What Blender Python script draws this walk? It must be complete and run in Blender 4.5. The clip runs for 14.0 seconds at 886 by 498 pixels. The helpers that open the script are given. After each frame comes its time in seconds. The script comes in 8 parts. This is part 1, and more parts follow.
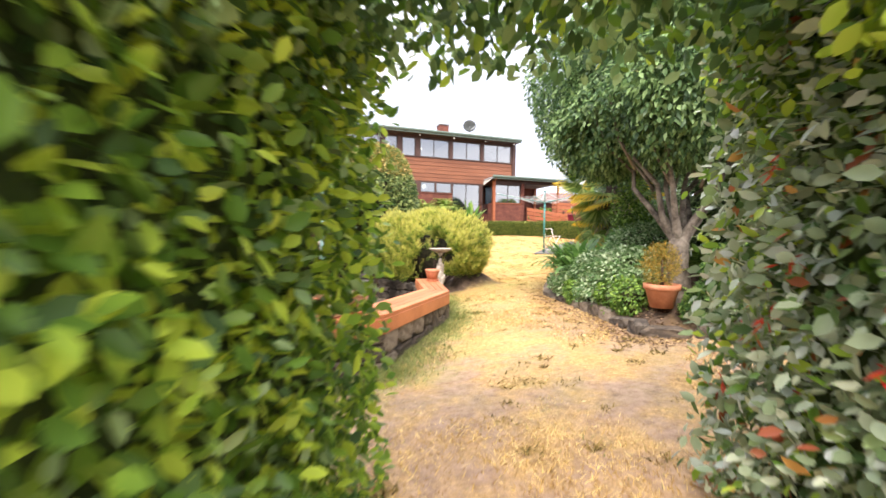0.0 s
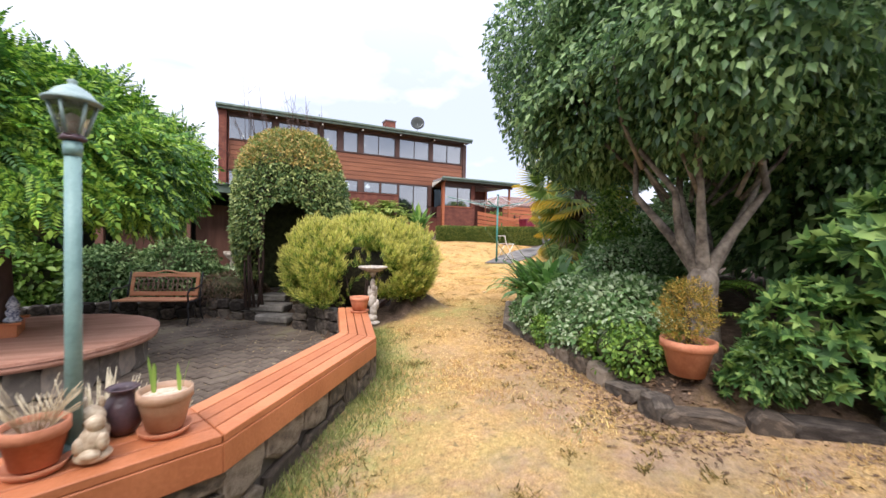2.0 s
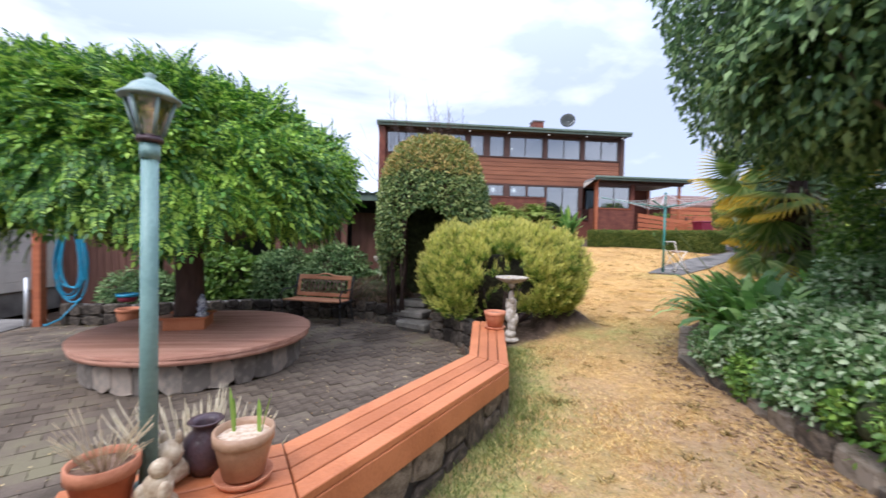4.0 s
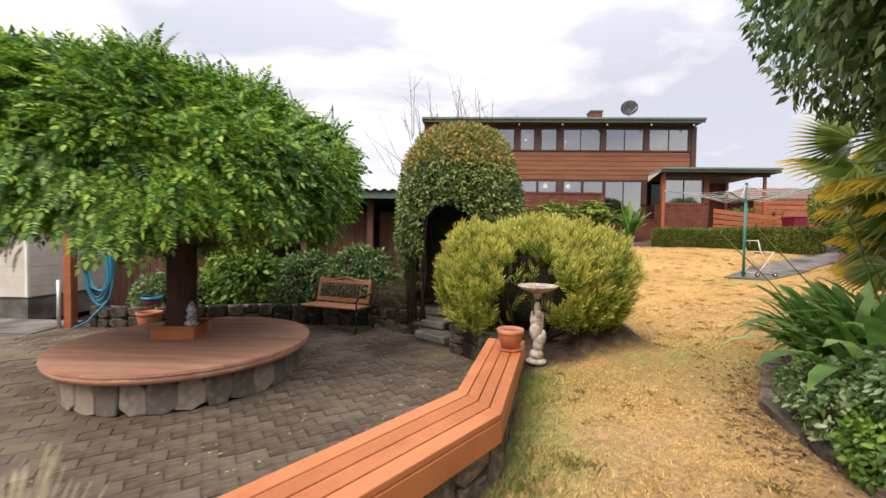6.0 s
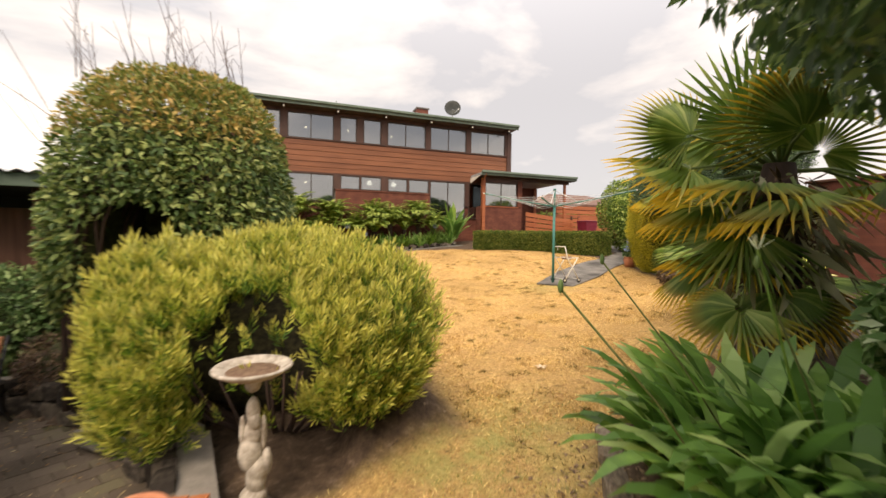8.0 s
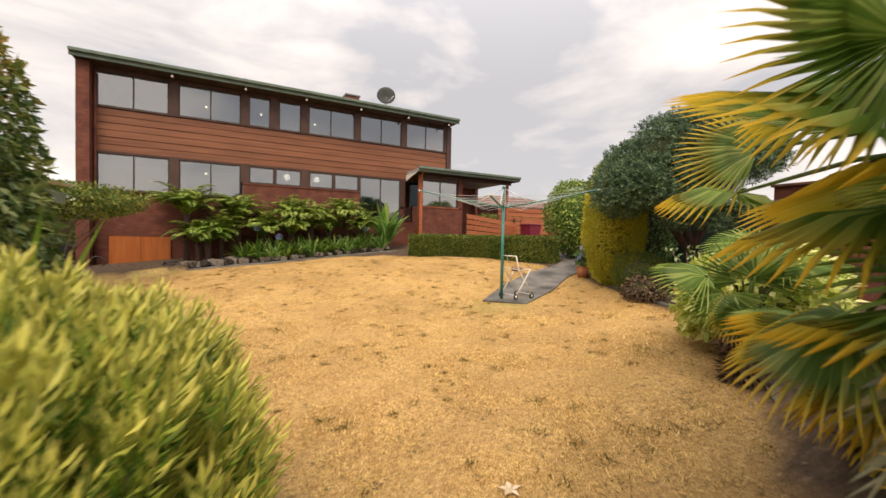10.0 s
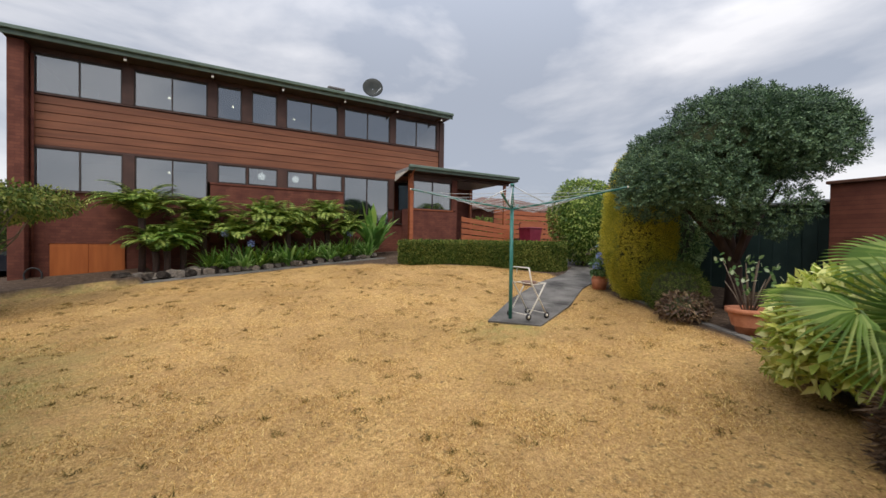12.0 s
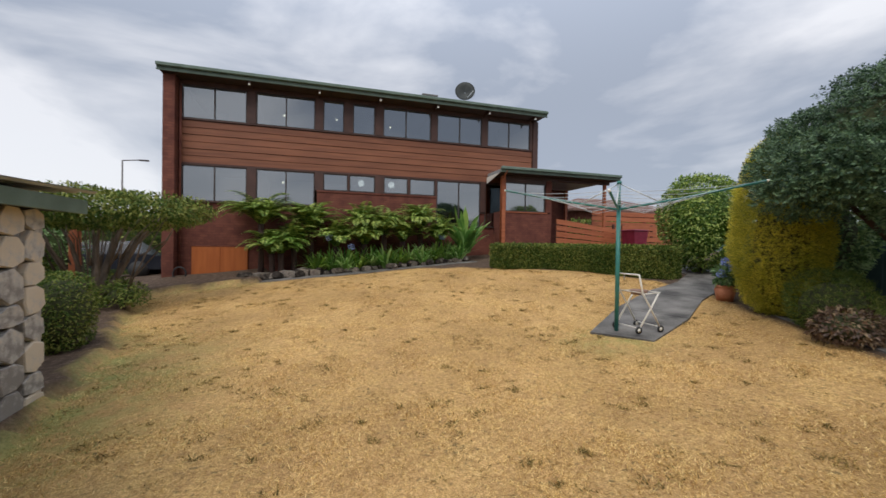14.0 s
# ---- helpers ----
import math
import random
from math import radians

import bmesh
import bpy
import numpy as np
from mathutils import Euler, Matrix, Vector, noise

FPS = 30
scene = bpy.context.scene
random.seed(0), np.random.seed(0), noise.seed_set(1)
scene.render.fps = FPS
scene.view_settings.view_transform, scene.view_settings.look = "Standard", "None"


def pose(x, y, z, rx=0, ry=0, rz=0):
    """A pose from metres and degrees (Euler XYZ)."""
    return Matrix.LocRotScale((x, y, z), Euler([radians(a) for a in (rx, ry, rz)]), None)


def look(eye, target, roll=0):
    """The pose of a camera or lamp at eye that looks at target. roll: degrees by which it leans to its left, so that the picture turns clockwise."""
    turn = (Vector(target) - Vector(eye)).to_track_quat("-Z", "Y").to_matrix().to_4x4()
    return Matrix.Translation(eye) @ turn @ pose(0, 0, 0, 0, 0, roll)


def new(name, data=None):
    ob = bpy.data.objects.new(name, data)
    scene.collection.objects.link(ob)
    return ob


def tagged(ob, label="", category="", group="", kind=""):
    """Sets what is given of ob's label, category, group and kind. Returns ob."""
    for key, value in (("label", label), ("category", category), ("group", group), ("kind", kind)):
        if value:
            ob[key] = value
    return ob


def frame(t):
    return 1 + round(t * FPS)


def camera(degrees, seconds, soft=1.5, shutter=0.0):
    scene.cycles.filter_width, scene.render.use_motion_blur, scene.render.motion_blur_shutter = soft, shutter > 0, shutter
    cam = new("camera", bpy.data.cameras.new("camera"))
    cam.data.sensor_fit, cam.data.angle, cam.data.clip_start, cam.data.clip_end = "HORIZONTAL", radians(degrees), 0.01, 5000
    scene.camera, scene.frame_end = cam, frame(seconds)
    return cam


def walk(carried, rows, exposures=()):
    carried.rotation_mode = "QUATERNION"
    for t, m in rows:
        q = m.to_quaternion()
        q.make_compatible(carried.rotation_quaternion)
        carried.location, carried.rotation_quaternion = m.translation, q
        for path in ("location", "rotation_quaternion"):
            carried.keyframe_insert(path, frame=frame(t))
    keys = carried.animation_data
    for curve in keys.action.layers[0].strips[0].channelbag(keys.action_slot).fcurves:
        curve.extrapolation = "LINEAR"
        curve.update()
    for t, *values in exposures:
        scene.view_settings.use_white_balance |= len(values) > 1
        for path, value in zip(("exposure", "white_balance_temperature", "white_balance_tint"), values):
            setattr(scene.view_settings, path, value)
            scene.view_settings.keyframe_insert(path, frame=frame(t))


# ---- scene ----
cam = camera(95.6, 14.0, shutter=0.5)
PATH = [
    (0, (0.622, -3.297, 1.611), (1.286, -1.411, 1.546), 0.7),
    (0.5, (0.877, -2.786, 1.685), (1.685, -0.958, 1.623), 1.1),
    (1, (1.103, -2.394, 1.756), (1.988, -0.601, 1.697), 1.2),
    (1.5, (1.308, -2.009, 1.777), (2.198, -0.219, 1.722), 1.3),
    (2, (1.454, -1.693, 1.83), (2.348, 0.095, 1.776), 1.2),
    (2.5, (1.638, -1.444, 1.868), (2.49, 0.365, 1.815), 1.2),
    (3, (1.705, -1.251, 1.859), (2.406, 0.622, 1.808), 1.3),
    (3.5, (1.739, -1.105, 1.874), (2.213, 0.838, 1.824), 1.3),
    (4, (1.761, -1.079, 1.87), (1.961, 0.91, 1.822), 1.3),
    (4.2, (1.774, -1.075, 1.866), (1.875, 0.922, 1.82), 1.2),
    (6.3, (2.626, -0.01, 1.908), (2.534, 1.987, 1.854), 0.9),
    (6.5, (2.774, 0.165, 1.958), (2.76, 2.164, 1.905), 0.9),
    (7, (3.052, 0.732, 1.981), (3.264, 2.72, 1.926), 0.9),
    (7.5, (3.329, 1.296, 2.046), (3.811, 3.236, 1.992), 0.8),
    (8, (3.586, 1.842, 2.156), (4.266, 3.722, 2.101), 0.8),
    (8.5, (3.767, 2.418, 2.182), (4.521, 4.27, 2.128), 1.0),
    (9, (4.041, 2.905, 2.231), (4.883, 4.718, 2.173), 0.9),
    (9.2, (4.163, 3.094, 2.265), (5.036, 4.893, 2.208), 1.0),
    (11.3, (5.123, 4.801, 2.345), (6.123, 6.533, 2.31), 0.8),
    (11.5, (5.167, 4.954, 2.377), (6.167, 6.686, 2.344), 0.8),
    (12, (5.269, 5.27, 2.404), (6.269, 7.002, 2.374), 0.8),
    (12.5, (5.337, 5.498, 2.413), (6.269, 7.267, 2.39), 0.8),
    (13, (5.318, 5.543, 2.42), (6.135, 7.369, 2.398), 0.9),
    (13.5, (5.298, 5.534, 2.419), (5.998, 7.407, 2.398), 0.9),
    (14, (5.309, 5.552, 2.409), (5.902, 7.462, 2.389), 0.9),
]
EXPOSURES = [(0, 2.1, 7000, 16), (1.0, 1.68, 7200, 18), (1.5, 1.48, 6750, 17), (2.2, 1.45, 6400, 16), (3.0, 1.4, 5980, 15), (4.2, 1.22, 5950, 16), (6.4, 1.09, 7800, 15), (9.2, 1.0, 8750, 16), (11.3, 0.52, 7050, 12), (14, 0.31, 6550, 10)]
walk(cam, [(t, look(eye, target, roll)) for t, eye, target, roll in PATH], exposures=EXPOSURES)

# ---- world, sun ----
world = bpy.data.worlds.new("world")
scene.world = world
world.use_nodes = True
nt = world.node_tree
nt.nodes.clear()
SUN_ELEV, SUN_ROT = radians(51), radians(145)
w_out = nt.nodes.new("ShaderNodeOutputWorld")
w_bg = nt.nodes.new("ShaderNodeBackground")
sky = nt.nodes.new("ShaderNodeTexSky")
sky.sky_type, sky.sun_disc, sky.sun_elevation, sky.sun_rotation = "NISHITA", False, SUN_ELEV, SUN_ROT
w_co = nt.nodes.new("ShaderNodeTexCoord")
w_map = nt.nodes.new("ShaderNodeMapping")
w_map.inputs["Scale"].default_value = (1.0, 1.0, 2.6)
w_map.inputs["Location"].default_value = (0.35, 0.1, 0.2)
w_n1 = nt.nodes.new("ShaderNodeTexNoise")
w_n1.inputs["Scale"].default_value, w_n1.inputs["Detail"].default_value = 1.7, 7
w_n1.inputs["Roughness"].default_value, w_n1.inputs["Distortion"].default_value = 0.52, 0.35
w_ramp = nt.nodes.new("ShaderNodeValToRGB")
w_ramp.color_ramp.elements[0].position, w_ramp.color_ramp.elements[0].color = 0.43, (0.33, 0.37, 0.45, 1)
w_ramp.color_ramp.elements[1].position, w_ramp.color_ramp.elements[1].color = 0.63, (0.73, 0.74, 0.78, 1)
w_scale = nt.nodes.new("ShaderNodeVectorMath")
w_scale.operation = "SCALE"
w_scale.inputs["Scale"].default_value = 0.09
w_mix = nt.nodes.new("ShaderNodeMixRGB")
w_mix.inputs["Fac"].default_value = 0.88
nt.links.new(w_co.outputs["Generated"], w_map.inputs["Vector"])
nt.links.new(w_map.outputs[0], w_n1.inputs["Vector"])
nt.links.new(w_n1.outputs["Fac"], w_ramp.inputs["Fac"])
nt.links.new(sky.outputs[0], w_scale.inputs[0])
nt.links.new(w_scale.outputs[0], w_mix.inputs["Color1"])
nt.links.new(w_ramp.outputs[0], w_mix.inputs["Color2"])
w_sep, w_zen, w_lift = nt.nodes.new("ShaderNodeSeparateXYZ"), nt.nodes.new("ShaderNodeMapRange"), nt.nodes.new("ShaderNodeVectorMath")
w_zen.interpolation_type = "SMOOTHSTEP"
w_zen.inputs["From Min"].default_value, w_zen.inputs["From Max"].default_value = 0.3, 1.0
w_zen.inputs["To Min"].default_value, w_zen.inputs["To Max"].default_value = 1.0, 2.3
w_lift.operation = "SCALE"
nt.links.new(w_co.outputs["Generated"], w_sep.inputs[0])
nt.links.new(w_sep.outputs["Z"], w_zen.inputs["Value"])
nt.links.new(w_mix.outputs[0], w_lift.inputs[0])
nt.links.new(w_zen.outputs[0], w_lift.inputs["Scale"])
nt.links.new(w_lift.outputs[0], w_bg.inputs["Color"])
nt.links.new(w_bg.outputs[0], w_out.inputs["Surface"])
w_bg.inputs["Strength"].default_value = 1.0

sun_data = bpy.data.lights.new("sun", "SUN")
sun_data.energy, sun_data.angle, sun_data.color = 1.4, radians(32), (1.0, 0.96, 0.9)
sun = new("sun", sun_data)
sun.matrix_world = look((-4.6, -6.6, 10), (0, 0, 0))

# ---- helpers of this scene ----
rng = np.random.default_rng(7)


def thing(name, label="", category="", group="", kind="", at=(0, 0, 0), parent=None):
    ob = new(name)
    ob.empty_display_size = 0.1
    ob.location = at
    ob.parent = parent
    return tagged(ob, label, category, group, kind)


def nmesh(name, verts, faces, mats, parent=None, label="", smooth=False, kind=""):
    """One mesh object from arrays of places and faces."""
    me = bpy.data.meshes.new(name)
    verts = np.asarray(verts, dtype=np.float32)
    if isinstance(faces, np.ndarray):
        k = faces.shape[1]
        me.vertices.add(len(verts))
        me.vertices.foreach_set("co", verts.ravel())
        me.loops.add(faces.size)
        me.loops.foreach_set("vertex_index", faces.astype(np.int32).ravel())
        me.polygons.add(len(faces))
        me.polygons.foreach_set("loop_start", np.arange(0, faces.size, k, dtype=np.int32))
        me.update(calc_edges=True)
    else:
        me.from_pydata(verts.tolist(), [], faces)
    for m in mats if isinstance(mats, (list, tuple)) else (mats,):
        me.materials.append(m)
    if smooth:
        me.polygons.foreach_set("use_smooth", np.ones(len(me.polygons), dtype=bool))
    ob = new(name, me)
    ob.parent = parent
    return tagged(ob, label, kind=kind)


def part(name, bm, material, parent=None, label="", smooth=False, kind=""):
    me = bpy.data.meshes.new(name)
    bm.to_mesh(me)
    bm.free()
    me.materials.append(material)
    if smooth:
        me.polygons.foreach_set("use_smooth", np.ones(len(me.polygons), dtype=bool))
    ob = new(name, me)
    ob.parent = parent
    return tagged(ob, label, kind=kind)


def box_bm(bm, lo, hi, bevel=0.0, turn=None):
    """Adds a box between two corners, its edges rounded off."""
    lo, hi = Vector(lo), Vector(hi)
    made = bmesh.ops.create_cube(bm, size=1.0)["verts"]
    size = hi - lo
    for v in made:
        v.co = Vector((v.co.x * size.x, v.co.y * size.y, v.co.z * size.z)) + (lo + hi) / 2
    if bevel > 0:
        edges = list({e for v in made for e in v.link_edges})
        made = bmesh.ops.bevel(bm, geom=edges, offset=bevel, segments=1, affect="EDGES")["verts"]
    if turn is not None:
        for v in made:
            v.co = turn @ v.co
    return made


def box(name, lo, hi, material, parent=None, bevel=0.0, turn=None, label="", kind=""):
    bm = bmesh.new()
    box_bm(bm, lo, hi, bevel, turn)
    return part(name, bm, material, parent, label, kind=kind)


def lathe(name, profile, material, parent=None, at=(0, 0, 0), seg=28, label=""):
    """A turned body from (radius, height) pairs, from below to above and back inside."""
    v, f = [], []
    for r, z in profile:
        for k in range(seg):
            a = 2 * math.pi * k / seg
            v.append((at[0] + r * math.cos(a), at[1] + r * math.sin(a), at[2] + z))
    for i in range(len(profile) - 1):
        for k in range(seg):
            a, b = i * seg + k, i * seg + (k + 1) % seg
            f.append((a, b, b + seg, a + seg))
    return nmesh(name, v, f, material, parent, label, smooth=True)


def tube_geo(points, radii, seg=7):
    """Places and faces of a tapered tube along points."""
    v, f = [], []
    pts = [Vector(p) for p in points]
    side = None
    for i, p in enumerate(pts):
        d = (pts[min(i + 1, len(pts) - 1)] - pts[max(i - 1, 0)]).normalized()
        ref = Vector((0, 0, 1)) if abs(d.z) < 0.9 else Vector((1, 0, 0))
        side = d.cross(ref).normalized() if side is None else (side - d * side.dot(d)).normalized()
        up = d.cross(side)
        r = radii[i] if isinstance(radii, (list, tuple)) else radii
        for k in range(seg):
            a = 2 * math.pi * k / seg
            v.append(tuple(p + (side * math.cos(a) + up * math.sin(a)) * r))
    for i in range(len(pts) - 1):
        for k in range(seg):
            a, b = i * seg + k, i * seg + (k + 1) % seg
            f.append((a, b, b + seg, a + seg))
    f.append(tuple(range(seg))[::-1])
    f.append(tuple(range((len(pts) - 1) * seg, len(pts) * seg)))
    return v, f


def tube(name, points, radii, material, parent=None, seg=8, label=""):
    v, f = tube_geo(points, radii, seg)
    return nmesh(name, v, f, material, parent, label, smooth=True)


def tubes(name, lines, material, parent=None, seg=6, label="", kind=""):
    """Several tubes in one mesh; lines of (points, radii)."""
    v, f = [], []
    for points, radii in lines:
        a, b = tube_geo(points, radii, seg)
        f += [tuple(i + len(v) for i in q) for q in b]
        v += a
    return nmesh(name, v, f, material, parent, label, smooth=True, kind=kind)


def lump(p, freq, seed=0, octaves=2):
    """A smooth uneven field in about -1..1 at the places p."""
    r = np.random.default_rng(seed)
    p = np.asarray(p, float)
    out = np.zeros(len(p))
    amp, total = 1.0, 0.0
    for _ in range(octaves):
        for _ in range(5):
            k = r.normal(size=p.shape[1])
            k *= freq * r.uniform(0.7, 1.3) / np.linalg.norm(k)
            out += amp * np.sin(p @ k + r.uniform(0, 6.28)) / 2.6
        total += amp
        amp *= 0.5
        freq *= 2.1
    return out / total


def unit(v):
    return v / (np.linalg.norm(v, axis=-1, keepdims=True) + 1e-9)


def frames_of(along, face):
    """Turns whose Y runs along and whose Z is near face."""
    y = unit(along)
    x = unit(np.cross(y, face))
    return np.stack([x, y, np.cross(x, y)], -1)


def scatter(template, pos, turns, scale):
    """The template set at each place with its turn and size; places and faces."""
    tv, tf = np.array(template[0], float), np.array(template[1], int)
    s = np.asarray(scale, float)
    s = s[:, None, None] if s.ndim == 1 else s[:, None, :]
    v = np.einsum("nij,nvj->nvi", turns, tv[None] * s) + pos[:, None]
    f = tf[None] + (np.arange(len(pos)) * len(tv))[:, None, None]
    return v.reshape(-1, 3), f.reshape(-1, tf.shape[1])


def joined(*some):
    vs, fs, n = [], [], 0
    for v, f in some:
        v, f = np.asarray(v, float), np.asarray(f, int)
        if f.shape[1] == 4:
            f = np.concatenate([f[:, :3], f[:, [0, 2, 3]]])
        vs.append(v)
        fs.append(f + n)
        n += len(v)
    return np.concatenate(vs), np.concatenate(fs)


# leaf shapes, one long from the stalk along +y, face to +z
LEAF = ([(0, 0, 0), (-0.24, 0.42, 0.07), (0, 1, -0.08), (0.24, 0.42, 0.07)], [(0, 2, 1), (0, 3, 2)])
ROUND = ([(0, 0, 0), (-0.26, 0.3, 0.05), (-0.24, 0.68, 0.04), (0, 1, -0.06), (0.24, 0.68, 0.04), (0.26, 0.3, 0.05)],
         [(0, 3, 2), (0, 2, 1), (0, 5, 4), (0, 4, 3)])
NARROW = ([(0, 0, 0), (-0.07, 0.5, 0.02), (0, 1, -0.03), (0.07, 0.5, 0.02)], [(0, 2, 1), (0, 3, 2)])


def pinnate(pairs, width=0.2, droop=0.25, slim=1.0):
    """A feather leaf with pairs of leaflets."""
    v, f = [], []
    for i in range(pairs):
        y = 0.12 + 0.8 * i / pairs
        z = -droop * y * y
        size = width * (1.0 - 0.5 * abs(i / pairs - 0.35))
        for s in (-1, 1):
            n = len(v)
            v += [(0, y, z), (s * size * 0.45, y - 0.03 * slim, z + 0.02), (s * size, y + 0.06, z - 0.05), (s * size * 0.45, y + 0.03 + 0.06 * slim, z + 0.0)]
            f += [(n, n + 2, n + 1), (n, n + 3, n + 2)]
    n = len(v)
    v += [(0, 0.9, -droop * 0.81), (-0.06, 0.97, -droop * 0.92), (0, 1.1, -droop * 1.2), (0.06, 0.97, -droop * 0.92)]
    f += [(n, n + 2, n + 1), (n, n + 3, n + 2)]
    return v, f


def sprig(n, spread=0.28, width=0.035, seed=1):
    """An upright shoot set with narrow leaves."""
    r = np.random.default_rng(seed)
    v, f = [], []
    for i in range(n):
        h = 0.05 + 0.75 * i / n
        a = i * 2.4
        out = Vector((math.cos(a), 0, math.sin(a)))
        side = Vector((-math.sin(a), 0, math.cos(a))) * width
        base = Vector((0, h, 0))
        tip = base + out * spread * (1 - 0.5 * h) * r.uniform(0.8, 1.2) + Vector((0, 0.26, 0))
        mid = (base + tip) / 2 + Vector((0, -0.02, 0)) + out * 0.03
        k = len(v)
        v += [tuple(base), tuple(mid + side), tuple(tip), tuple(mid - side)]
        f += [(k, k + 1, k + 2), (k, k + 2, k + 3)]
    return v, f


def sphere_dirs(n, r=None):
    return unit((r or rng).normal(size=(n, 3)))


def ball_core(centre, radii, amp, freq, seed, scale, rings=14, seg=22):
    """A lumpy core for a dense shrub, mostly coloured dark to paint inner shade."""
    v, f = [], []
    for i in range(rings + 1):
        for k in range(seg):
            a, b = math.pi * i / rings, 2 * math.pi * k / seg
            v.append((math.sin(a) * math.cos(b), math.sin(a) * math.sin(b), math.cos(a)))
    v = np.array(v)
    r = scale * (1 + amp * lump(v * np.array(radii), freq, seed))
    out = np.array(centre) + v * np.array(radii) * r[:, None]
    for i in range(rings):
        for k in range(seg):
            a, b = i * seg + k, i * seg + (k + 1) % seg
            f.append((a, a + seg, b + seg, b))
    return out, np.array(f)


def crown_geo(centre, radii, n, size, template=LEAF, amp=0.12, freq=2.2, seed=0, shell=0.72, droop=0.4, gap=-0.55,
              low=-1.0, up=0.0, out=0.6, gapfreq=None):
    """Leaves over a lumpy ellipsoid, thinned where it has hollows."""
    r = np.random.default_rng(seed + 11)
    u = unit(r.normal(size=(int(n * 1.35), 3)))
    u = u[u[:, 2] > low]
    radii = np.array(radii, float)
    g = lump(u * radii, gapfreq or freq * 1.7, seed + 3)
    u = u[(g > gap) | (r.random(len(u)) < 0.25)][:n]
    s = shell + (1 - shell) * np.sqrt(r.random(len(u)))
    rad = (1 + amp * lump(u * radii, freq, seed)) * s
    pos = np.array(centre) + u * radii * rad[:, None]
    nrm = unit(u / radii)
    along = unit(nrm * out + r.normal(size=(len(u), 3)) * 0.55 + np.array([0, 0, up - droop]))
    face = unit(nrm + r.normal(size=(len(u), 3)) * 0.45 + np.array([0, 0, 0.5]))
    return scatter(template, pos, frames_of(along, face), size * r.uniform(0.65, 1.25, len(u)))


def in_poly(x, y, poly):
    inside = np.zeros(np.shape(x), bool)
    for (x0, y0), (x1, y1) in zip(poly, poly[1:] + poly[:1]):
        cross = ((y0 > y) != (y1 > y)) & (x < (x1 - x0) * (y - y0) / (y1 - y0 + 1e-12) + x0)
        inside ^= cross
    return inside


def edge_dist(x, y, poly):
    d = np.full(np.shape(x), 1e9)
    for (x0, y0), (x1, y1) in zip(poly, poly[1:] + poly[:1]):
        dx, dy = x1 - x0, y1 - y0
        t = np.clip(((x - x0) * dx + (y - y0) * dy) / (dx * dx + dy * dy + 1e-12), 0, 1)
        d = np.minimum(d, np.hypot(x - x0 - t * dx, y - y0 - t * dy))
    return d


def inset(poly, d):
    """The polygon moved inwards by d (its points run anticlockwise)."""
    out, n = [], len(poly)
    for i in range(n):
        a, b, c = (Vector(poly[j % n]) for j in (i - 1, i, i + 1))
        n1, n2 = (b - a).normalized().orthogonal(), (c - b).normalized().orthogonal()
        m = (n1 + n2)
        m = m.normalized() / max(0.4, m.normalized().dot(n1))
        out.append(tuple(b + m * d))
    return out


def prism(name, poly, z0, z1, material, parent=None, bevel=0.0, label="", kind=""):
    bm = bmesh.new()
    lower = [bm.verts.new((x, y, z0)) for x, y in poly]
    upper = [bm.verts.new((x, y, z1)) for x, y in poly]
    n = len(poly)
    bm.faces.new(upper)
    bm.faces.new(lower[::-1])
    for i in range(n):
        bm.faces.new((lower[i], lower[(i + 1) % n], upper[(i + 1) % n], upper[i]))
    bmesh.ops.recalc_face_normals(bm, faces=bm.faces)
    if bevel:
        bmesh.ops.bevel(bm, geom=list(bm.edges), offset=bevel, segments=1, affect="EDGES")
    return part(name, bm, material, parent, label, kind=kind)


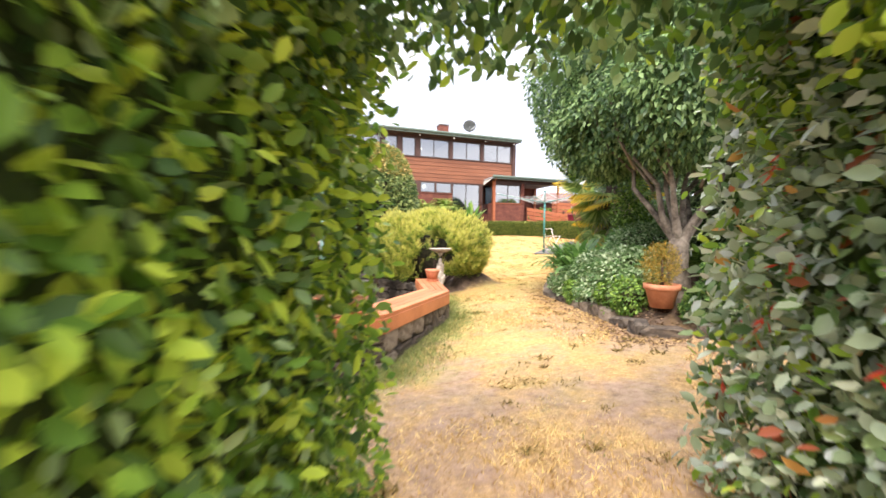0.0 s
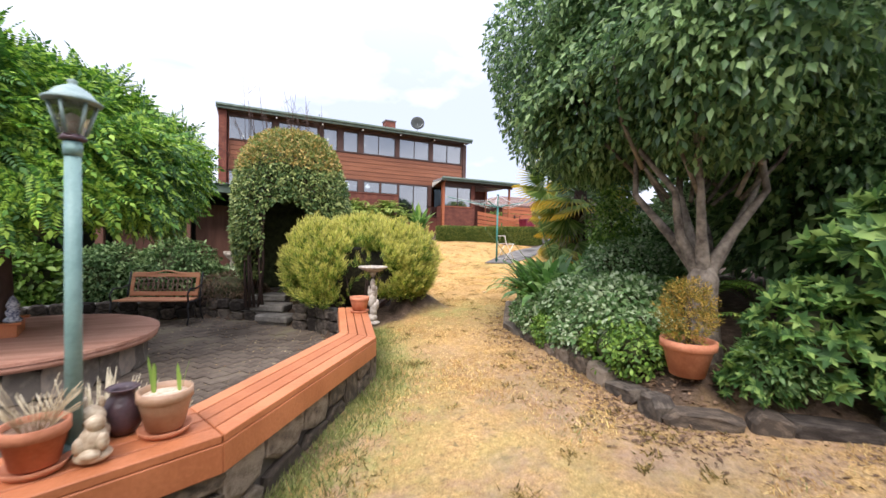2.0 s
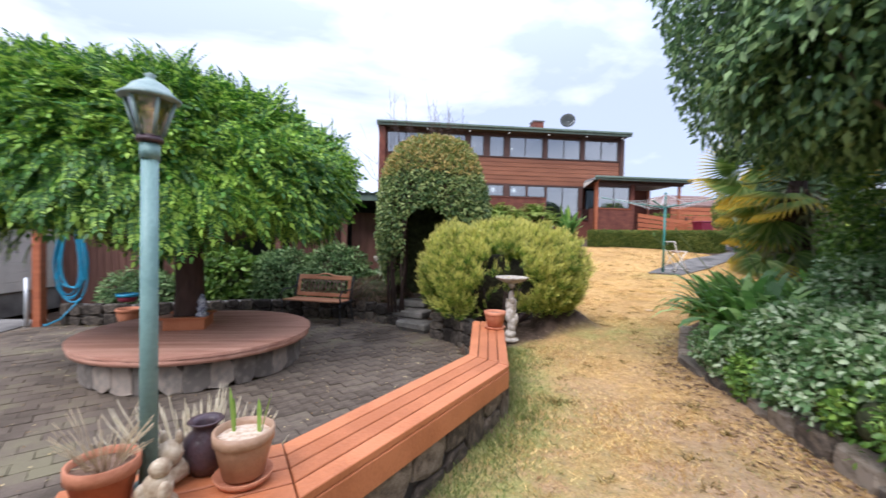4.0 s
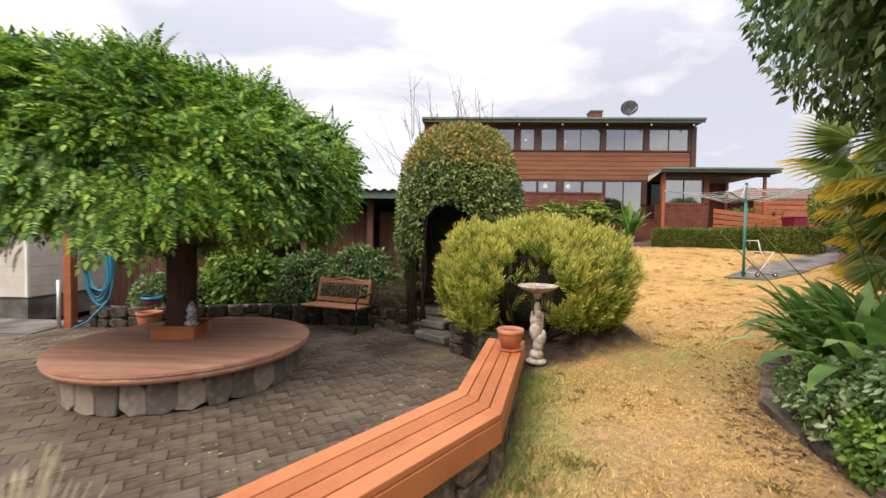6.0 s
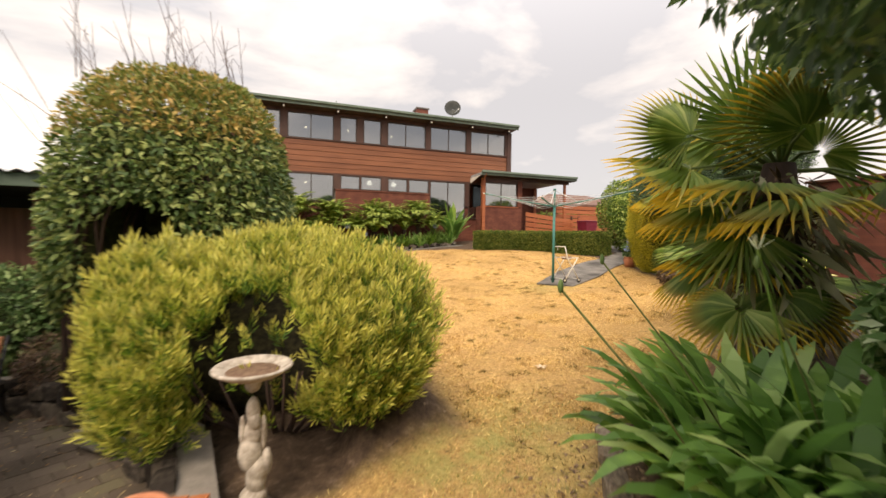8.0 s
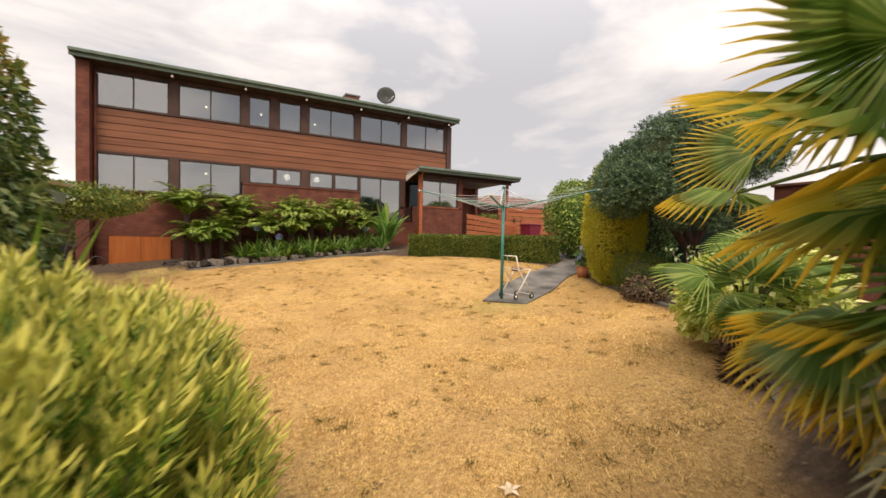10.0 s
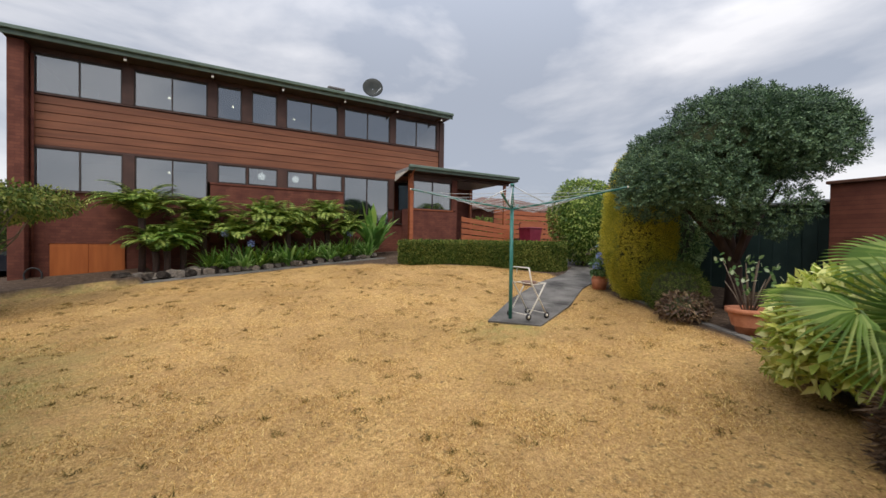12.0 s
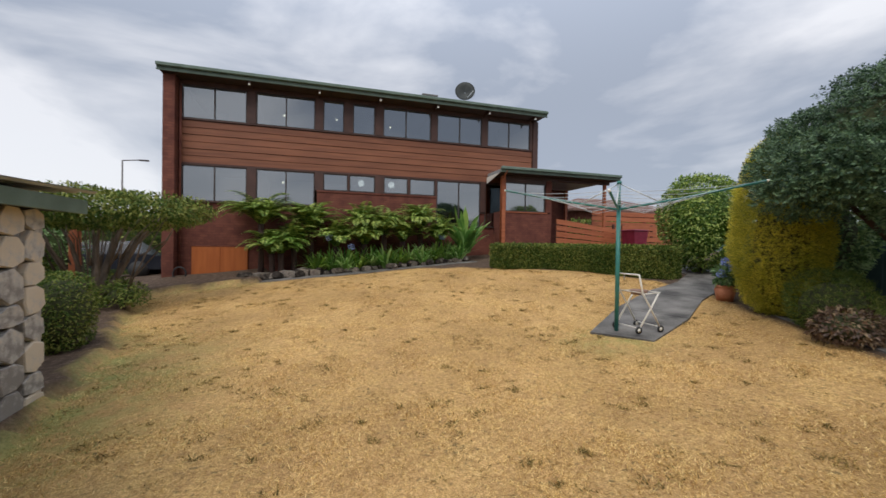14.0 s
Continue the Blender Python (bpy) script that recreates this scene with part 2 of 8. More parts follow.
# ---- materials ----
def mat(name, c1, c2, scale=6.0, rough=0.8, bump=0.3, fine=60.0, metal=0.0, island=0.0, objrand=0.0, stretch=(1, 1, 1), c3=None, spec=0.4, through_leaf=0.0):
    """A surface of two mixed colours with a broad and a fine grain; island and objrand vary the brightness from piece to piece."""
    m = bpy.data.materials.new(name)
    m.use_nodes = True
    t = m.node_tree
    b = t.nodes["Principled BSDF"]
    b.inputs["Roughness"].default_value, b.inputs["Metallic"].default_value = rough, metal
    b.inputs["Specular IOR Level"].default_value = spec
    co = t.nodes.new("ShaderNodeTexCoord")
    mp = t.nodes.new("ShaderNodeMapping")
    mp.inputs["Scale"].default_value = stretch
    t.links.new(co.outputs["Object"], mp.inputs["Vector"])
    n1, n2 = t.nodes.new("ShaderNodeTexNoise"), t.nodes.new("ShaderNodeTexNoise")
    n1.inputs["Scale"].default_value, n1.inputs["Detail"].default_value = scale, 4
    n2.inputs["Scale"].default_value, n2.inputs["Detail"].default_value = fine, 3
    for n in (n1, n2):
        t.links.new(mp.outputs[0], n.inputs["Vector"])
    ramp = t.nodes.new("ShaderNodeValToRGB")
    e = ramp.color_ramp.elements
    e[0].position, e[0].color, e[1].position, e[1].color = 0.32, (*c1, 1), 0.68, (*c2, 1)
    if c3:
        e[1].position = 0.55
        x = e.new(0.72)
        x.color = (*c3, 1)
    add = t.nodes.new("ShaderNodeMath")
    add.operation = "MULTIPLY_ADD"
    t.links.new(n2.outputs["Fac"], add.inputs[0])
    add.inputs[1].default_value = 0.35
    t.links.new(n1.outputs["Fac"], add.inputs[2])
    sub = t.nodes.new("ShaderNodeMath")
    sub.operation = "SUBTRACT"
    t.links.new(add.outputs[0], sub.inputs[0])
    sub.inputs[1].default_value = 0.175
    last = sub
    if island or objrand:
        src = t.nodes.new("ShaderNodeNewGeometry").outputs["Random Per Island"] if island else t.nodes.new("ShaderNodeObjectInfo").outputs["Random"]
        mr = t.nodes.new("ShaderNodeMath")
        mr.operation = "MULTIPLY_ADD"
        t.links.new(src, mr.inputs[0])
        mr.inputs[1].default_value = island or objrand
        half = t.nodes.new("ShaderNodeMath")
        half.operation = "SUBTRACT"
        t.links.new(last.outputs[0], half.inputs[0])
        half.inputs[1].default_value = (island or objrand) / 2
        t.links.new(half.outputs[0], mr.inputs[2])
        last = mr
    t.links.new(last.outputs[0], ramp.inputs["Fac"])
    t.links.new(ramp.outputs[0], b.inputs["Base Color"])
    if bump:
        bp = t.nodes.new("ShaderNodeBump")
        bp.inputs["Strength"].default_value, bp.inputs["Distance"].default_value = bump, 0.01
        t.links.new(n2.outputs["Fac"], bp.inputs["Height"])
        t.links.new(bp.outputs[0], b.inputs["Normal"])
    if through_leaf:
        tr, mix = t.nodes.new("ShaderNodeBsdfTranslucent"), t.nodes.new("ShaderNodeMixShader")
        mix.inputs[0].default_value = through_leaf
        t.links.new(ramp.outputs[0], tr.inputs["Color"])
        out = t.nodes["Material Output"]
        t.links.new(b.outputs[0], mix.inputs[1])
        t.links.new(tr.outputs[0], mix.inputs[2])
        t.links.new(mix.outputs[0], out.inputs["Surface"])
    return m


def leafmat(name, c1, c2, c3=None, rough=0.5, spread=0.75, spec=0.4, scale=1.3, through_leaf=0.28):
    return mat(name, c1, c2, scale=scale, rough=rough, bump=0.0, fine=9.0, island=spread, c3=c3, spec=spec, through_leaf=through_leaf)


def brickmat(name):
    m = mat(name, (0.12, 0.036, 0.024), (0.20, 0.066, 0.042), scale=2.5, rough=0.85)
    t = m.node_tree
    b = t.nodes["Principled BSDF"]
    co = t.nodes.new("ShaderNodeTexCoord")
    mp = t.nodes.new("ShaderNodeMapping")
    mp.inputs["Rotation"].default_value = (radians(90), 0, 0)
    t.links.new(co.outputs["Object"], mp.inputs["Vector"])
    br = t.nodes.new("ShaderNodeTexBrick")
    br.inputs["Scale"].default_value = 1.0
    br.inputs["Brick Width"].default_value, br.inputs["Row Height"].default_value = 0.24, 0.086
    br.inputs["Mortar Size"].default_value = 0.008
    br.inputs["Color1"].default_value, br.inputs["Color2"].default_value = (1, 1, 1, 1), (0.76, 0.74, 0.74, 1)
    br.inputs["Mortar"].default_value = (0.72, 0.74, 0.75, 1)
    t.links.new(mp.outputs[0], br.inputs["Vector"])
    mul = t.nodes.new("ShaderNodeMixRGB")
    mul.blend_type, mul.inputs["Fac"].default_value = "MULTIPLY", 1.0
    old = b.inputs["Base Color"].links[0].from_socket
    t.links.new(old, mul.inputs["Color1"])
    t.links.new(br.outputs["Color"], mul.inputs["Color2"])
    t.links.new(mul.outputs[0], b.inputs["Base Color"])
    return m


def glassmat(name, gloss=0.3, tint=(0.62, 0.66, 0.68)):
    m = bpy.data.materials.new(name)
    m.use_nodes = True
    t = m.node_tree
    t.nodes.clear()
    out, mix = t.nodes.new("ShaderNodeOutputMaterial"), t.nodes.new("ShaderNodeMixShader")
    gl, tr = t.nodes.new("ShaderNodeBsdfGlossy"), t.nodes.new("ShaderNodeBsdfTransparent")
    gl.inputs["Roughness"].default_value, gl.inputs["Color"].default_value = 0.03, (0.9, 0.93, 0.96, 1)
    tr.inputs["Color"].default_value = (*tint, 1)
    no, bp = t.nodes.new("ShaderNodeTexNoise"), t.nodes.new("ShaderNodeBump")
    no.inputs["Scale"].default_value = 0.8
    bp.inputs["Strength"].default_value, bp.inputs["Distance"].default_value = 0.05, 0.02
    t.links.new(no.outputs["Fac"], bp.inputs["Height"])
    t.links.new(bp.outputs[0], gl.inputs["Normal"])
    mix.inputs[0].default_value = gloss
    t.links.new(tr.outputs[0], mix.inputs[1])
    t.links.new(gl.outputs[0], mix.inputs[2])
    t.links.new(mix.outputs[0], out.inputs["Surface"])
    return m


def glowmat(name, color, power):
    m = mat(name, (0.8, 0.8, 0.8), (0.85, 0.85, 0.85), bump=0)
    b = m.node_tree.nodes["Principled BSDF"]
    b.inputs["Emission Color"].default_value, b.inputs["Emission Strength"].default_value = (*color, 1), power
    return m


M_BRICK = brickmat("red_brick")
M_BOARD = mat("stained_board", (0.16, 0.058, 0.03), (0.25, 0.095, 0.048), scale=1.6, rough=0.6, stretch=(0.4, 1, 6), fine=40, objrand=0.25)
M_DARKWOOD = mat("dark_brown_trim", (0.055, 0.026, 0.02), (0.085, 0.04, 0.03), scale=3, rough=0.55)
M_SOFFIT = mat("soffit", (0.05, 0.03, 0.025), (0.08, 0.045, 0.035), scale=2, rough=0.8)
M_GREENTRIM = mat("green_metal", (0.09, 0.13, 0.10), (0.13, 0.18, 0.145), scale=3, rough=0.45)
M_CREAMTRIM = mat("cream_paint", (0.68, 0.66, 0.60), (0.78, 0.76, 0.70), scale=3, rough=0.6)
M_ALU = mat("dark_window_frame", (0.05, 0.04, 0.037), (0.08, 0.065, 0.06), scale=5, rough=0.4, metal=0.3)
M_GLASS = glassmat("window_glass", 0.26, (0.36, 0.4, 0.42))
M_PLASTER = mat("inside_plaster", (0.45, 0.43, 0.40), (0.52, 0.5, 0.46), scale=2, rough=0.9)
M_INFLOOR = mat("inside_floor", (0.12, 0.09, 0.07), (0.16, 0.12, 0.09), scale=3)
M_ORANGEDOOR = mat("orange_stained_door", (0.34, 0.09, 0.022), (0.43, 0.125, 0.032), scale=2, rough=0.5, stretch=(4, 1, 0.4))
M_ORANGEWOOD = mat("orange_stained_timber", (0.40, 0.13, 0.05), (0.56, 0.20, 0.085), scale=3, rough=0.5, fine=50, stretch=(1, 1, 1), objrand=0.3)
M_FENCE = mat("red_stained_slat", (0.30, 0.085, 0.035), (0.42, 0.13, 0.055), scale=3, rough=0.55, stretch=(0.5, 1, 4), objrand=0.2)
M_STONE = mat("garden_stone", (0.13, 0.11, 0.092), (0.24, 0.205, 0.17), scale=3.5, rough=0.85, bump=0.6, fine=30, objrand=0.5, c3=(0.31, 0.25, 0.20))
M_BLUESTONE = mat("dark_stone", (0.03, 0.024, 0.02), (0.07, 0.058, 0.048), scale=4, rough=0.9, bump=0.6, fine=35, objrand=0.5, spec=0.2, c3=(0.14, 0.115, 0.09))
M_MORTAR = mat("mortar", (0.20, 0.18, 0.16), (0.30, 0.27, 0.24), scale=6, rough=0.95)
M_PAVER = mat("worn_paver", (0.07, 0.053, 0.037), (0.15, 0.115, 0.087), scale=1.3, rough=0.8, bump=0.6, objrand=0.18, c3=(0.19, 0.16, 0.11), spec=0.3)
M_JOINT = mat("mossy_joint", (0.06, 0.055, 0.03), (0.15, 0.13, 0.06), scale=1.2, rough=0.95)
M_CONCRETE = mat("old_concrete", (0.065, 0.06, 0.055), (0.22, 0.205, 0.185), scale=1.9, rough=0.9, bump=0.35)
M_POT = mat("terracotta", (0.42, 0.15, 0.075), (0.56, 0.23, 0.125), scale=9, rough=0.75)
M_TAN = mat("tan_glazed_pot", (0.34, 0.20, 0.12), (0.44, 0.28, 0.18), scale=5, rough=0.45)
M_PURPLE = mat("dark_glazed_jar", (0.05, 0.03, 0.035), (0.09, 0.05, 0.055), scale=8, rough=0.3)
M_SOIL = mat("potting_soil", (0.12, 0.07, 0.045), (0.22, 0.14, 0.09), scale=30, rough=1.0, bump=1.0)
M_STATUE = mat("weathered_cast_stone", (0.24, 0.20, 0.16), (0.56, 0.50, 0.43), scale=14, rough=0.85)
M_CREAMSTONE = mat("mottled_cream_stone", (0.30, 0.20, 0.12), (0.60, 0.50, 0.36), scale=22, rough=0.8)
M_LAMPPOST = mat("pale_green_paint", (0.15, 0.26, 0.245), (0.22, 0.35, 0.33), scale=8, rough=0.5)
M_LAMPHEAD = mat("aged_lantern_metal", (0.16, 0.24, 0.23), (0.28, 0.36, 0.34), scale=12, rough=0.5)
M_LAMPGLASS = glassmat("lantern_glass", 0.22, (0.85, 0.8, 0.78))
M_HOIST = mat("green_enamel", (0.03, 0.16, 0.135), (0.05, 0.22, 0.19), scale=8, rough=0.4)
M_GALV = mat("galvanised_steel", (0.5, 0.52, 0.53), (0.66, 0.68, 0.68), scale=20, rough=0.4, metal=0.5)
M_WHITE = mat("white_enamel", (0.66, 0.62, 0.54), (0.78, 0.74, 0.66), scale=12, rough=0.45)
M_BLACK = mat("black_rubber", (0.02, 0.02, 0.02), (0.04, 0.04, 0.04), scale=12, rough=0.7)
M_IRON = mat("black_cast_iron", (0.025, 0.025, 0.028), (0.05, 0.048, 0.05), scale=20, rough=0.5, metal=0.4)
M_DECK = mat("weathered_deck_stain", (0.42, 0.20, 0.135), (0.58, 0.32, 0.23), scale=2.2, rough=0.7, fine=45, objrand=0.2, stretch=(0.4, 3, 1))
M_LSTONE = mat("pale_shed_stone", (0.24, 0.22, 0.20), (0.46, 0.43, 0.385), scale=3, rough=0.85, bump=0.6, fine=30, objrand=0.6, c3=(0.58, 0.49, 0.37))
M_STEP = mat("step_stone", (0.11, 0.10, 0.085), (0.24, 0.22, 0.19), scale=4, rough=0.9, bump=0.5, fine=30)
M_SLATWOOD = mat("worn_seat_slat", (0.42, 0.17, 0.08), (0.56, 0.27, 0.14), scale=4, rough=0.55, stretch=(0.6, 3, 3), objrand=0.2)
M_LATTICE = mat("brown_cast_lattice", (0.2, 0.12, 0.09), (0.3, 0.19, 0.14), scale=10, rough=0.5)
M_BARK = mat("grey_brown_bark", (0.10, 0.075, 0.055), (0.22, 0.17, 0.13), scale=4, rough=0.95, bump=1.0, fine=25, stretch=(1, 1, 0.35))
M_DARKBARK = mat("dark_bark", (0.045, 0.028, 0.022), (0.09, 0.055, 0.045), scale=5, rough=0.95, bump=1.0, fine=25, stretch=(1, 1, 0.3))
M_HOSE = mat("blue_hose", (0.02, 0.22, 0.36), (0.03, 0.30, 0.46), scale=8, rough=0.4)
M_CLADDING = mat("cream_weatherboard", (0.52, 0.48, 0.42), (0.62, 0.58, 0.51), scale=3, rough=0.6)
M_ROOFMETAL = mat("zinc_roofing", (0.34, 0.37, 0.40), (0.46, 0.49, 0.52), scale=3, rough=0.4, metal=0.3)
M_SHEDWOOD = mat("shed_timber", (0.11, 0.05, 0.035), (0.18, 0.085, 0.06), scale=3, rough=0.8, stretch=(5, 1, 0.5))
# Dark colour painted for the shed's shaded inside; the satellite dish uses it too.
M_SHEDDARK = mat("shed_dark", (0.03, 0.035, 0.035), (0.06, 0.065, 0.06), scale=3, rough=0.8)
M_TILE = mat("brown_roof_tile", (0.12, 0.065, 0.05), (0.19, 0.11, 0.085), scale=4, rough=0.8)
M_MAROON = mat("maroon_plastic", (0.16, 0.012, 0.03), (0.22, 0.02, 0.045), scale=5, rough=0.4)
M_PETAL = leafmat("blue_petal", (0.25, 0.33, 0.7), (0.5, 0.58, 0.9))
M_RED = leafmat("red_petal", (0.55, 0.03, 0.02), (0.75, 0.07, 0.04))

L_HEDGE = leafmat("clipped_hedge_leaf", (0.055, 0.10, 0.016), (0.14, 0.19, 0.035), (0.27, 0.29, 0.07), rough=0.6, spec=0.22)
L_TREE = leafmat("tree_leaf", (0.06, 0.125, 0.048), (0.14, 0.25, 0.088), (0.31, 0.45, 0.18), rough=0.42, through_leaf=0.45)
L_ROBINIA = leafmat("feather_leaf", (0.04, 0.13, 0.018), (0.12, 0.29, 0.03), (0.34, 0.52, 0.07), rough=0.5, spread=0.9, through_leaf=0.3)
L_CLIMBER = leafmat("climber_leaf", (0.065, 0.12, 0.035), (0.17, 0.25, 0.07), (0.33, 0.38, 0.13), spec=0.3)
L_RUSTTOP = leafmat("rust_tipped_leaf", (0.14, 0.19, 0.045), (0.29, 0.29, 0.08), (0.52, 0.36, 0.12), spec=0.25)
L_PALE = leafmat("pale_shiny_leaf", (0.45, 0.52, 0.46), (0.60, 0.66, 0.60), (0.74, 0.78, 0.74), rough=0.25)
L_CORAL = leafmat("coral_young_leaf", (0.40, 0.10, 0.04), (0.62, 0.20, 0.09), (0.75, 0.40, 0.12))
L_GOLD = leafmat("golden_needle_leaf", (0.07, 0.16, 0.018), (0.22, 0.34, 0.035), (0.48, 0.53, 0.09), spread=0.9, through_leaf=0.25)
L_STRAP = leafmat("strap_leaf", (0.10, 0.23, 0.05), (0.23, 0.43, 0.09), (0.42, 0.60, 0.22), rough=0.36, scale=3, through_leaf=0.5)
L_COVER = leafmat("ground_cover_leaf", (0.11, 0.22, 0.07), (0.28, 0.42, 0.17), (0.58, 0.68, 0.44), through_leaf=0.38)
L_FERN = leafmat("fern_frond", (0.07, 0.14, 0.02), (0.19, 0.30, 0.045), (0.42, 0.50, 0.12))
L_PALM = leafmat("palm_leaf", (0.09, 0.16, 0.035), (0.12, 0.19, 0.05), (0.22, 0.28, 0.10), rough=0.4)
L_JUNIPER = leafmat("blue_green_needle", (0.035, 0.075, 0.036), (0.075, 0.14, 0.065), (0.16, 0.25, 0.12), through_leaf=0.15)
L_YCON = leafmat("golden_conifer_leaf", (0.32, 0.34, 0.04), (0.66, 0.60, 0.07), (0.93, 0.80, 0.12), through_leaf=0.45)
L_VARIEG = leafmat("variegated_leaf", (0.34, 0.42, 0.07), (0.66, 0.68, 0.17), (0.82, 0.82, 0.36))
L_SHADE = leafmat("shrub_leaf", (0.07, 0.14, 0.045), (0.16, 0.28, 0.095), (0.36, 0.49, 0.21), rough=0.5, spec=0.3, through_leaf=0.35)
# Dark colour painted on cores in place of the shade among leaves and twigs.
M_SHADED = mat("painted_inner_shade", (0.03, 0.035, 0.015), (0.075, 0.085, 0.035), scale=12, rough=1.0, bump=1.0, fine=30)
M_TEAL = mat("dark_teal_sheet", (0.018, 0.042, 0.042), (0.03, 0.06, 0.058), scale=3, rough=0.6)
M_WALLSTONE = mat("brown_wall_stone", (0.06, 0.045, 0.033), (0.16, 0.12, 0.085), scale=5, rough=0.85, bump=0.7, fine=30, objrand=0.5, c3=(0.25, 0.20, 0.15))
L_RHODO = leafmat("oval_shrub_leaf", (0.05, 0.12, 0.035), (0.13, 0.26, 0.06), (0.30, 0.44, 0.12), rough=0.55, spec=0.25, through_leaf=0.35)
L_BRIGHT = leafmat("fresh_leaf", (0.07, 0.15, 0.02), (0.16, 0.3, 0.04), (0.30, 0.45, 0.09))
L_RUSTY = leafmat("rusty_dry_leaf", (0.07, 0.04, 0.025), (0.15, 0.085, 0.05), (0.22, 0.15, 0.08), through_leaf=0.1)
L_ENTRY = leafmat("glossy_hedge_leaf", (0.12, 0.24, 0.035), (0.30, 0.48, 0.06), (0.56, 0.70, 0.09), rough=0.35, through_leaf=0.45)
L_GREY = leafmat("grey_green_leaf", (0.26, 0.34, 0.20), (0.42, 0.50, 0.33), (0.64, 0.70, 0.52), rough=0.3)
L_OCHRE = leafmat("ochre_shrub_leaf", (0.18, 0.15, 0.025), (0.36, 0.27, 0.04), (0.5, 0.3, 0.06))
L_DRY = leafmat("dry_grass_blade", (0.36, 0.20, 0.055), (0.68, 0.44, 0.14), (0.90, 0.66, 0.27), spread=0.9, through_leaf=0.2)
L_LITTER = leafmat("fallen_leaf", (0.28, 0.15, 0.05), (0.5, 0.3, 0.12), (0.75, 0.6, 0.3), spread=0.9)

# ---- the lie of the land ----
LAWN = [(0.68, 0.1), (1.42, 0.42), (2.76, 2.2), (3.16, 4.1), (3.6, 4.5), (4.9, 5.0), (5.1, 6.3), (4.3, 7.6), (2.75, 8.9), (2.38, 11.2), (2.15, 12.3), (2.15, 13.0),
        (1.4, 15.3), (0.9, 17.2), (0.9, 19.05), (3.3, 19.2), (8.5, 19.1), (10.7, 17.6), (13.4, 16.2), (14.2, 14.4), (13.9, 12.4), (13.5, 11.6), (12.9, 10.2), (12.2, 8.5), (11.6, 7.6),
        (10.7, 6.75), (9.0, 5.6), (7.2, 4.6), (5.8, 4.4), (4.95, 3.1), (4.7, 1.9), (4.4, 0.8), (4.2, 0.2), (4.65, -0.3), (5.4, -0.95), (6.2, -3.0),
        (4.0, -7.0), (-1.5, -7.0), (-1.0, -2.2), (0.1, -0.8)]
BENCH_OUT = [(0.63, 0.17), (1.38, 0.50), (2.69, 2.26), (3.15, 4.27)]
BENCH_Z = [0.87, 0.85, 0.80, 0.76]
BENCH_IN = [(0.46, 0.58), (1.19, 0.95), (2.40, 2.64), (2.74, 4.35)]
PATIO = [(0.5, 0.35), (1.25, 0.75), (2.55, 2.45), (2.93, 4.2), (2.65, 5.5), (2.2, 6.5), (0.75, 7.45), (-1.35, 7.4), (-3.4, 6.7), (-5.4, 6.9), (-7.5, 7.4), (-9.5, 3.0),
         (-6.0, -1.5), (-1.6, -1.2), (-0.1, 0.1)]
PATIO_Z = 0.19


def land(x, y):
    """Height of the ground."""
    x, y = np.asarray(x, float), np.asarray(y, float)
    cx, cy = np.clip(x, -4, 17), np.clip(y, -6, 21)
    z = 0.219 + 0.081 * cx - 0.0319 * cy + 0.00078 * cx * cy - 0.00119 * cx * cx + 0.00327 * cy * cy
    z = z - 0.19 * np.exp(-((cx - 8.8) ** 2 + (cy - 10.8) ** 2) / 12.0)
    z = z + 0.13 * np.exp(-((cx - 10.8) ** 2 + (cy - 17.5) ** 2) / 8.0)
    far = np.maximum(0, np.hypot(x - 6, y - 8) - 22)
    return z - 0.05 * far / (1 + far / 90)


def bedded(x, y):
    """Ground with the raised beds, the bank behind the terrace and the sunken terrace."""
    z = land(x, y)
    lawn_d = edge_dist(x, y, LAWN)
    out = ~in_poly(x, y, LAWN)
    right = out & (x > 4) & (y < 5.5) & (y > -6)
    z = z + np.where(right, 0.25 * np.clip(lawn_d / 0.3, 0, 1) + 0.05 * np.clip(lawn_d, 0, 3), 0)
    pd = edge_dist(x, y, PATIO)
    pin = in_poly(x, y, PATIO)
    bank = (~pin) & (y > 5.0) & (x < 3.6)
    z = z + np.where(bank & out, 0.16 * np.clip(pd / 1.2, 0, 1), 0)
    return np.where(pin, PATIO_Z - 0.05, z)


# ground sheet to the horizon
def axis_steps(lo, hi, step, far):
    core = np.arange(lo, hi + 1e-6, step)
    grow = np.cumsum(step * 1.35 ** np.arange(1, 60))
    grow = grow[grow < far]
    return np.concatenate([lo - grow[::-1], core, hi + grow])


GX, GY = axis_steps(-8, 19, 0.14, 1500), axis_steps(-7, 22, 0.14, 1500)
mx, my = np.meshgrid(GX, GY, indexing="ij")
gz = bedded(mx, my) + 0.012 * lump(np.stack([mx.ravel(), my.ravel()], 1), 3.0, 5).reshape(mx.shape)
gi = np.arange(mx.size).reshape(mx.shape)
gf = np.stack([gi[:-1, :-1], gi[1:, :-1], gi[1:, 1:], gi[:-1, 1:]], -1).reshape(-1, 4)


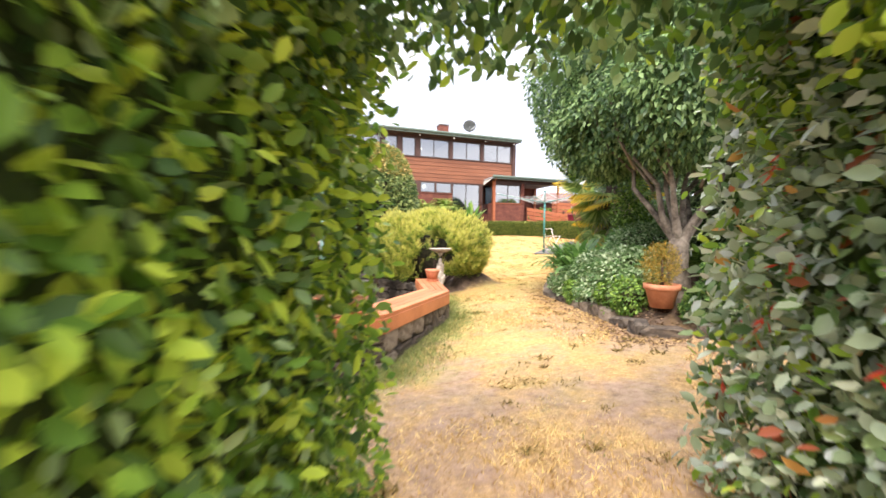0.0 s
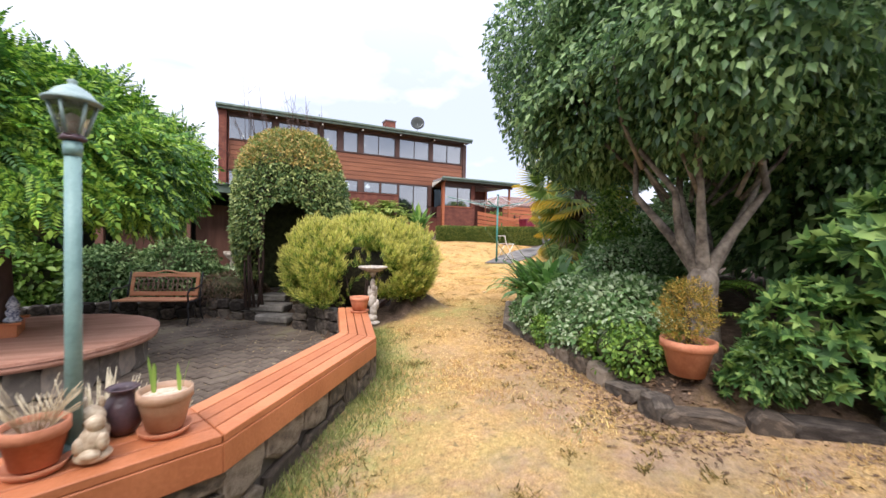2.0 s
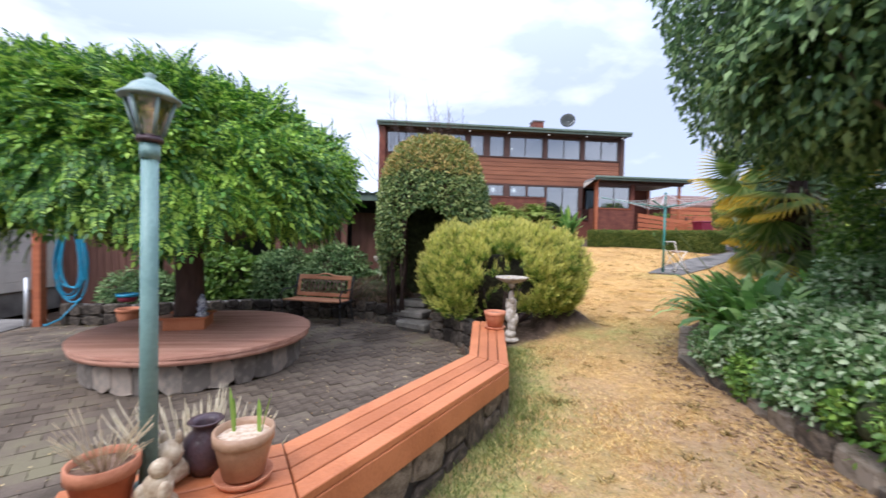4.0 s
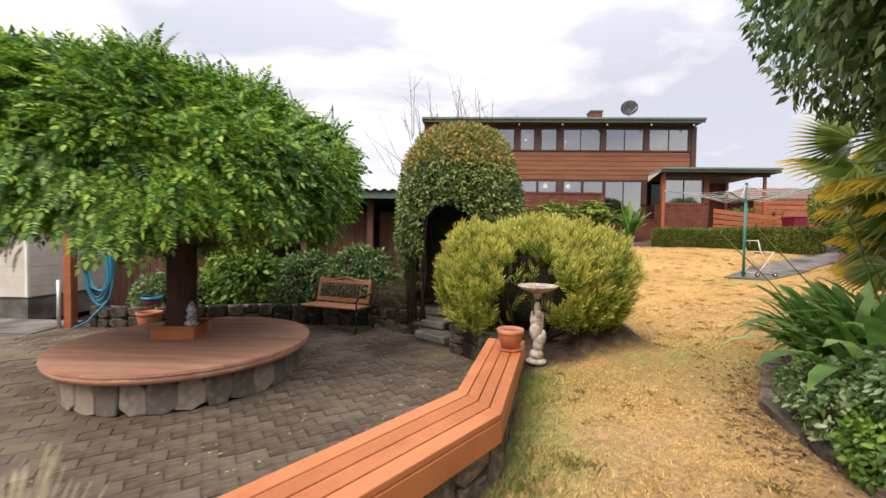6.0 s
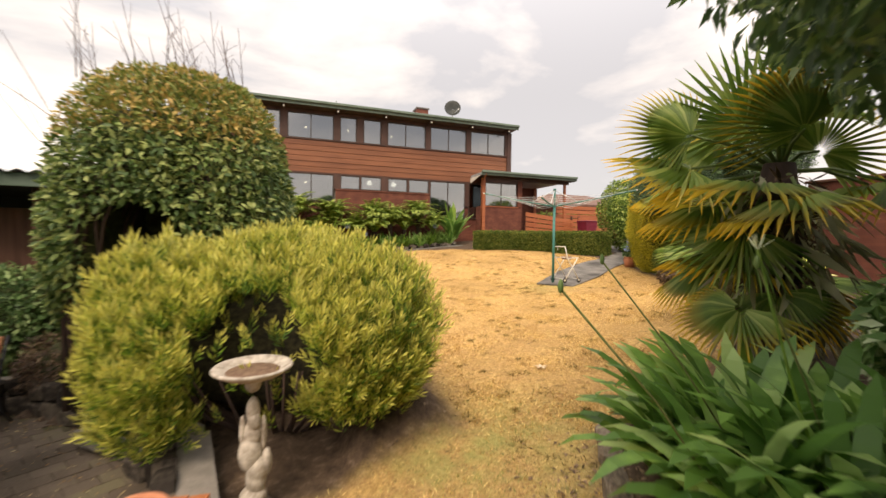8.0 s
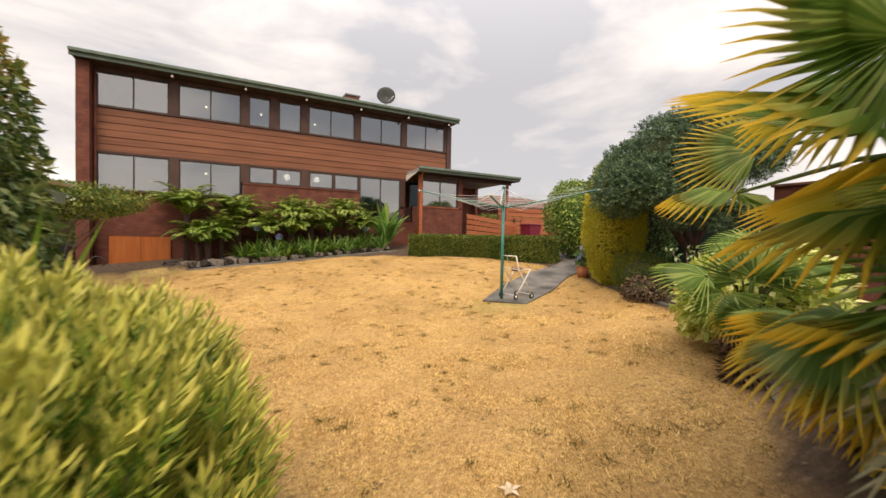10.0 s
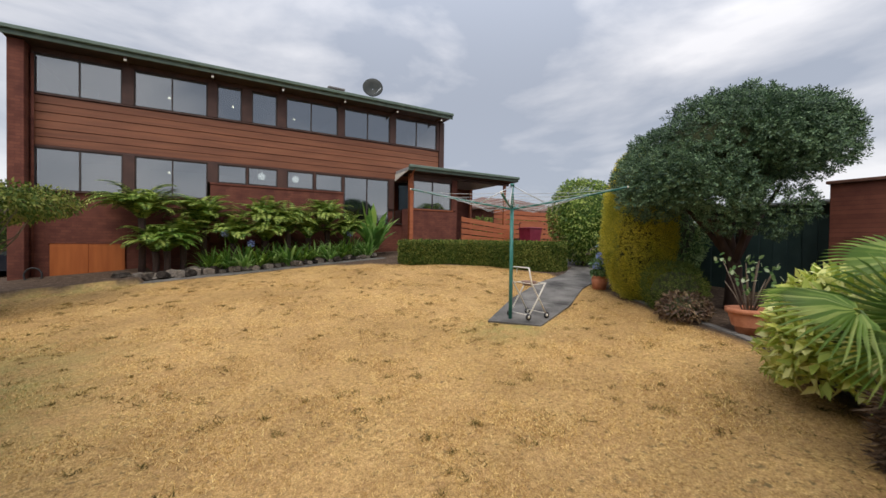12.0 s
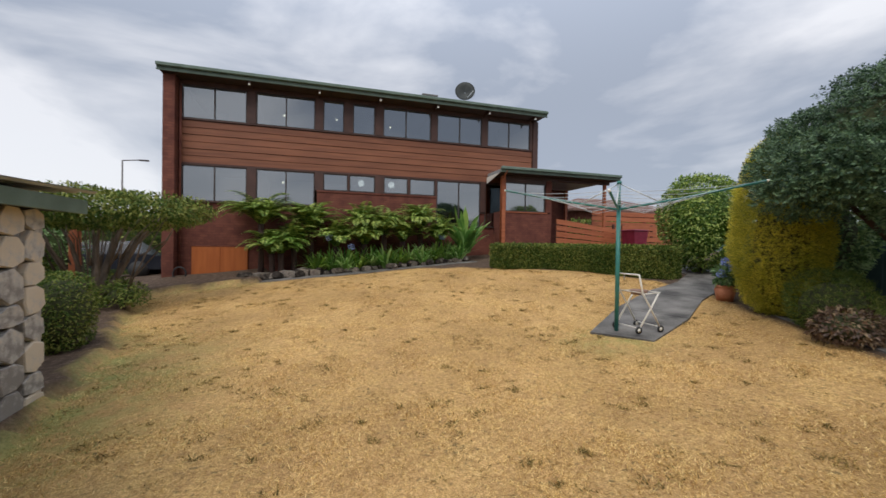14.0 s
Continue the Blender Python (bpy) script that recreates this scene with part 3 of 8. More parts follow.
def groundmat():
    m = bpy.data.materials.new("lawn_and_soil")
    m.use_nodes = True
    t = m.node_tree
    b = t.nodes["Principled BSDF"]
    b.inputs["Roughness"].default_value = 0.95
    b.inputs["Specular IOR Level"].default_value = 0.15
    co = t.nodes.new("ShaderNodeTexCoord")

    def ntex(scale, detail=4, rough=0.6):
        n = t.nodes.new("ShaderNodeTexNoise")
        n.inputs["Scale"].default_value, n.inputs["Detail"].default_value, n.inputs["Roughness"].default_value = scale, detail, rough
        t.links.new(co.outputs["Object"], n.inputs["Vector"])
        return n.outputs["Fac"]

    def ramp(src, *stops):
        r = t.nodes.new("ShaderNodeValToRGB")
        e = r.color_ramp.elements
        e[0].position, e[0].color = stops[0][0], (*stops[0][1], 1)
        e[1].position, e[1].color = stops[-1][0], (*stops[-1][1], 1)
        for p, c in stops[1:-1]:
            e.new(p).color = (*c, 1)
        t.links.new(src, r.inputs["Fac"])
        return r.outputs["Color"]

    def mixc(fac, a, c):
        n = t.nodes.new("ShaderNodeMixRGB")
        for s, v in zip((n.inputs["Fac"], n.inputs["Color1"], n.inputs["Color2"]), (fac, a, c)):
            if isinstance(v, (tuple, float)):
                s.default_value = v
            else:
                t.links.new(v, s)
        return n.outputs["Color"]

    straw = ramp(ntex(24, 6, 0.78), (0.34, (0.22, 0.12, 0.04)), (0.47, (0.54, 0.345, 0.125)), (0.58, (0.72, 0.49, 0.20)), (0.70, (0.82, 0.60, 0.29)))
    patch = ramp(ntex(0.9, 5, 0.65), (0.44, (0, 0, 0)), (0.62, (1, 1, 1)))
    brown = ramp(ntex(18, 4), (0.3, (0.33, 0.19, 0.08)), (0.7, (0.66, 0.42, 0.19)))
    mid = ramp(ntex(6.5, 6, 0.75), (0.40, (0, 0, 0)), (0.66, (1, 1, 1)))
    straw = mixc(mid, mixc(0.15, straw, brown), mixc(0.85, straw, brown))
    tiny = ramp(ntex(15, 3, 0.6), (0.58, (0, 0, 0)), (0.70, (0.85, 0.85, 0.85)))
    straw = mixc(tiny, straw, (0.17, 0.13, 0.06, 1))
    grassy = mixc(patch, straw, brown)
    a = t.nodes.new("ShaderNodeAttribute")
    a.attribute_name = "green"
    gcol = ramp(ntex(26, 4), (0.3, (0.19, 0.20, 0.055)), (0.7, (0.44, 0.41, 0.15)))
    gm = t.nodes.new("ShaderNodeMath")
    gm.operation = "MULTIPLY"
    t.links.new(a.outputs["Fac"], gm.inputs[0])
    t.links.new(ramp(ntex(2.6, 5, 0.7), (0.4, (0.1, 0.1, 0.1)), (0.6, (1, 1, 1))), gm.inputs[1])
    fibre = ramp(ntex(75, 3, 0.7), (0.36, (0.58, 0.56, 0.53)), (0.6, (1.14, 1.14, 1.14)))
    fm = t.nodes.new("ShaderNodeMixRGB")
    fm.blend_type, fm.inputs["Fac"].default_value = "MULTIPLY", 1.0
    t.links.new(mixc(0.35, straw, grassy), fm.inputs["Color1"])
    t.links.new(fibre, fm.inputs["Color2"])
    broad = ramp(ntex(0.55, 6, 0.72), (0.38, (0.84, 0.81, 0.79)), (0.62, (1.14, 1.13, 1.11)))
    wm = t.nodes.new("ShaderNodeMixRGB")
    wm.blend_type, wm.inputs["Fac"].default_value = "MULTIPLY", 1.0
    t.links.new(fm.outputs["Color"], wm.inputs["Color1"])
    t.links.new(broad, wm.inputs["Color2"])
    e_ = t.nodes.new("ShaderNodeAttribute")
    e_.attribute_name = "bare"
    em = t.nodes.new("ShaderNodeMath")
    em.operation = "MULTIPLY"
    t.links.new(e_.outputs["Fac"], em.inputs[0])
    t.links.new(ramp(ntex(1.7, 5, 0.7), (0.42, (0.12, 0.12, 0.12)), (0.60, (1, 1, 1))), em.inputs[1])
    earth = ramp(ntex(11, 6, 0.75), (0.3, (0.20, 0.125, 0.09)), (0.55, (0.42, 0.28, 0.20)), (0.75, (0.56, 0.40, 0.29)))
    lawn = mixc(gm.outputs[0], mixc(em.outputs[0], wm.outputs["Color"], earth), gcol)
    soil = ramp(ntex(9, 6, 0.75), (0.3, (0.045, 0.03, 0.022)), (0.55, (0.11, 0.075, 0.052)), (0.75, (0.26, 0.19, 0.14)))
    z = t.nodes.new("ShaderNodeAttribute")
    z.attribute_name = "lawn"
    t.links.new(mixc(z.outputs["Fac"], soil, lawn), b.inputs["Base Color"])
    bp = t.nodes.new("ShaderNodeBump")
    bp.inputs["Strength"].default_value, bp.inputs["Distance"].default_value = 0.9, 0.02
    t.links.new(ntex(45, 4, 0.75), bp.inputs["Height"])
    t.links.new(bp.outputs[0], b.inputs["Normal"])
    return m


ground = nmesh("ground", np.stack([mx.ravel(), my.ravel(), gz.ravel()], 1), gf, groundmat(), smooth=True, kind="structure", label="dry straw-coloured lawn with brown soil beds along its edges")
flat = np.stack([mx.ravel(), my.ravel()], 1)
sd = np.where(in_poly(flat[:, 0], flat[:, 1], LAWN), 1, -1) * edge_dist(flat[:, 0], flat[:, 1], LAWN)
lawn_mask = np.clip(0.5 + (sd + 0.12 * lump(flat, 5, 9)) / 0.22, 0, 1)


def greenness(x, y):
    """Where the lawn is still green: beside the bench, under the shrubs and on the left."""
    d = edge_dist(x, y, BENCH_OUT + BENCH_OUT[::-1])
    g = np.exp(-((d - 0.15) / 0.42) ** 2) * 1.0
    g = g + 0.8 * np.exp(-(((x - 4.9) / 1.0) ** 2 + ((y - 4.6) / 0.9) ** 2))
    g = g + 0.5 * np.exp(-((edge_dist(x, y, LAWN) - 0.1) / 0.35) ** 2) * (y > 8) * (x < 4)
    g = g + 0.75 * np.exp(-(((x - 2.6) / 1.2) ** 2 + ((y - 11.5) / 2.4) ** 2))
    g = g + 0.75 * np.exp(-(((x - 10.0) / 0.75) ** 2 + ((y - 11.0) / 0.7) ** 2))
    g = g + 0.35 * np.exp(-(((x - 3.0) / 1.5) ** 2 + ((y - 0.3) / 1.6) ** 2))
    return np.clip(g, 0, 1)


green_mask = greenness(flat[:, 0], flat[:, 1])
bare_mask = np.clip(1.0 - 0.17 * (flat[:, 1] + 1.0), 0.0, 0.95)
for key, values in (("lawn", lawn_mask), ("green", green_mask), ("bare", bare_mask)):
    at = ground.data.attributes.new(key, "FLOAT", "POINT")
    at.data.foreach_set("value", values.astype(np.float32))

# ---- house ----
YF = 21.33
house = thing("house", "two-storey red brick and brown weatherboard house with long window bands", "house", at=(-0.065, 0, -0.02))


def hbox(name, x0, x1, y0, y1, z0, z1, m, bevel=0.0, label="", parent=None):
    return box(name, (x0, y0, z0), (x1, y1, z1), m, parent or house, bevel, label=label)


BAND = YF + 0.06
hbox("wall", 0.80, 14.30, BAND, BAND + 0.22, 0.6, 3.78, M_BRICK, label="red brick lower wall")
hbox("wall", 5.30, 9.93, YF - 0.04, BAND - 0.002, 2.3, 4.33, M_BRICK, 0.01, label="projecting red brick panel")
hbox("sill", 5.28, 9.95, YF - 0.07, YF + 0.2, 4.332, 4.40, M_BRICK, 0.01)
hbox("wing_wall", 0.44, 0.79, YF - 0.42, 29.5, 0.6, 7.93, M_BRICK, 0.01, label="red brick end wall standing proud")
hbox("wing_wall", 14.31, 14.56, YF - 0.06, 29.5, 0.6, 7.90, M_DARKWOOD, 0.01)
hbox("wall", 0.80, 14.30, 29.25, 29.5, 0.6, 7.9, M_BRICK)
hbox("wall_panel", 0.80, 14.30, YF + 0.07, YF + 0.2, 5.1, 6.6, M_DARKWOOD)
for k in range(6):
    z0 = 5.13 + k * 0.243
    hbox("weatherboard", 0.80, 14.30, YF + 0.005 + 0.012 * (k % 2), YF + 0.068, z0, z0 + 0.228, M_BOARD, 0.008)
hbox("fascia_board", 0.80, 14.30, YF + 0.02, YF + 0.2, 7.80, 7.95, M_DARKWOOD)
hbox("sill_board", 0.80, 14.30, YF - 0.02, YF + 0.2, 6.592, 6.64, M_DARKWOOD, 0.008)
hbox("sill_board", 0.80, 5.29, YF - 0.02, YF + 0.2, 3.782, 3.82, M_DARKWOOD, 0.008)
hbox("wall", 9.97, 14.30, BAND, BAND + 0.2, 3.782, 3.80, M_DARKWOOD)
roof = box("roof", (0.35, YF - 0.62, 7.99), (14.62, 29.8, 8.12), M_ROOFMETAL, house, 0.01)
hbox("soffit", 0.40, 14.56, YF - 0.55, YF + 0.3, 7.955, 7.985, M_SOFFIT)
hbox("fascia", 0.33, 14.64, YF - 0.66, YF - 0.625, 7.93, 8.13, M_GREENTRIM, 0.008, label="green metal fascia")
hbox("gutter", 0.33, 14.64, YF - 0.76, YF - 0.665, 8.05, 8.17, M_GREENTRIM, 0.02, label="green gutter")
for x in (3.05, 5.35, 7.55, 9.8, 12.0, 14.1):
    hbox("rafter_end", x - 0.03, x + 0.03, YF - 0.62, YF - 0.05, 7.86, 7.95, M_DARKWOOD, 0.006)
    hbox("bracket", x - 0.035, x + 0.035, YF - 0.615, YF - 0.56, 7.80, 7.858, M_CREAMTRIM, 0.006)


def window(x0, x1, z0, z1, splits, y=YF):
    w = thing("window", "dark-framed window with reflecting panes", at=(x0, y, z0), parent=house)
    W, H = x1 - x0, z1 - z0
    bm = bmesh.new()
    box_bm(bm, (0, 0, 0), (W, 0.06, 0.035), 0.004)
    box_bm(bm, (0, 0, H - 0.035), (W, 0.06, H), 0.004)
    box_bm(bm, (0, 0.002, 0.036), (0.035, 0.058, H - 0.036), 0.004)
    box_bm(bm, (W - 0.035, 0.002, 0.036), (W, 0.058, H - 0.036), 0.004)
    for s in splits:
        box_bm(bm, (s * W - 0.022, -0.004, 0.036), (s * W + 0.022, 0.054, H - 0.036), 0.004)
    part("frame", bm, M_ALU, w)
    edges = [0, *splits, 1]
    for a, b in zip(edges, edges[1:]):
        p = box("pane", (a * W + 0.02, 0.028, 0.02), (b * W - 0.02, 0.034, H - 0.02), M_GLASS, w)
        p.visible_shadow = False


UP = [(0.86, 2.89, [0.5]), (3.2, 5.2, [0.5]), (5.5, 6.25, []), (6.59, 7.42, []), (7.75, 9.68, [0.47]), (9.95, 11.9, [0.5]), (12.17, 14.18, [0.5])]
for x0, x1, s in UP:
    window(x0, x1, 6.64, 7.77, s)
LOW = [(0.86, 2.91, [0.5], 3.82), (3.22, 5.21, [0.5], 3.82), (5.53, 6.42, [], 4.42), (6.48, 7.45, [], 4.42), (7.80, 8.76, [], 4.42), (8.84, 9.88, [], 4.42), (9.97, 11.88, [0.5], 3.2), (12.1, 14.2, [0.5], 3.2)]
for x0, x1, s, z0 in LOW:
    window(x0, x1, z0, 5.05, s)
for rows, z0, z1 in ((UP, 6.645, 7.8), ([(a, b, 0) for a, b, _, _ in LOW], 3.825, 5.09)):
    ends = [0.8] + [v for r in rows for v in (r[0], r[1])] + [14.3]
    for a, b in zip(ends[::2], ends[1::2]):
        if b - a > 0.05:
            lo = z0 if z0 > 6 or b < 5.5 or a > 9.5 else 4.402
            hbox("mullion", a + 0.003, b - 0.003, YF - 0.03, YF + 0.1, lo, z1 - 0.002, M_DARKWOOD, 0.006)
hbox("head_board", 0.80, 14.30, YF - 0.02, YF + 0.12, 5.053, 5.125, M_DARKWOOD, 0.006)
# rooms behind the glass
for z in (3.05, 5.78):
    hbox("floor_slab", 0.82, 14.28, YF + 0.3, 29.2, z - 0.25, z, M_INFLOOR)
    hbox("room_wall", 0.82, 14.28, 26.4, 26.5, z, z + 2.35, M_PLASTER)
    for x in (3.05, 5.35, 9.9):
        hbox("room_wall", x - 0.05, x + 0.05, YF + 0.35, 26.38, z, z + 2.35, M_PLASTER)
hbox("ceiling", 0.82, 14.28, YF + 0.3, 29.2, 5.42, 5.5, M_PLASTER)
hbox("ceiling", 0.82, 14.28, YF + 0.3, 29.2, 7.8, 7.9, M_PLASTER)
M_BULB = glowmat("lit_bulb", (1.0, 0.85, 0.6), 6.0)
for x, z in ((4.0, 7.55), (6.05, 7.6), (8.3, 7.5), (1.5, 7.2), (4.0, 4.85)):
    lathe("ceiling_lamp", [(0.0, -0.05), (0.04, -0.03), (0.05, 0.0), (0.03, 0.04), (0, 0.05)], M_BULB, house, (x, 23.0, z), 10)
# Plain white panels added behind the glass for bright marks in two windows.
for x0, x1, z0, z1 in ((1.62, 2.2, 6.72, 7.12), (12.95, 13.42, 6.95, 7.6)):
    hbox("white_blind", x0, x1, 21.95, 21.98, z0, z1, M_CREAMTRIM)
M_LANTERN = glowmat("paper_lantern", (1.0, 0.95, 0.85), 2.6)
for x in (6.91, 8.13):
    lan = thing("paper_lantern", "round white paper lantern hanging behind the window", "lamp", "lanterns behind the window", at=(x, 21.9, 4.82))
    lathe("shade", [(0.01, -0.13), (0.08, -0.1), (0.125, -0.03), (0.125, 0.03), (0.08, 0.1), (0.01, 0.13)], M_LANTERN, lan, seg=16)
    tube("cord", [(0, 0, 0.13), (0, 0, 0.58)], 0.006, M_WHITE, lan, 5)
# doors, down pipe, access hatch
hatch = thing("access_door", "low pair of orange-stained timber doors in the brick wall", "door", at=(1.14, YF + 0.0, 1.08))
for k in range(2):
    d = box("door_leaf", (k * 0.885, 0.0, 0), (k * 0.885 + 0.88, 0.045, 1.15), M_ORANGEDOOR, hatch, 0.006)
box("frame", (-0.05, -0.012, 1.153), (1.82, 0.05, 1.2), M_BRICK, hatch)
tube("down_pipe", [(0.86, YF - 0.08, 1.0), (0.86, YF - 0.08, 7.7)], 0.04, M_BRICK, house, 8)
chimney = thing("chimney", "square brick chimney on the flat roof", "chimney", at=(10.45, 25.0, 8.1))
box("shaft", (-0.35, -0.35, 0), (0.35, 0.35, 1.6), M_BRICK, chimney, 0.01)
box("cap", (-0.4, -0.4, 1.602), (0.4, 0.4, 1.68), M_CONCRETE, chimney, 0.01)
dish = thing("satellite_dish", "grey round satellite dish on the roof edge", "satellite dish", at=(11.25, 21.8, 8.1))
dv = lathe("reflector", [(0.02, 0.0), (0.16, 0.02), (0.30, 0.07), (0.42, 0.14), (0.425, 0.155), (0.3, 0.085), (0.02, 0.015)], M_SHEDDARK, dish, seg=32)
dv.rotation_euler, dv.location = (radians(78), 0, radians(-20)), (0, 0.05, 0.85)
tube("mount", [(0, 0.08, 0), (0, 0.08, 0.85)], 0.035, M_GALV, dish)
tube("feed_arm", [(0, 0.02, 0.55), (0.18, -0.45, 0.78)], 0.015, M_GALV, dish)
tube("vent_pipe", [(5.4, 22.2, 8.1), (5.4, 22.2, 8.75)], 0.025, M_GREENTRIM, house)

# ---- porch ----
porch = thing("porch", "single-storey red brick porch with a low green metal roof", "porch", at=(-0.065, 0, -0.02))
PY = 20.5


def pbox(name, x0, x1, y0, y1, z0, z1, m, bevel=0.0, label=""):
    return box(name, (x0, y0, z0), (x1, y1, z1), m, porch, bevel, label=label)


pbox("wall", 12.66, 14.80, PY, PY + 0.22, 1.3, 3.80, M_BRICK, label="red brick porch wall")
pbox("corner_post", 12.48, 12.655, PY - 0.03, PY + 0.14, 1.3, 5.30, M_FENCE, 0.01)
pbox("sill", 12.66, 14.60, PY - 0.03, PY + 0.2, 3.802, 3.85, M_FENCE, 0.006)
pbox("pier", 14.55, 14.80, PY, PY + 0.22, 3.853, 5.2, M_BRICK, 0.008)
pbox("side_wall", 12.50, 12.64, PY + 0.15, YF - 0.05, 1.3, 3.85, M_BRICK)
w = window(12.68, 14.53, 3.86, 5.05, [0.5], PY + 0.06)
pbox("beam", 12.66, 17.75, PY, PY + 0.12, 5.202, 5.32, M_DARKWOOD, 0.006)
pbox("head_board", 12.66, 14.54, PY + 0.02, PY + 0.1, 5.055, 5.198, M_DARKWOOD)
rf = box("roof", (12.20, 20.02, 5.36), (17.86, YF - 0.02, 5.47), M_ROOFMETAL, porch, 0.008)
pbox("roof_rear", 14.7, 17.86, YF - 0.02, 25.0, 5.36, 5.47, M_ROOFMETAL)
pbox("fascia", 12.18, 17.88, 19.96, 20.015, 5.34, 5.50, M_GREENTRIM, 0.008)
pbox("gutter", 12.18, 17.88, 19.86, 19.955, 5.44, 5.56, M_GREENTRIM, 0.02)
pbox("soffit", 12.22, 17.84, 20.02, YF - 0.03, 5.325, 5.355, M_SOFFIT)
gab = nmesh("gable", [(12.16, 20.02, 5.33), (12.16, YF - 0.03, 5.33), (12.16, YF - 0.03, 5.05), (12.19, 20.02, 5.33), (12.19, YF - 0.03, 5.33), (12.19, YF - 0.03, 5.05)],
            [(0, 2, 1), (3, 4, 5), (0, 1, 4, 3), (1, 2, 5, 4), (2, 0, 3, 5)], M_CREAMTRIM, porch)
pbox("back_wall", 14.8, 17.6, 23.4, 23.6, 1.6, 5.3, M_BRICK)
pbox("inner_wall", 14.82, 14.98, PY + 0.25, 23.38, 1.6, 5.3, M_BRICK)
pbox("floor", 12.7, 17.8, PY + 0.25, 23.38, 2.1, 2.3, M_CONCRETE)
pbox("dark_door", 15.6, 16.5, 23.3, 23.395, 2.3, 4.4, M_DARKWOOD, 0.01)
for x in (17.45,):
    pbox("post", x, x + 0.12, PY - 0.02, PY + 0.1, 1.5, 5.198, M_FENCE, 0.008)
pbox("post", 17.3, 17.42, 23.2, 23.32, 1.5, 5.3, M_FENCE, 0.008)
tube("down_pipe", [(12.45, 19.95, 5.4), (12.44, 20.2, 5.2), (12.43, 20.45, 5.0), (12.43, 20.45, 1.5)], 0.035, M_FENCE, porch, 8)

rail = thing("ramp_fence", "orange-stained horizontal slat fence beside the ramp", "fence", at=(14.88, 20.3, 0))
for k in range(5):
    z = 3.58 - 0.265 * k
    drop = 0.36 - 0.055 * k
    v = [(0, 0, z), (3.0, 0, z - drop), (3.0, 0, z - drop - 0.19), (0, 0, z - 0.21)]
    v += [(x, 0.03, zz) for x, _, zz in v]
    nmesh("slat", v, [(0, 3, 2, 1), (4, 5, 6, 7), (0, 1, 5, 4), (1, 2, 6, 5), (2, 3, 7, 6), (3, 0, 4, 7)], M_FENCE, rail)
for x in (0.03, 1.5, 2.9):
    box("post", (x, 0.035, 1.4), (x + 0.09, 0.12, 3.45), M_DARKWOOD, rail, 0.006)
rail = thing("yard_fence", "red-stained horizontal slat fence with dark gaps", "fence", at=(19.3, 22.6, 0))
for k in range(6):
    box("slat", (-0.9, 0, 4.02 - 0.26 * k), (4.2, 0.03, 4.24 - 0.26 * k), M_FENCE, rail, 0.004)
for x in (-0.85, 0.8, 2.4, 4.1):
    box("post", (x, 0.035, 1.8), (x + 0.1, 0.13, 4.3), M_DARKWOOD, rail, 0.006)
rail = thing("lower_yard_fence", "red-stained slat fence before the yard", "fence", at=(17.9, 19.9, 0))
for k in range(5):
    box("slat", (0.0, 0, 3.18 - 0.25 * k), (3.2, 0.03, 3.38 - 0.25 * k), M_FENCE, rail, 0.004)
for x in (0.05, 1.6, 3.1):
    box("post", (x, 0.035, 1.6), (x + 0.1, 0.13, 3.42), M_DARKWOOD, rail, 0.006)
bin_ = thing("wheelie_bin", "maroon plastic wheelie bin with a closed lid", "bin", at=(18.0, 19.3, float(land(18.0, 19.3))))
zt = 3.1 - bin_.location.z
v = [(-0.25, -0.3, 0.1), (0.25, -0.3, 0.1), (0.25, 0.3, 0.1), (-0.25, 0.3, 0.1), (-0.36, -0.38, zt), (0.36, -0.38, zt), (0.36, 0.38, zt), (-0.36, 0.38, zt)]
nmesh("body", v, [(0, 3, 2, 1), (4, 5, 6, 7), (0, 1, 5, 4), (1, 2, 6, 5), (2, 3, 7, 6), (3, 0, 4, 7)], M_MAROON, bin_)
box("lid", (-0.39, -0.42, zt + 0.003), (0.39, 0.42, zt + 0.07), M_MAROON, bin_, 0.03)
tube("axle", [(-0.34, 0.25, 0.1), (0.34, 0.25, 0.1)], 0.1, M_BLACK, bin_, 12)

# ---- neighbouring house and far things ----
nb = thing("neighbour_house", "low neighbouring house with a brown hipped tile roof", "house", at=(27, 33, 0))
box("wall", (-5, -4, 0.0), (5, 4, 5.0), M_BRICK, nb)
nmesh("roof", [(-5.6, -4.6, 5.0), (5.6, -4.6, 5.0), (5.6, 4.6, 5.0), (-5.6, 4.6, 5.0), (-2, 0, 6.3), (2, 0, 6.3), (-5.6, -4.6, 4.85), (5.6, -4.6, 4.85), (5.6, 4.6, 4.85), (-5.6, 4.6, 4.85)],
      [(0, 1, 5, 4), (1, 2, 5), (2, 3, 4, 5), (3, 0, 4), (6, 7, 1, 0), (7, 8, 2, 1), (8, 9, 3, 2), (9, 6, 0, 3), (9, 8, 7, 6)], M_TILE, nb)
for x in (-3, 1.5):
    box("window", (x, -4.03, 2.8), (x + 1.6, -4.003, 4.1), M_ALU, nb, 0.005)
sl = thing("street_lamp", "grey steel street lamp with one short arm", "street lamp", at=(-12.9, 52, 0.5))
tube("pole", [(0, 0, 0), (0, 0, 9.6)], [0.12, 0.06], M_ALU, sl)
tube("arm", [(0, 0, 9.6), (1.4, 0, 9.75)], 0.05, M_ALU, sl)
box("head", (1.4, -0.12, 9.66), (2.2, 0.12, 9.8), M_ALU, sl, 0.03)

# ---- curved bench on its stone wall ----
bench = thing("curved_bench", "long curved orange-stained timber bench on a low stone wall", "bench", at=(0, 0, 0))
SEAT = 0.78
nb_boards = 4


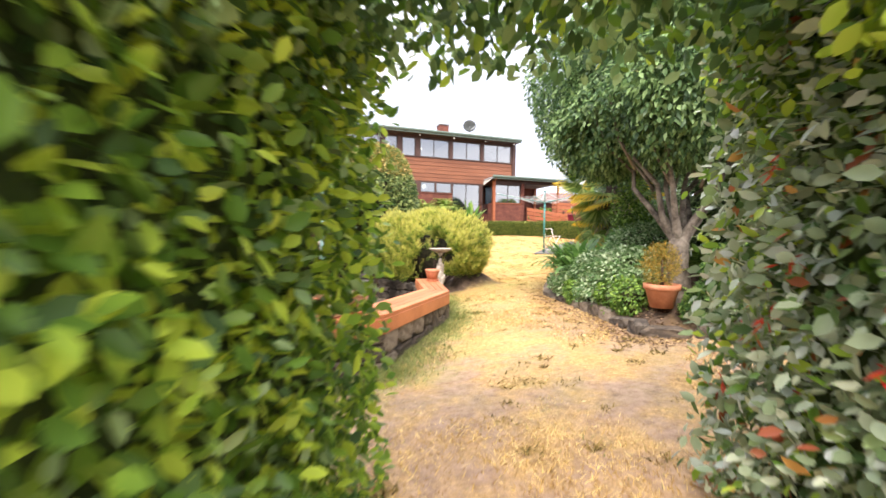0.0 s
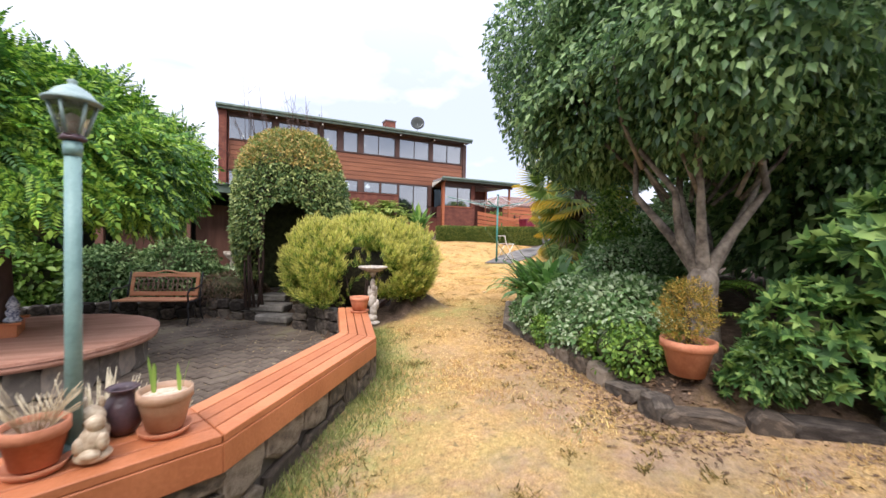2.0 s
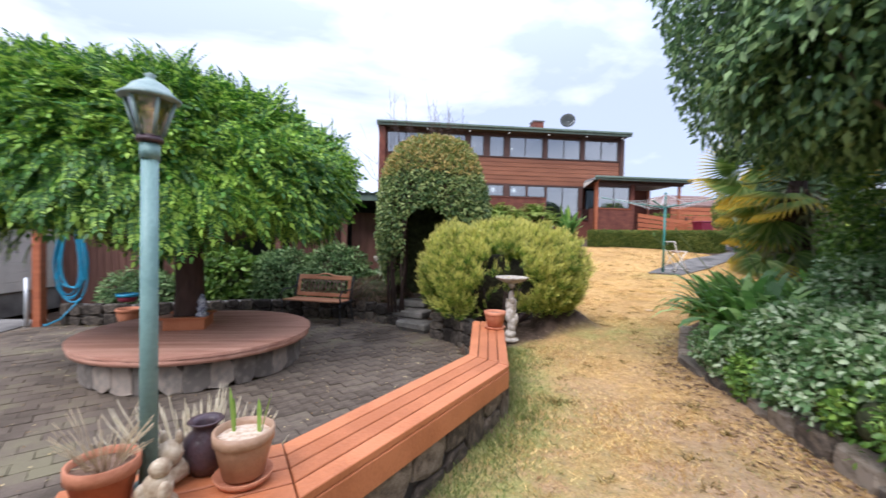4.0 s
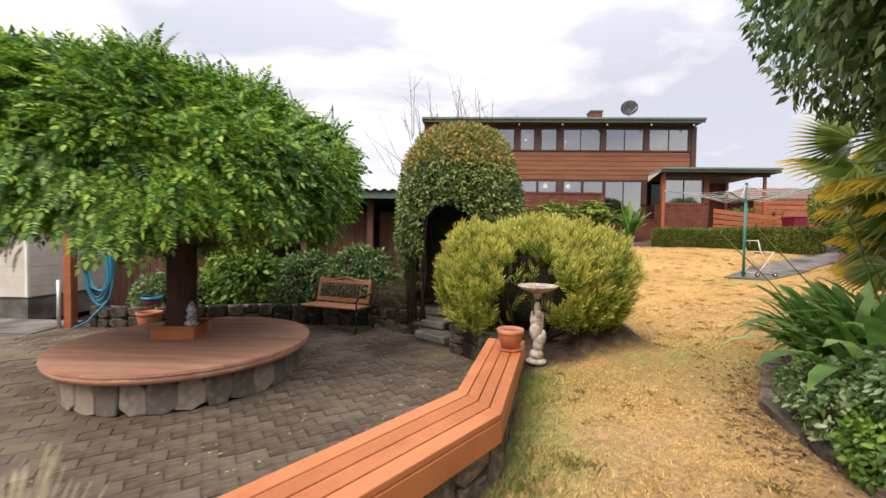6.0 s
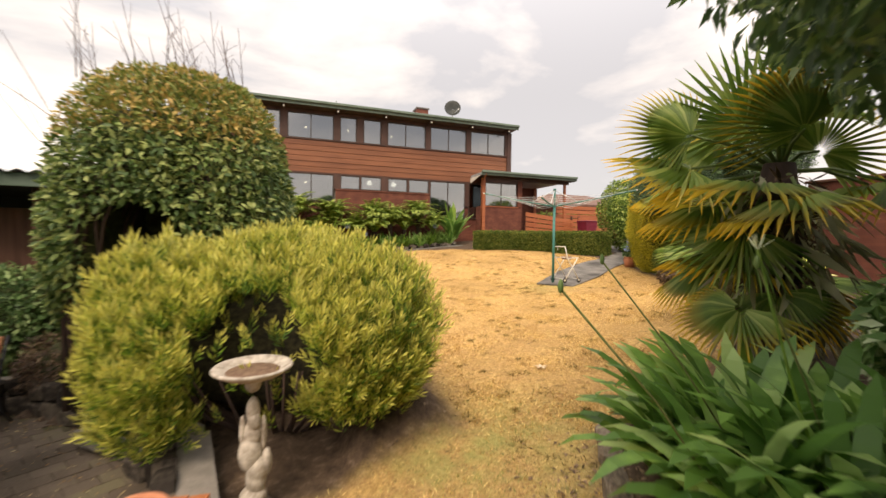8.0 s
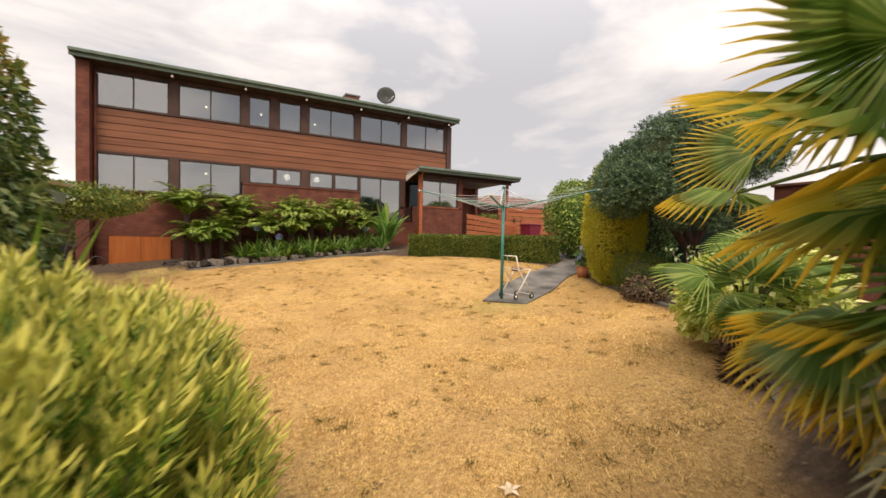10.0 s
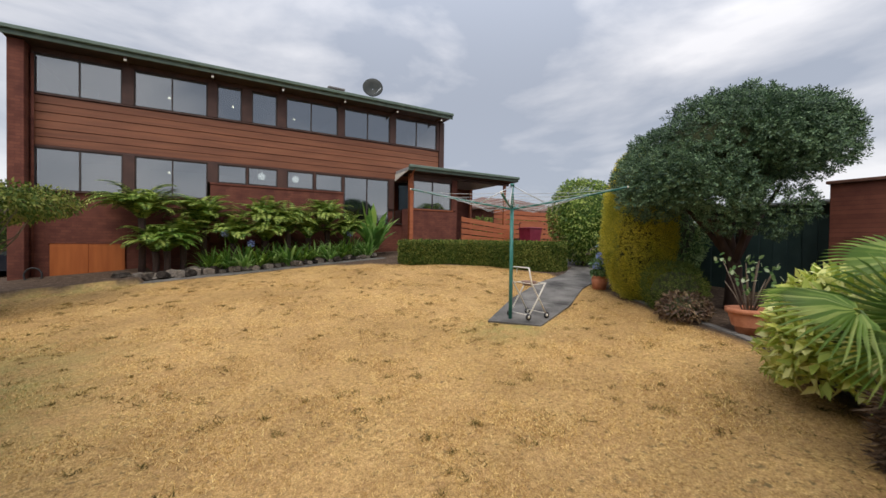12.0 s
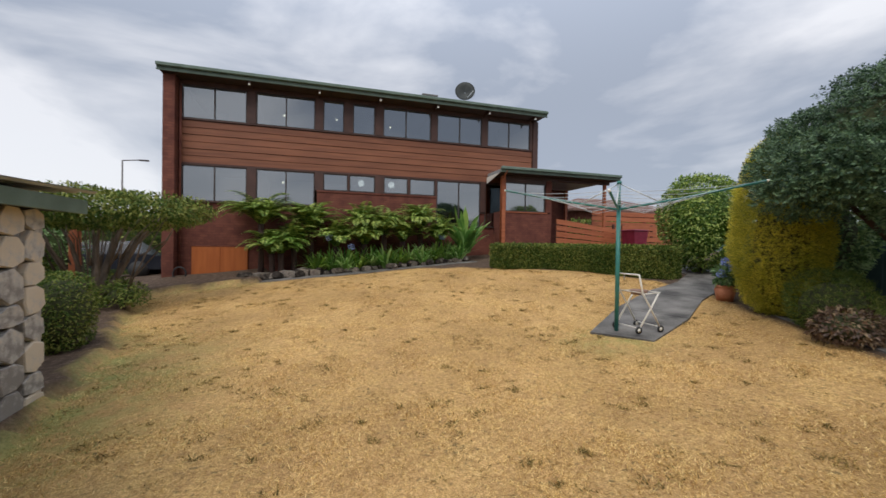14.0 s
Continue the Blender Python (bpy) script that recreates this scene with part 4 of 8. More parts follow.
def sheared(ob, i, flat_z=SEAT):
    """Lets a level piece of the bench follow the line of the seat between two corners."""
    a, b = Vector(BENCH_OUT[i]), Vector(BENCH_OUT[i + 1])
    d = b - a
    for v in ob.data.vertices:
        t = (Vector(v.co.xy) - a).dot(d) / d.length_squared
        v.co.z += BENCH_Z[i] + (BENCH_Z[i + 1] - BENCH_Z[i]) * t - flat_z
    return ob


for i in range(3):
    for k in range(nb_boards):
        quad = []
        for e, (t0) in ((0, 0), (1, 0)):
            o, n = Vector(BENCH_OUT[i + e]), Vector(BENCH_IN[i + e])
            quad.append((o.lerp(n, k / nb_boards), o.lerp(n, (k + 1) / nb_boards)))
        d = (quad[1][0] - quad[0][0]).normalized()
        g = 0.004
        a, b = quad[0][0] + d * g, quad[1][0] - d * g
        c, e2 = quad[1][1] - d * g, quad[0][1] + d * g
        side = (quad[0][1] - quad[0][0]).normalized() * 0.005
        poly = [tuple(a + side), tuple(b + side), tuple(c - side), tuple(e2 - side)]
        sheared(prism("seat_board", poly, SEAT - 0.04, SEAT, M_ORANGEWOOD, bench, 0.004), i)
for line, z0, off in ((BENCH_OUT, SEAT - 0.19, -0.012), (BENCH_IN, SEAT - 0.16, 0.012)):
    for i, (a, b) in enumerate(zip(line, line[1:])):
        a, b = Vector(a), Vector(b)
        n = (b - a).normalized().orthogonal() * (1 if line is BENCH_OUT else -1)
        d = (b - a).normalized() * 0.003
        sheared(prism("fascia_board", [tuple(a + d - n * 0.0), tuple(b - d), tuple(b - d + n * 0.035), tuple(a + d + n * 0.035)], z0, SEAT - 0.043, M_ORANGEWOOD, bench, 0.004), i)
for a, b, piece in ((BENCH_OUT[0], BENCH_IN[0], 0), (BENCH_OUT[-1], BENCH_IN[-1], 2)):
    a, b = Vector(a), Vector(b)
    n = (b - a).normalized().orthogonal() * (-1 if a.y < 1 else 1)
    d = (b - a).normalized() * 0.04
    sheared(prism("end_board", [tuple(a + d), tuple(b - d), tuple(b - d + n * 0.03), tuple(a + d + n * 0.03)], SEAT - 0.19, SEAT - 0.043, M_ORANGEWOOD, bench, 0.004), piece)


def stone_mesh(seed, rows_=((1.0, 0.5), (1.0, -0.05), (0.95, -0.36), (0.78, -0.5))):
    """An irregular rounded stone, in a unit box of w x d x h."""
    r = np.random.default_rng(seed)
    bm = bmesh.new()
    n = r.integers(6, 9)
    a0 = r.uniform(0, 6)
    ring = [(math.cos(a0 + 6.283 * k / n) * r.uniform(0.85, 1.12), math.sin(a0 + 6.283 * k / n) * r.uniform(0.85, 1.12)) for k in range(n)]
    rows = []
    for s, y in rows_:
        rows.append([bm.verts.new((max(-0.5, min(0.5, x * 0.62)) * s, y + r.uniform(-0.06, 0.06), max(-0.5, min(0.5, z * 0.62)) * s)) for x, z in ring])
    for p, q in zip(rows, rows[1:]):
        for k in range(n):
            bm.faces.new((p[k], p[(k + 1) % n], q[(k + 1) % n], q[k]))
    bm.faces.new(rows[-1])
    bm.faces.new(rows[0][::-1])
    bmesh.ops.recalc_face_normals(bm, faces=bm.faces)
    return bm


STONES = []
for k in range(10):
    me = bpy.data.meshes.new("stone")
    b = stone_mesh(k)
    b.to_mesh(me)
    b.free()
    STONES.append(me)


def stone_row(parent, material, p0, p1, z0f, z1f, face, size=0.3, depth=0.12, seed=0, name="stone"):
    """Stones laid in rough courses on a wall's face from p0 to p1; z0f, z1f give its foot and top at a share of the length."""
    r = np.random.default_rng(seed)
    p0, p1 = Vector(p0), Vector(p1)
    length = (p1 - p0).length
    d = (p1 - p0) / length
    face = Vector(face).normalized()
    ang = math.atan2(d.y, d.x)
    if Vector((d.y, -d.x)).dot(face) < 0:
        ang += math.pi
    s = r.uniform(-0.1, 0.0)
    while s < length - 0.03:
        w = size * r.uniform(0.7, 1.5)
        w = min(w, length - s + 0.05)
        m = min(max((s + w / 2) / length, 0), 1)
        z, top = z0f(m), z1f(m)
        rows = max(1, round((top - z) / (size * r.uniform(0.6, 1.0))))
        cuts = np.cumsum(r.uniform(0.7, 1.3, rows))
        cuts = np.concatenate([[0], cuts / cuts[-1]]) * (top - z) + z
        for a, b in zip(cuts, cuts[1:]):
            me = STONES[r.integers(len(STONES))].copy() if not me_for.get(material) else me_for[material][r.integers(len(STONES))]
            ob = new(name, me)
            ob.parent = parent
            c = p0 + d * (s + w / 2) + face * (depth * 0.3)
            ob.matrix_basis = Matrix.Translation((c.x, c.y, (a + b) / 2)) @ Matrix.Rotation(ang, 4, "Z") @ Matrix.Rotation(r.uniform(-0.12, 0.12), 4, "Y") @ Matrix.Diagonal((w * 0.98, depth, (b - a) * 0.98, 1))
        s += w
    return parent


me_for = {}
FLAT_STONES = []
for k in range(10):
    me = bpy.data.meshes.new("stone")
    b = stone_mesh(40 + k, ((1.0, 0.5), (1.0, -0.36), (0.96, -0.45), (0.9, -0.47)))
    b.to_mesh(me)
    b.free()
    FLAT_STONES.append(me)
for material in (M_STONE, M_BLUESTONE, M_LSTONE, M_WALLSTONE):
    group = []
    for me in FLAT_STONES if material in (M_STONE, M_LSTONE) else STONES:
        c = me.copy()
        c.name = "stone"
        c.materials.append(material)
        group.append(c)
    me_for[material] = group

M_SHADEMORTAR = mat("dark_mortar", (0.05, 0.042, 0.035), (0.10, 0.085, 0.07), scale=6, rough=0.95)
bw = thing("bench_wall", "low wall of dark irregular fieldstones under the timber bench", "stone wall", at=(0, 0, 0))
ow, iw = [], []
for o, n in zip(BENCH_OUT, BENCH_IN):
    ow.append(tuple(Vector(o).lerp(Vector(n), 0.14)))
    iw.append(tuple(Vector(o).lerp(Vector(n), 0.86)))
ow[0] = tuple(Vector(ow[0]).lerp(Vector(ow[1]), 0.05))
iw[0] = tuple(Vector(iw[0]).lerp(Vector(iw[1]), 0.05))
prism("core", ow + iw[::-1], -0.1, 0.71, M_SHADEMORTAR, bw)
MID = [(BENCH_Z[i], BENCH_Z[i + 1]) for i in range(3)]
for i in range(3):
    a, b = Vector(ow[i]), Vector(ow[i + 1])
    stone_row(bw, M_WALLSTONE, a, b, lambda m, a=a, b=b: float(land(*(a.lerp(b, m)))) - 0.08, lambda m, i=i: MID[i][0] + (MID[i][1] - MID[i][0]) * m - 0.13, -(b - a).orthogonal(), 0.3, 0.06, 20 + i)
    a, b = Vector(iw[i]), Vector(iw[i + 1])
    stone_row(bw, M_WALLSTONE, a, b, lambda m: PATIO_Z - 0.05, lambda m, i=i: MID[i][0] + (MID[i][1] - MID[i][0]) * m - 0.1, (b - a).orthogonal(), 0.3, 0.06, 30 + i)
stone_row(bw, M_WALLSTONE, iw[0], ow[0], lambda m: 0.1, lambda m: BENCH_Z[0] - 0.15, (-1, -0.3), 0.25, 0.1, 40)

# ---- round deck about the feather-leaved tree ----
TREE = Vector((-1.08, 4.62, 0))
deck = thing("round_deck", "large round timber seat platform on a rough stone ring", "round seat", at=(-0.85, 4.5, PATIO_Z))
RD, HD = 1.35, 0.43
for k in range(20):
    y0, y1 = -RD + k * RD / 10 + 0.003, -RD + (k + 1) * RD / 10 - 0.003
    pts = []
    for y in np.linspace(y0, y1, 4):
        pts.append((math.sqrt(max(0.0, RD * RD - y * y)), y))
    pts = [p for p in pts] + [(-x, y) for x, y in pts[::-1]]
    pts = [p for i, p in enumerate(pts) if i == 0 or (Vector(p) - Vector(pts[i - 1])).length > 1e-3]
    prism("deck_board", pts, HD - 0.03, HD, M_DECK, deck)
ring = []
lathe("rim", [(RD - 0.06, HD - 0.10), (RD - 0.02, HD - 0.10), (RD - 0.01, HD - 0.034), (RD - 0.06, HD - 0.034)], M_DECK, deck, seg=48)
lathe("core", [(0.0, 0.0), (RD - 0.24, 0.0), (RD - 0.24, HD - 0.035), (0.0, HD - 0.035)], M_MORTAR, deck, seg=40)
rs = np.random.default_rng(3)
for k in range(32):
    a = 2 * math.pi * k / 32
    ob = new("stone", me_for[M_STONE][rs.integers(10)])
    ob.parent = deck
    rr = RD - 0.2
    ob.matrix_basis = Matrix.Translation((rr * math.cos(a), rr * math.sin(a), 0.16)) @ Matrix.Rotation(a + math.pi / 2, 4, "Z") @ Matrix.Rotation(rs.uniform(-0.1, 0.1), 4, "Y") @ Matrix.Diagonal((0.27 * rs.uniform(0.85, 1.1), 0.14, 0.37 * rs.uniform(0.85, 1.0), 1))
tb = thing("tree_box", "square orange-stained timber box about the foot of the trunk", "planter", at=(TREE.x, TREE.y, PATIO_Z + HD))
tw = Matrix.Rotation(radians(12), 3, "Z") @ Matrix.Diagonal((0.66, 0.66, 1.0))
for lo, hi in (((-0.36, -0.36, 0), (0.36, -0.30, 0.14)), ((-0.36, 0.30, 0), (0.36, 0.36, 0.14)), ((-0.36, -0.297, 0), (-0.30, 0.297, 0.14)), ((0.30, -0.297, 0), (0.36, 0.297, 0.14))):
    box("side_board", lo, hi, M_ORANGEWOOD, tb, 0.005, tw)
for lo, hi in (((-0.42, -0.42, 0.142), (0.42, -0.3, 0.17)), ((-0.42, 0.3, 0.142), (0.42, 0.42, 0.17))):
    box("cap_board", lo, hi, M_ORANGEWOOD, tb, 0.005, tw)


def make_tree(name, label, base, limbs, bark, crowns, category="tree", leafpart="crown", group=""):
    """limbs: lists of (points, radii) from the base; crowns: (geometry list, leaf material)."""
    t = thing(name, label, category, group, at=base)
    for k, (pts, rad) in enumerate(limbs):
        tube("trunk" if k == 0 else "limb", pts, rad, bark, t, 10)
    for geo, m in crowns:
        v, f = joined(*geo)
        nmesh(leafpart, v, f, m, t)
    return t


# ---- feather-leaved umbrella tree ----
bz = PATIO_Z + HD
rr_ = np.random.default_rng(21)
limbs = [([(0, 0, -0.1), (0.01, 0, 0.5), (-0.02, 0.02, 1.0), (0.0, 0, 1.5)], [0.2, 0.17, 0.17, 0.2])]
for k in range(9):
    a = k * 0.7
    limbs.append(([(0, 0, 1.4), (0.5 * math.cos(a), 0.5 * math.sin(a), 1.9), (1.4 * math.cos(a), 1.4 * math.sin(a), 2.35)], [0.1, 0.06, 0.025]))
PIN = pinnate(11, 0.2, 0.35, 0.5)
geo = [crown_geo((-0.25, 0.1, 1.93), (2.03, 1.96, 1.25), 11500, 0.33, PIN, amp=0.15, freq=3.6, seed=4, shell=0.84, droop=0.55, gap=-0.36, low=-0.35, out=1.1)]
ag = rr_.random(2600) * 6.283
rg = 1.3 + 0.68 * np.sqrt(rr_.random(2600))
pos = np.stack([-0.25 + rg * np.cos(ag), 0.1 + rg * np.sin(ag), 1.34 + 0.55 * rr_.random(2600) - 0.25 * lump(np.stack([np.cos(ag), np.sin(ag)], 1), 5, 2)], 1)
out_ = np.stack([np.cos(ag), np.sin(ag), np.full(2600, -1.0)], 1)
geo.append(scatter(PIN, pos, frames_of(out_ + rr_.normal(size=out_.shape) * 0.35, np.stack([np.cos(ag), np.sin(ag), np.full(2600, 0.8)], 1)), 0.3 * rr_.uniform(0.7, 1.2, 2600)))
# Dark core added inside the crown; shade between the fronds is its colour.
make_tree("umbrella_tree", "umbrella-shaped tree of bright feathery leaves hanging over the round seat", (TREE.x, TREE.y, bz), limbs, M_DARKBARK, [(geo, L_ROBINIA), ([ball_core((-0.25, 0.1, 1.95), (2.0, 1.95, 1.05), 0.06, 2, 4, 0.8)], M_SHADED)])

# ---- big dark tree over the right bed ----
TB = (4.95, 0.35, float(bedded(4.95, 0.35)))
limbs = [([(0, 0, -0.1), (0.01, 0, 0.12), (-0.01, 0.01, 0.45), (-0.02, 0.0, 0.66), (-0.02, 0.0, 0.76), (-0.02, 0.0, 0.82)], [0.19, 0.14, 0.115, 0.12, 0.09, 0.03])]
tips = [(-0.9, 0.7, 2.6), (-0.3, 1.3, 2.8), (0.6, 0.9, 2.9), (1.5, 0.9, 2.5), (1.3, -0.3, 2.8), (0.3, -0.7, 2.7), (-0.9, -0.3, 2.5), (2.4, 1.2, 2.6)]
for x, y, z in tips:
    x, y = x * 0.75, y * 0.75
    w1, w2 = 0.15 * math.sin(9 * x), 0.12 * math.cos(7 * y)
    limbs.append(([(0, 0, 0.55), (x * 0.07, y * 0.07, 0.76), (x * 0.24 + w1 * 0.4, y * 0.24, 1.02), (x * 0.42 + w1, y * 0.42 + w2, 1.4), (x * 0.7, y * 0.7 - w2, 1.95), (x, y, z)], [0.08, 0.062, 0.04, 0.028, 0.018, 0.008]))
    for s0, s1 in ((0.35, -0.5), (0.6, 0.7)):
        q = Vector((x * s0, y * s0, 1.0 + s0))
        limbs.append(([q, q + Vector((x * 0.25 - y * s1 * 0.3, y * 0.25 + x * s1 * 0.3, 0.35)), q + Vector((x * 0.4 - y * s1 * 0.6, y * 0.4 + x * s1 * 0.6, 0.85))], [0.02, 0.013, 0.006]))
geo = [crown_geo((1.5, 0.75, 3.27), (2.5, 2.45, 1.85), 88000, 0.082, LEAF, amp=0.14, freq=2.2, seed=8, shell=0.62, droop=0.8, gap=-0.5, out=0.5, low=-0.8),
       crown_geo((0.0, 0.9, 2.62), (1.08, 1.08, 0.92), 16000, 0.09, LEAF, amp=0.2, freq=3, seed=9, shell=0.5, droop=0.8, gap=-0.6),
       crown_geo((1.3, 0.8, 3.2), (1.9, 1.9, 1.3), 6000, 0.09, LEAF, amp=0.2, freq=3, seed=10, shell=0.4, droop=0.7),
       crown_geo((2.0, -0.4, 1.8), (1.2, 1.2, 0.7), 7000, 0.10, LEAF, amp=0.25, freq=3, seed=11, shell=0.4, droop=0.8, gap=-0.3),
       crown_geo((-0.15, -0.2, 2.45), (0.95, 0.95, 0.75), 13000, 0.09, LEAF, amp=0.25, freq=3, seed=12, shell=0.4, droop=0.8, gap=-0.4)]
M_MIDBARK = mat("mottled_bark", (0.07, 0.055, 0.043), (0.27, 0.225, 0.18), scale=7, rough=0.95, bump=0.9, fine=28)
make_tree("garden_tree", "large dense dark-leaved tree with a forked pale trunk", TB, limbs, M_MIDBARK, [(geo, L_TREE)])

# ---- climber-covered arch ----
AX, AY = 2.40, 7.3
az = float(bedded(AX, AY))
rc = np.random.default_rng(31)
arch = thing("climber_arch", "rounded arch overgrown with small-leaved climber, its top turning rusty", "climber", at=(AX, AY, az))


def box_dirs(n, r, hx, hy, z0, z1, power=4.0):
    u = unit(r.normal(size=(n, 3)))
    k = (np.abs(u) ** power).sum(1) ** (-1 / power)
    s = u * k[:, None]
    return u, np.stack([s[:, 0] * hx, s[:, 1] * hy, (s[:, 2] + 1) / 2 * (z1 - z0) + z0], 1)


def shrub_shell(n, r, hx, hy, z0, z1, size, template, power=3.0, amp=0.08, freq=3.0, depth=0.16, droop=0.3, keep=None, out=0.6, spread=0.5, up=0.0):
    u, p = box_dirs(n, r, hx, hy, z0, z1, power)
    mid = np.array([0, 0, (z0 + z1) / 2])
    p = mid + (p - mid) * (1 + amp * lump(p, freq, int(n) % 97) - depth * r.random(n) ** 1.5)[:, None]
    if keep is not None:
        k = keep(p)
        u, p = u[k], p[k]
    along = unit(u * out + r.normal(size=p.shape) * spread + np.array([0, 0, up - droop]))
    face = unit(u + r.normal(size=p.shape) * 0.4 + np.array([0, 0, 0.4]))
    return scatter(template, p, frames_of(along, face), size * r.uniform(0.65, 1.25, len(p)))


def arch_keep(p):
    x, z = p[:, 0] + 0.22, p[:, 2]
    tunnel = (np.abs(x) < 0.40) & (z < 2.0 - 1.6 * x * x) & (p[:, 1] < 0.3)
    bare = (z < 1.25) & (lump(p, 6, 23) > -0.15 + 0.5 * z)
    return ~tunnel & ~bare


def rusty_part(p):
    return p[:, 2] + 0.35 * lump(p, 2.5, 19) > 2.75


g1 = shrub_shell(36000, rc, 1.14, 1.2, 0.0, 3.5, 0.082, LEAF, power=2.6, amp=0.05, keep=lambda p: arch_keep(p) & ~rusty_part(p), droop=0.45)
g3 = shrub_shell(36000, rc, 1.15, 1.21, 0.0, 3.52, 0.078, LEAF, power=2.6, amp=0.05, keep=rusty_part, droop=0.2)
nmesh("new_growth", *g3, L_RUSTTOP, arch)
g2 = shrub_shell(6000, rc, 1.05, 1.1, 0.0, 3.3, 0.08, LEAF, power=2.6, depth=0.3, keep=arch_keep)
v, f = joined(g1, g2)
nmesh("foliage", v, f, L_CLIMBER, arch)
lines = []
for s in (-1, 1):
    for y in (-0.7, 0.0, 0.7):
        for k in range(5):
            x = s * (0.42 + 0.07 * k) - 0.18
            lines.append(([(x, y, 0), (x + rc.uniform(-0.08, 0.08), y + rc.uniform(-0.1, 0.1), 0.9), (x * 0.95, y, 1.8), (x * 0.5, y, 2.6)], [0.03, 0.022, 0.018, 0.012]))
tubes("stem_thicket", lines, M_DARKBARK, arch, 5, kind="stuff")
# Dark boxes added inside the arch paint the shade of its opening.
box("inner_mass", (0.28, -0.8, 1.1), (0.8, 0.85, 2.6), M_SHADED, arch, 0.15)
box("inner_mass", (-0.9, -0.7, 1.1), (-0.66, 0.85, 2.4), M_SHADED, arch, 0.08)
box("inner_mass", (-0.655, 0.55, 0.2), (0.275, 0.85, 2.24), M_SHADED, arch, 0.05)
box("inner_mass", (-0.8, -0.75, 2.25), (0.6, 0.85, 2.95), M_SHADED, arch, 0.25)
lines = []
for k in range(30):
    x, y = rc.uniform(-1.0, 0.6), rc.uniform(-0.6, 0.8)
    h = rc.uniform(0.3, 1.1)
    dx = rc.uniform(-0.35, 0.1)
    lines.append(([(x, y, 3.2), (x + dx * 0.4, y, 3.25 + h * 0.5), (x + dx, y + rc.uniform(-0.2, 0.2), 3.3 + h)], [0.006, 0.004, 0.002]))
    for q in (0.35, 0.55, 0.75):
        lines.append(([(x + dx * q, y, 3.25 + h * q), (x + dx * q + rc.uniform(-0.16, 0.16), y + rc.uniform(-0.12, 0.12), 3.3 + h * q + rc.uniform(0.05, 0.22))], [0.003, 0.0015]))
for k in range(4):
    h = rc.uniform(2.2, 3.0)
    lines.append(([(-0.9, rc.uniform(-0.4, 0.3), h), (-1.15 - rc.uniform(0, 0.2), -0.2, h + rc.uniform(0.2, 0.4)), (-1.3 - rc.uniform(0, 0.5), -0.3, h + rc.uniform(0.5, 1.0))], [0.005, 0.004, 0.002]))
tubes("bare_growth", lines, M_DARKBARK, arch, 4, kind="stuff")

# ---- golden needle bush behind the bird bath ----
bx, by = 3.45, 5.75
gb = thing("golden_bush", "broad rounded bush of fine upright golden-green shoots", "shrub", at=(bx, by, float(land(bx, by)) - 0.05))
SPR = sprig(17, 0.19, 0.024)
SPR_TIP = np.array([p[1] for p in SPR[0]]) / 1.06


def tipped(m, tip, start, end, attribute="rim"):
    """Lets a leaf material turn to another colour towards the tips of its shoots."""
    t = m.node_tree
    a, mr, mix = t.nodes.new("ShaderNodeAttribute"), t.nodes.new("ShaderNodeMapRange"), t.nodes.new("ShaderNodeMixRGB")
    a.attribute_name = attribute
    mr.inputs["From Min"].default_value, mr.inputs["From Max"].default_value = start, end
    mix.inputs["Color2"].default_value = (*tip, 1)
    t.links.new(a.outputs["Fac"], mr.inputs["Value"])
    t.links.new(mr.outputs[0], mix.inputs["Fac"])
    t.links.new(t.nodes["Principled BSDF"].inputs["Base Color"].links[0].from_socket, mix.inputs["Color1"])
    for n in t.nodes:
        if n.type in ("BSDF_PRINCIPLED", "BSDF_TRANSLUCENT"):
            t.links.new(mix.outputs[0], n.inputs[0])
    return m


tipped(L_GOLD, (0.80, 0.68, 0.18), 0.4, 1.1)
rb = np.random.default_rng(41)


def bush_keep(p):
    hole = np.hypot((p[:, 0] + 0.12) / 0.46, (p[:, 2] - 0.72) / 0.6) + 0.25 * lump(p, 6, 13) < 1
    return ~(hole & (p[:, 1] < 0.2)) | (rb.random(len(p)) < 0.03)


g = []
for c, rad, n in (((0.05, 0, 0.85), (1.2, 1.08, 0.76), 5400), ((-0.7, -0.1, 0.8), (0.58, 0.93, 0.74), 1800), ((0.64, -0.33, 0.85), (0.60, 0.80, 0.72), 2000), ((0.1, 0.2, 1.1), (0.8, 0.8, 0.5), 1400)):
    u = unit(rb.normal(size=(n, 3)))
    u = u[u[:, 2] > -0.75]
    p = np.array(c) + u * np.array(rad) * (1 + 0.07 * lump(u * 1.5, 4, 3) - 0.14 * rb.random(len(u)) ** 2)[:, None]
    k = bush_keep(p) & (lump(p, 6.5, 77) > -0.4)
    u, p = u[k], p[k]
    p = p * (1 + 0.05 * lump(p, 6, 78))[:, None]
    along = unit(u * 0.5 + np.array([0, 0, 0.9]) + rb.normal(size=p.shape) * 0.22)
    g.append(scatter(SPR, p, frames_of(along, u + rb.normal(size=p.shape) * 0.4), 0.25 * rb.uniform(0.65, 1.3, len(p))))
v, f = joined(*g)
shoots = nmesh("foliage", v, f, L_GOLD, gb)
shoots.data.attributes.new("rim", "FLOAT", "POINT").data.foreach_set("value", np.tile(SPR_TIP, len(v) // len(SPR_TIP)).astype(np.float32))
# Near-black core added; its colour paints the shade in the bush's hollow.
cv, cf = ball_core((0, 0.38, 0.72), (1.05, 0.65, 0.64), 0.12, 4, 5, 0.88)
nmesh("inner_mass", cv, cf, mat("hollow_shade", (0.012, 0.01, 0.006), (0.05, 0.045, 0.02), scale=20, rough=1), gb)
lines = []
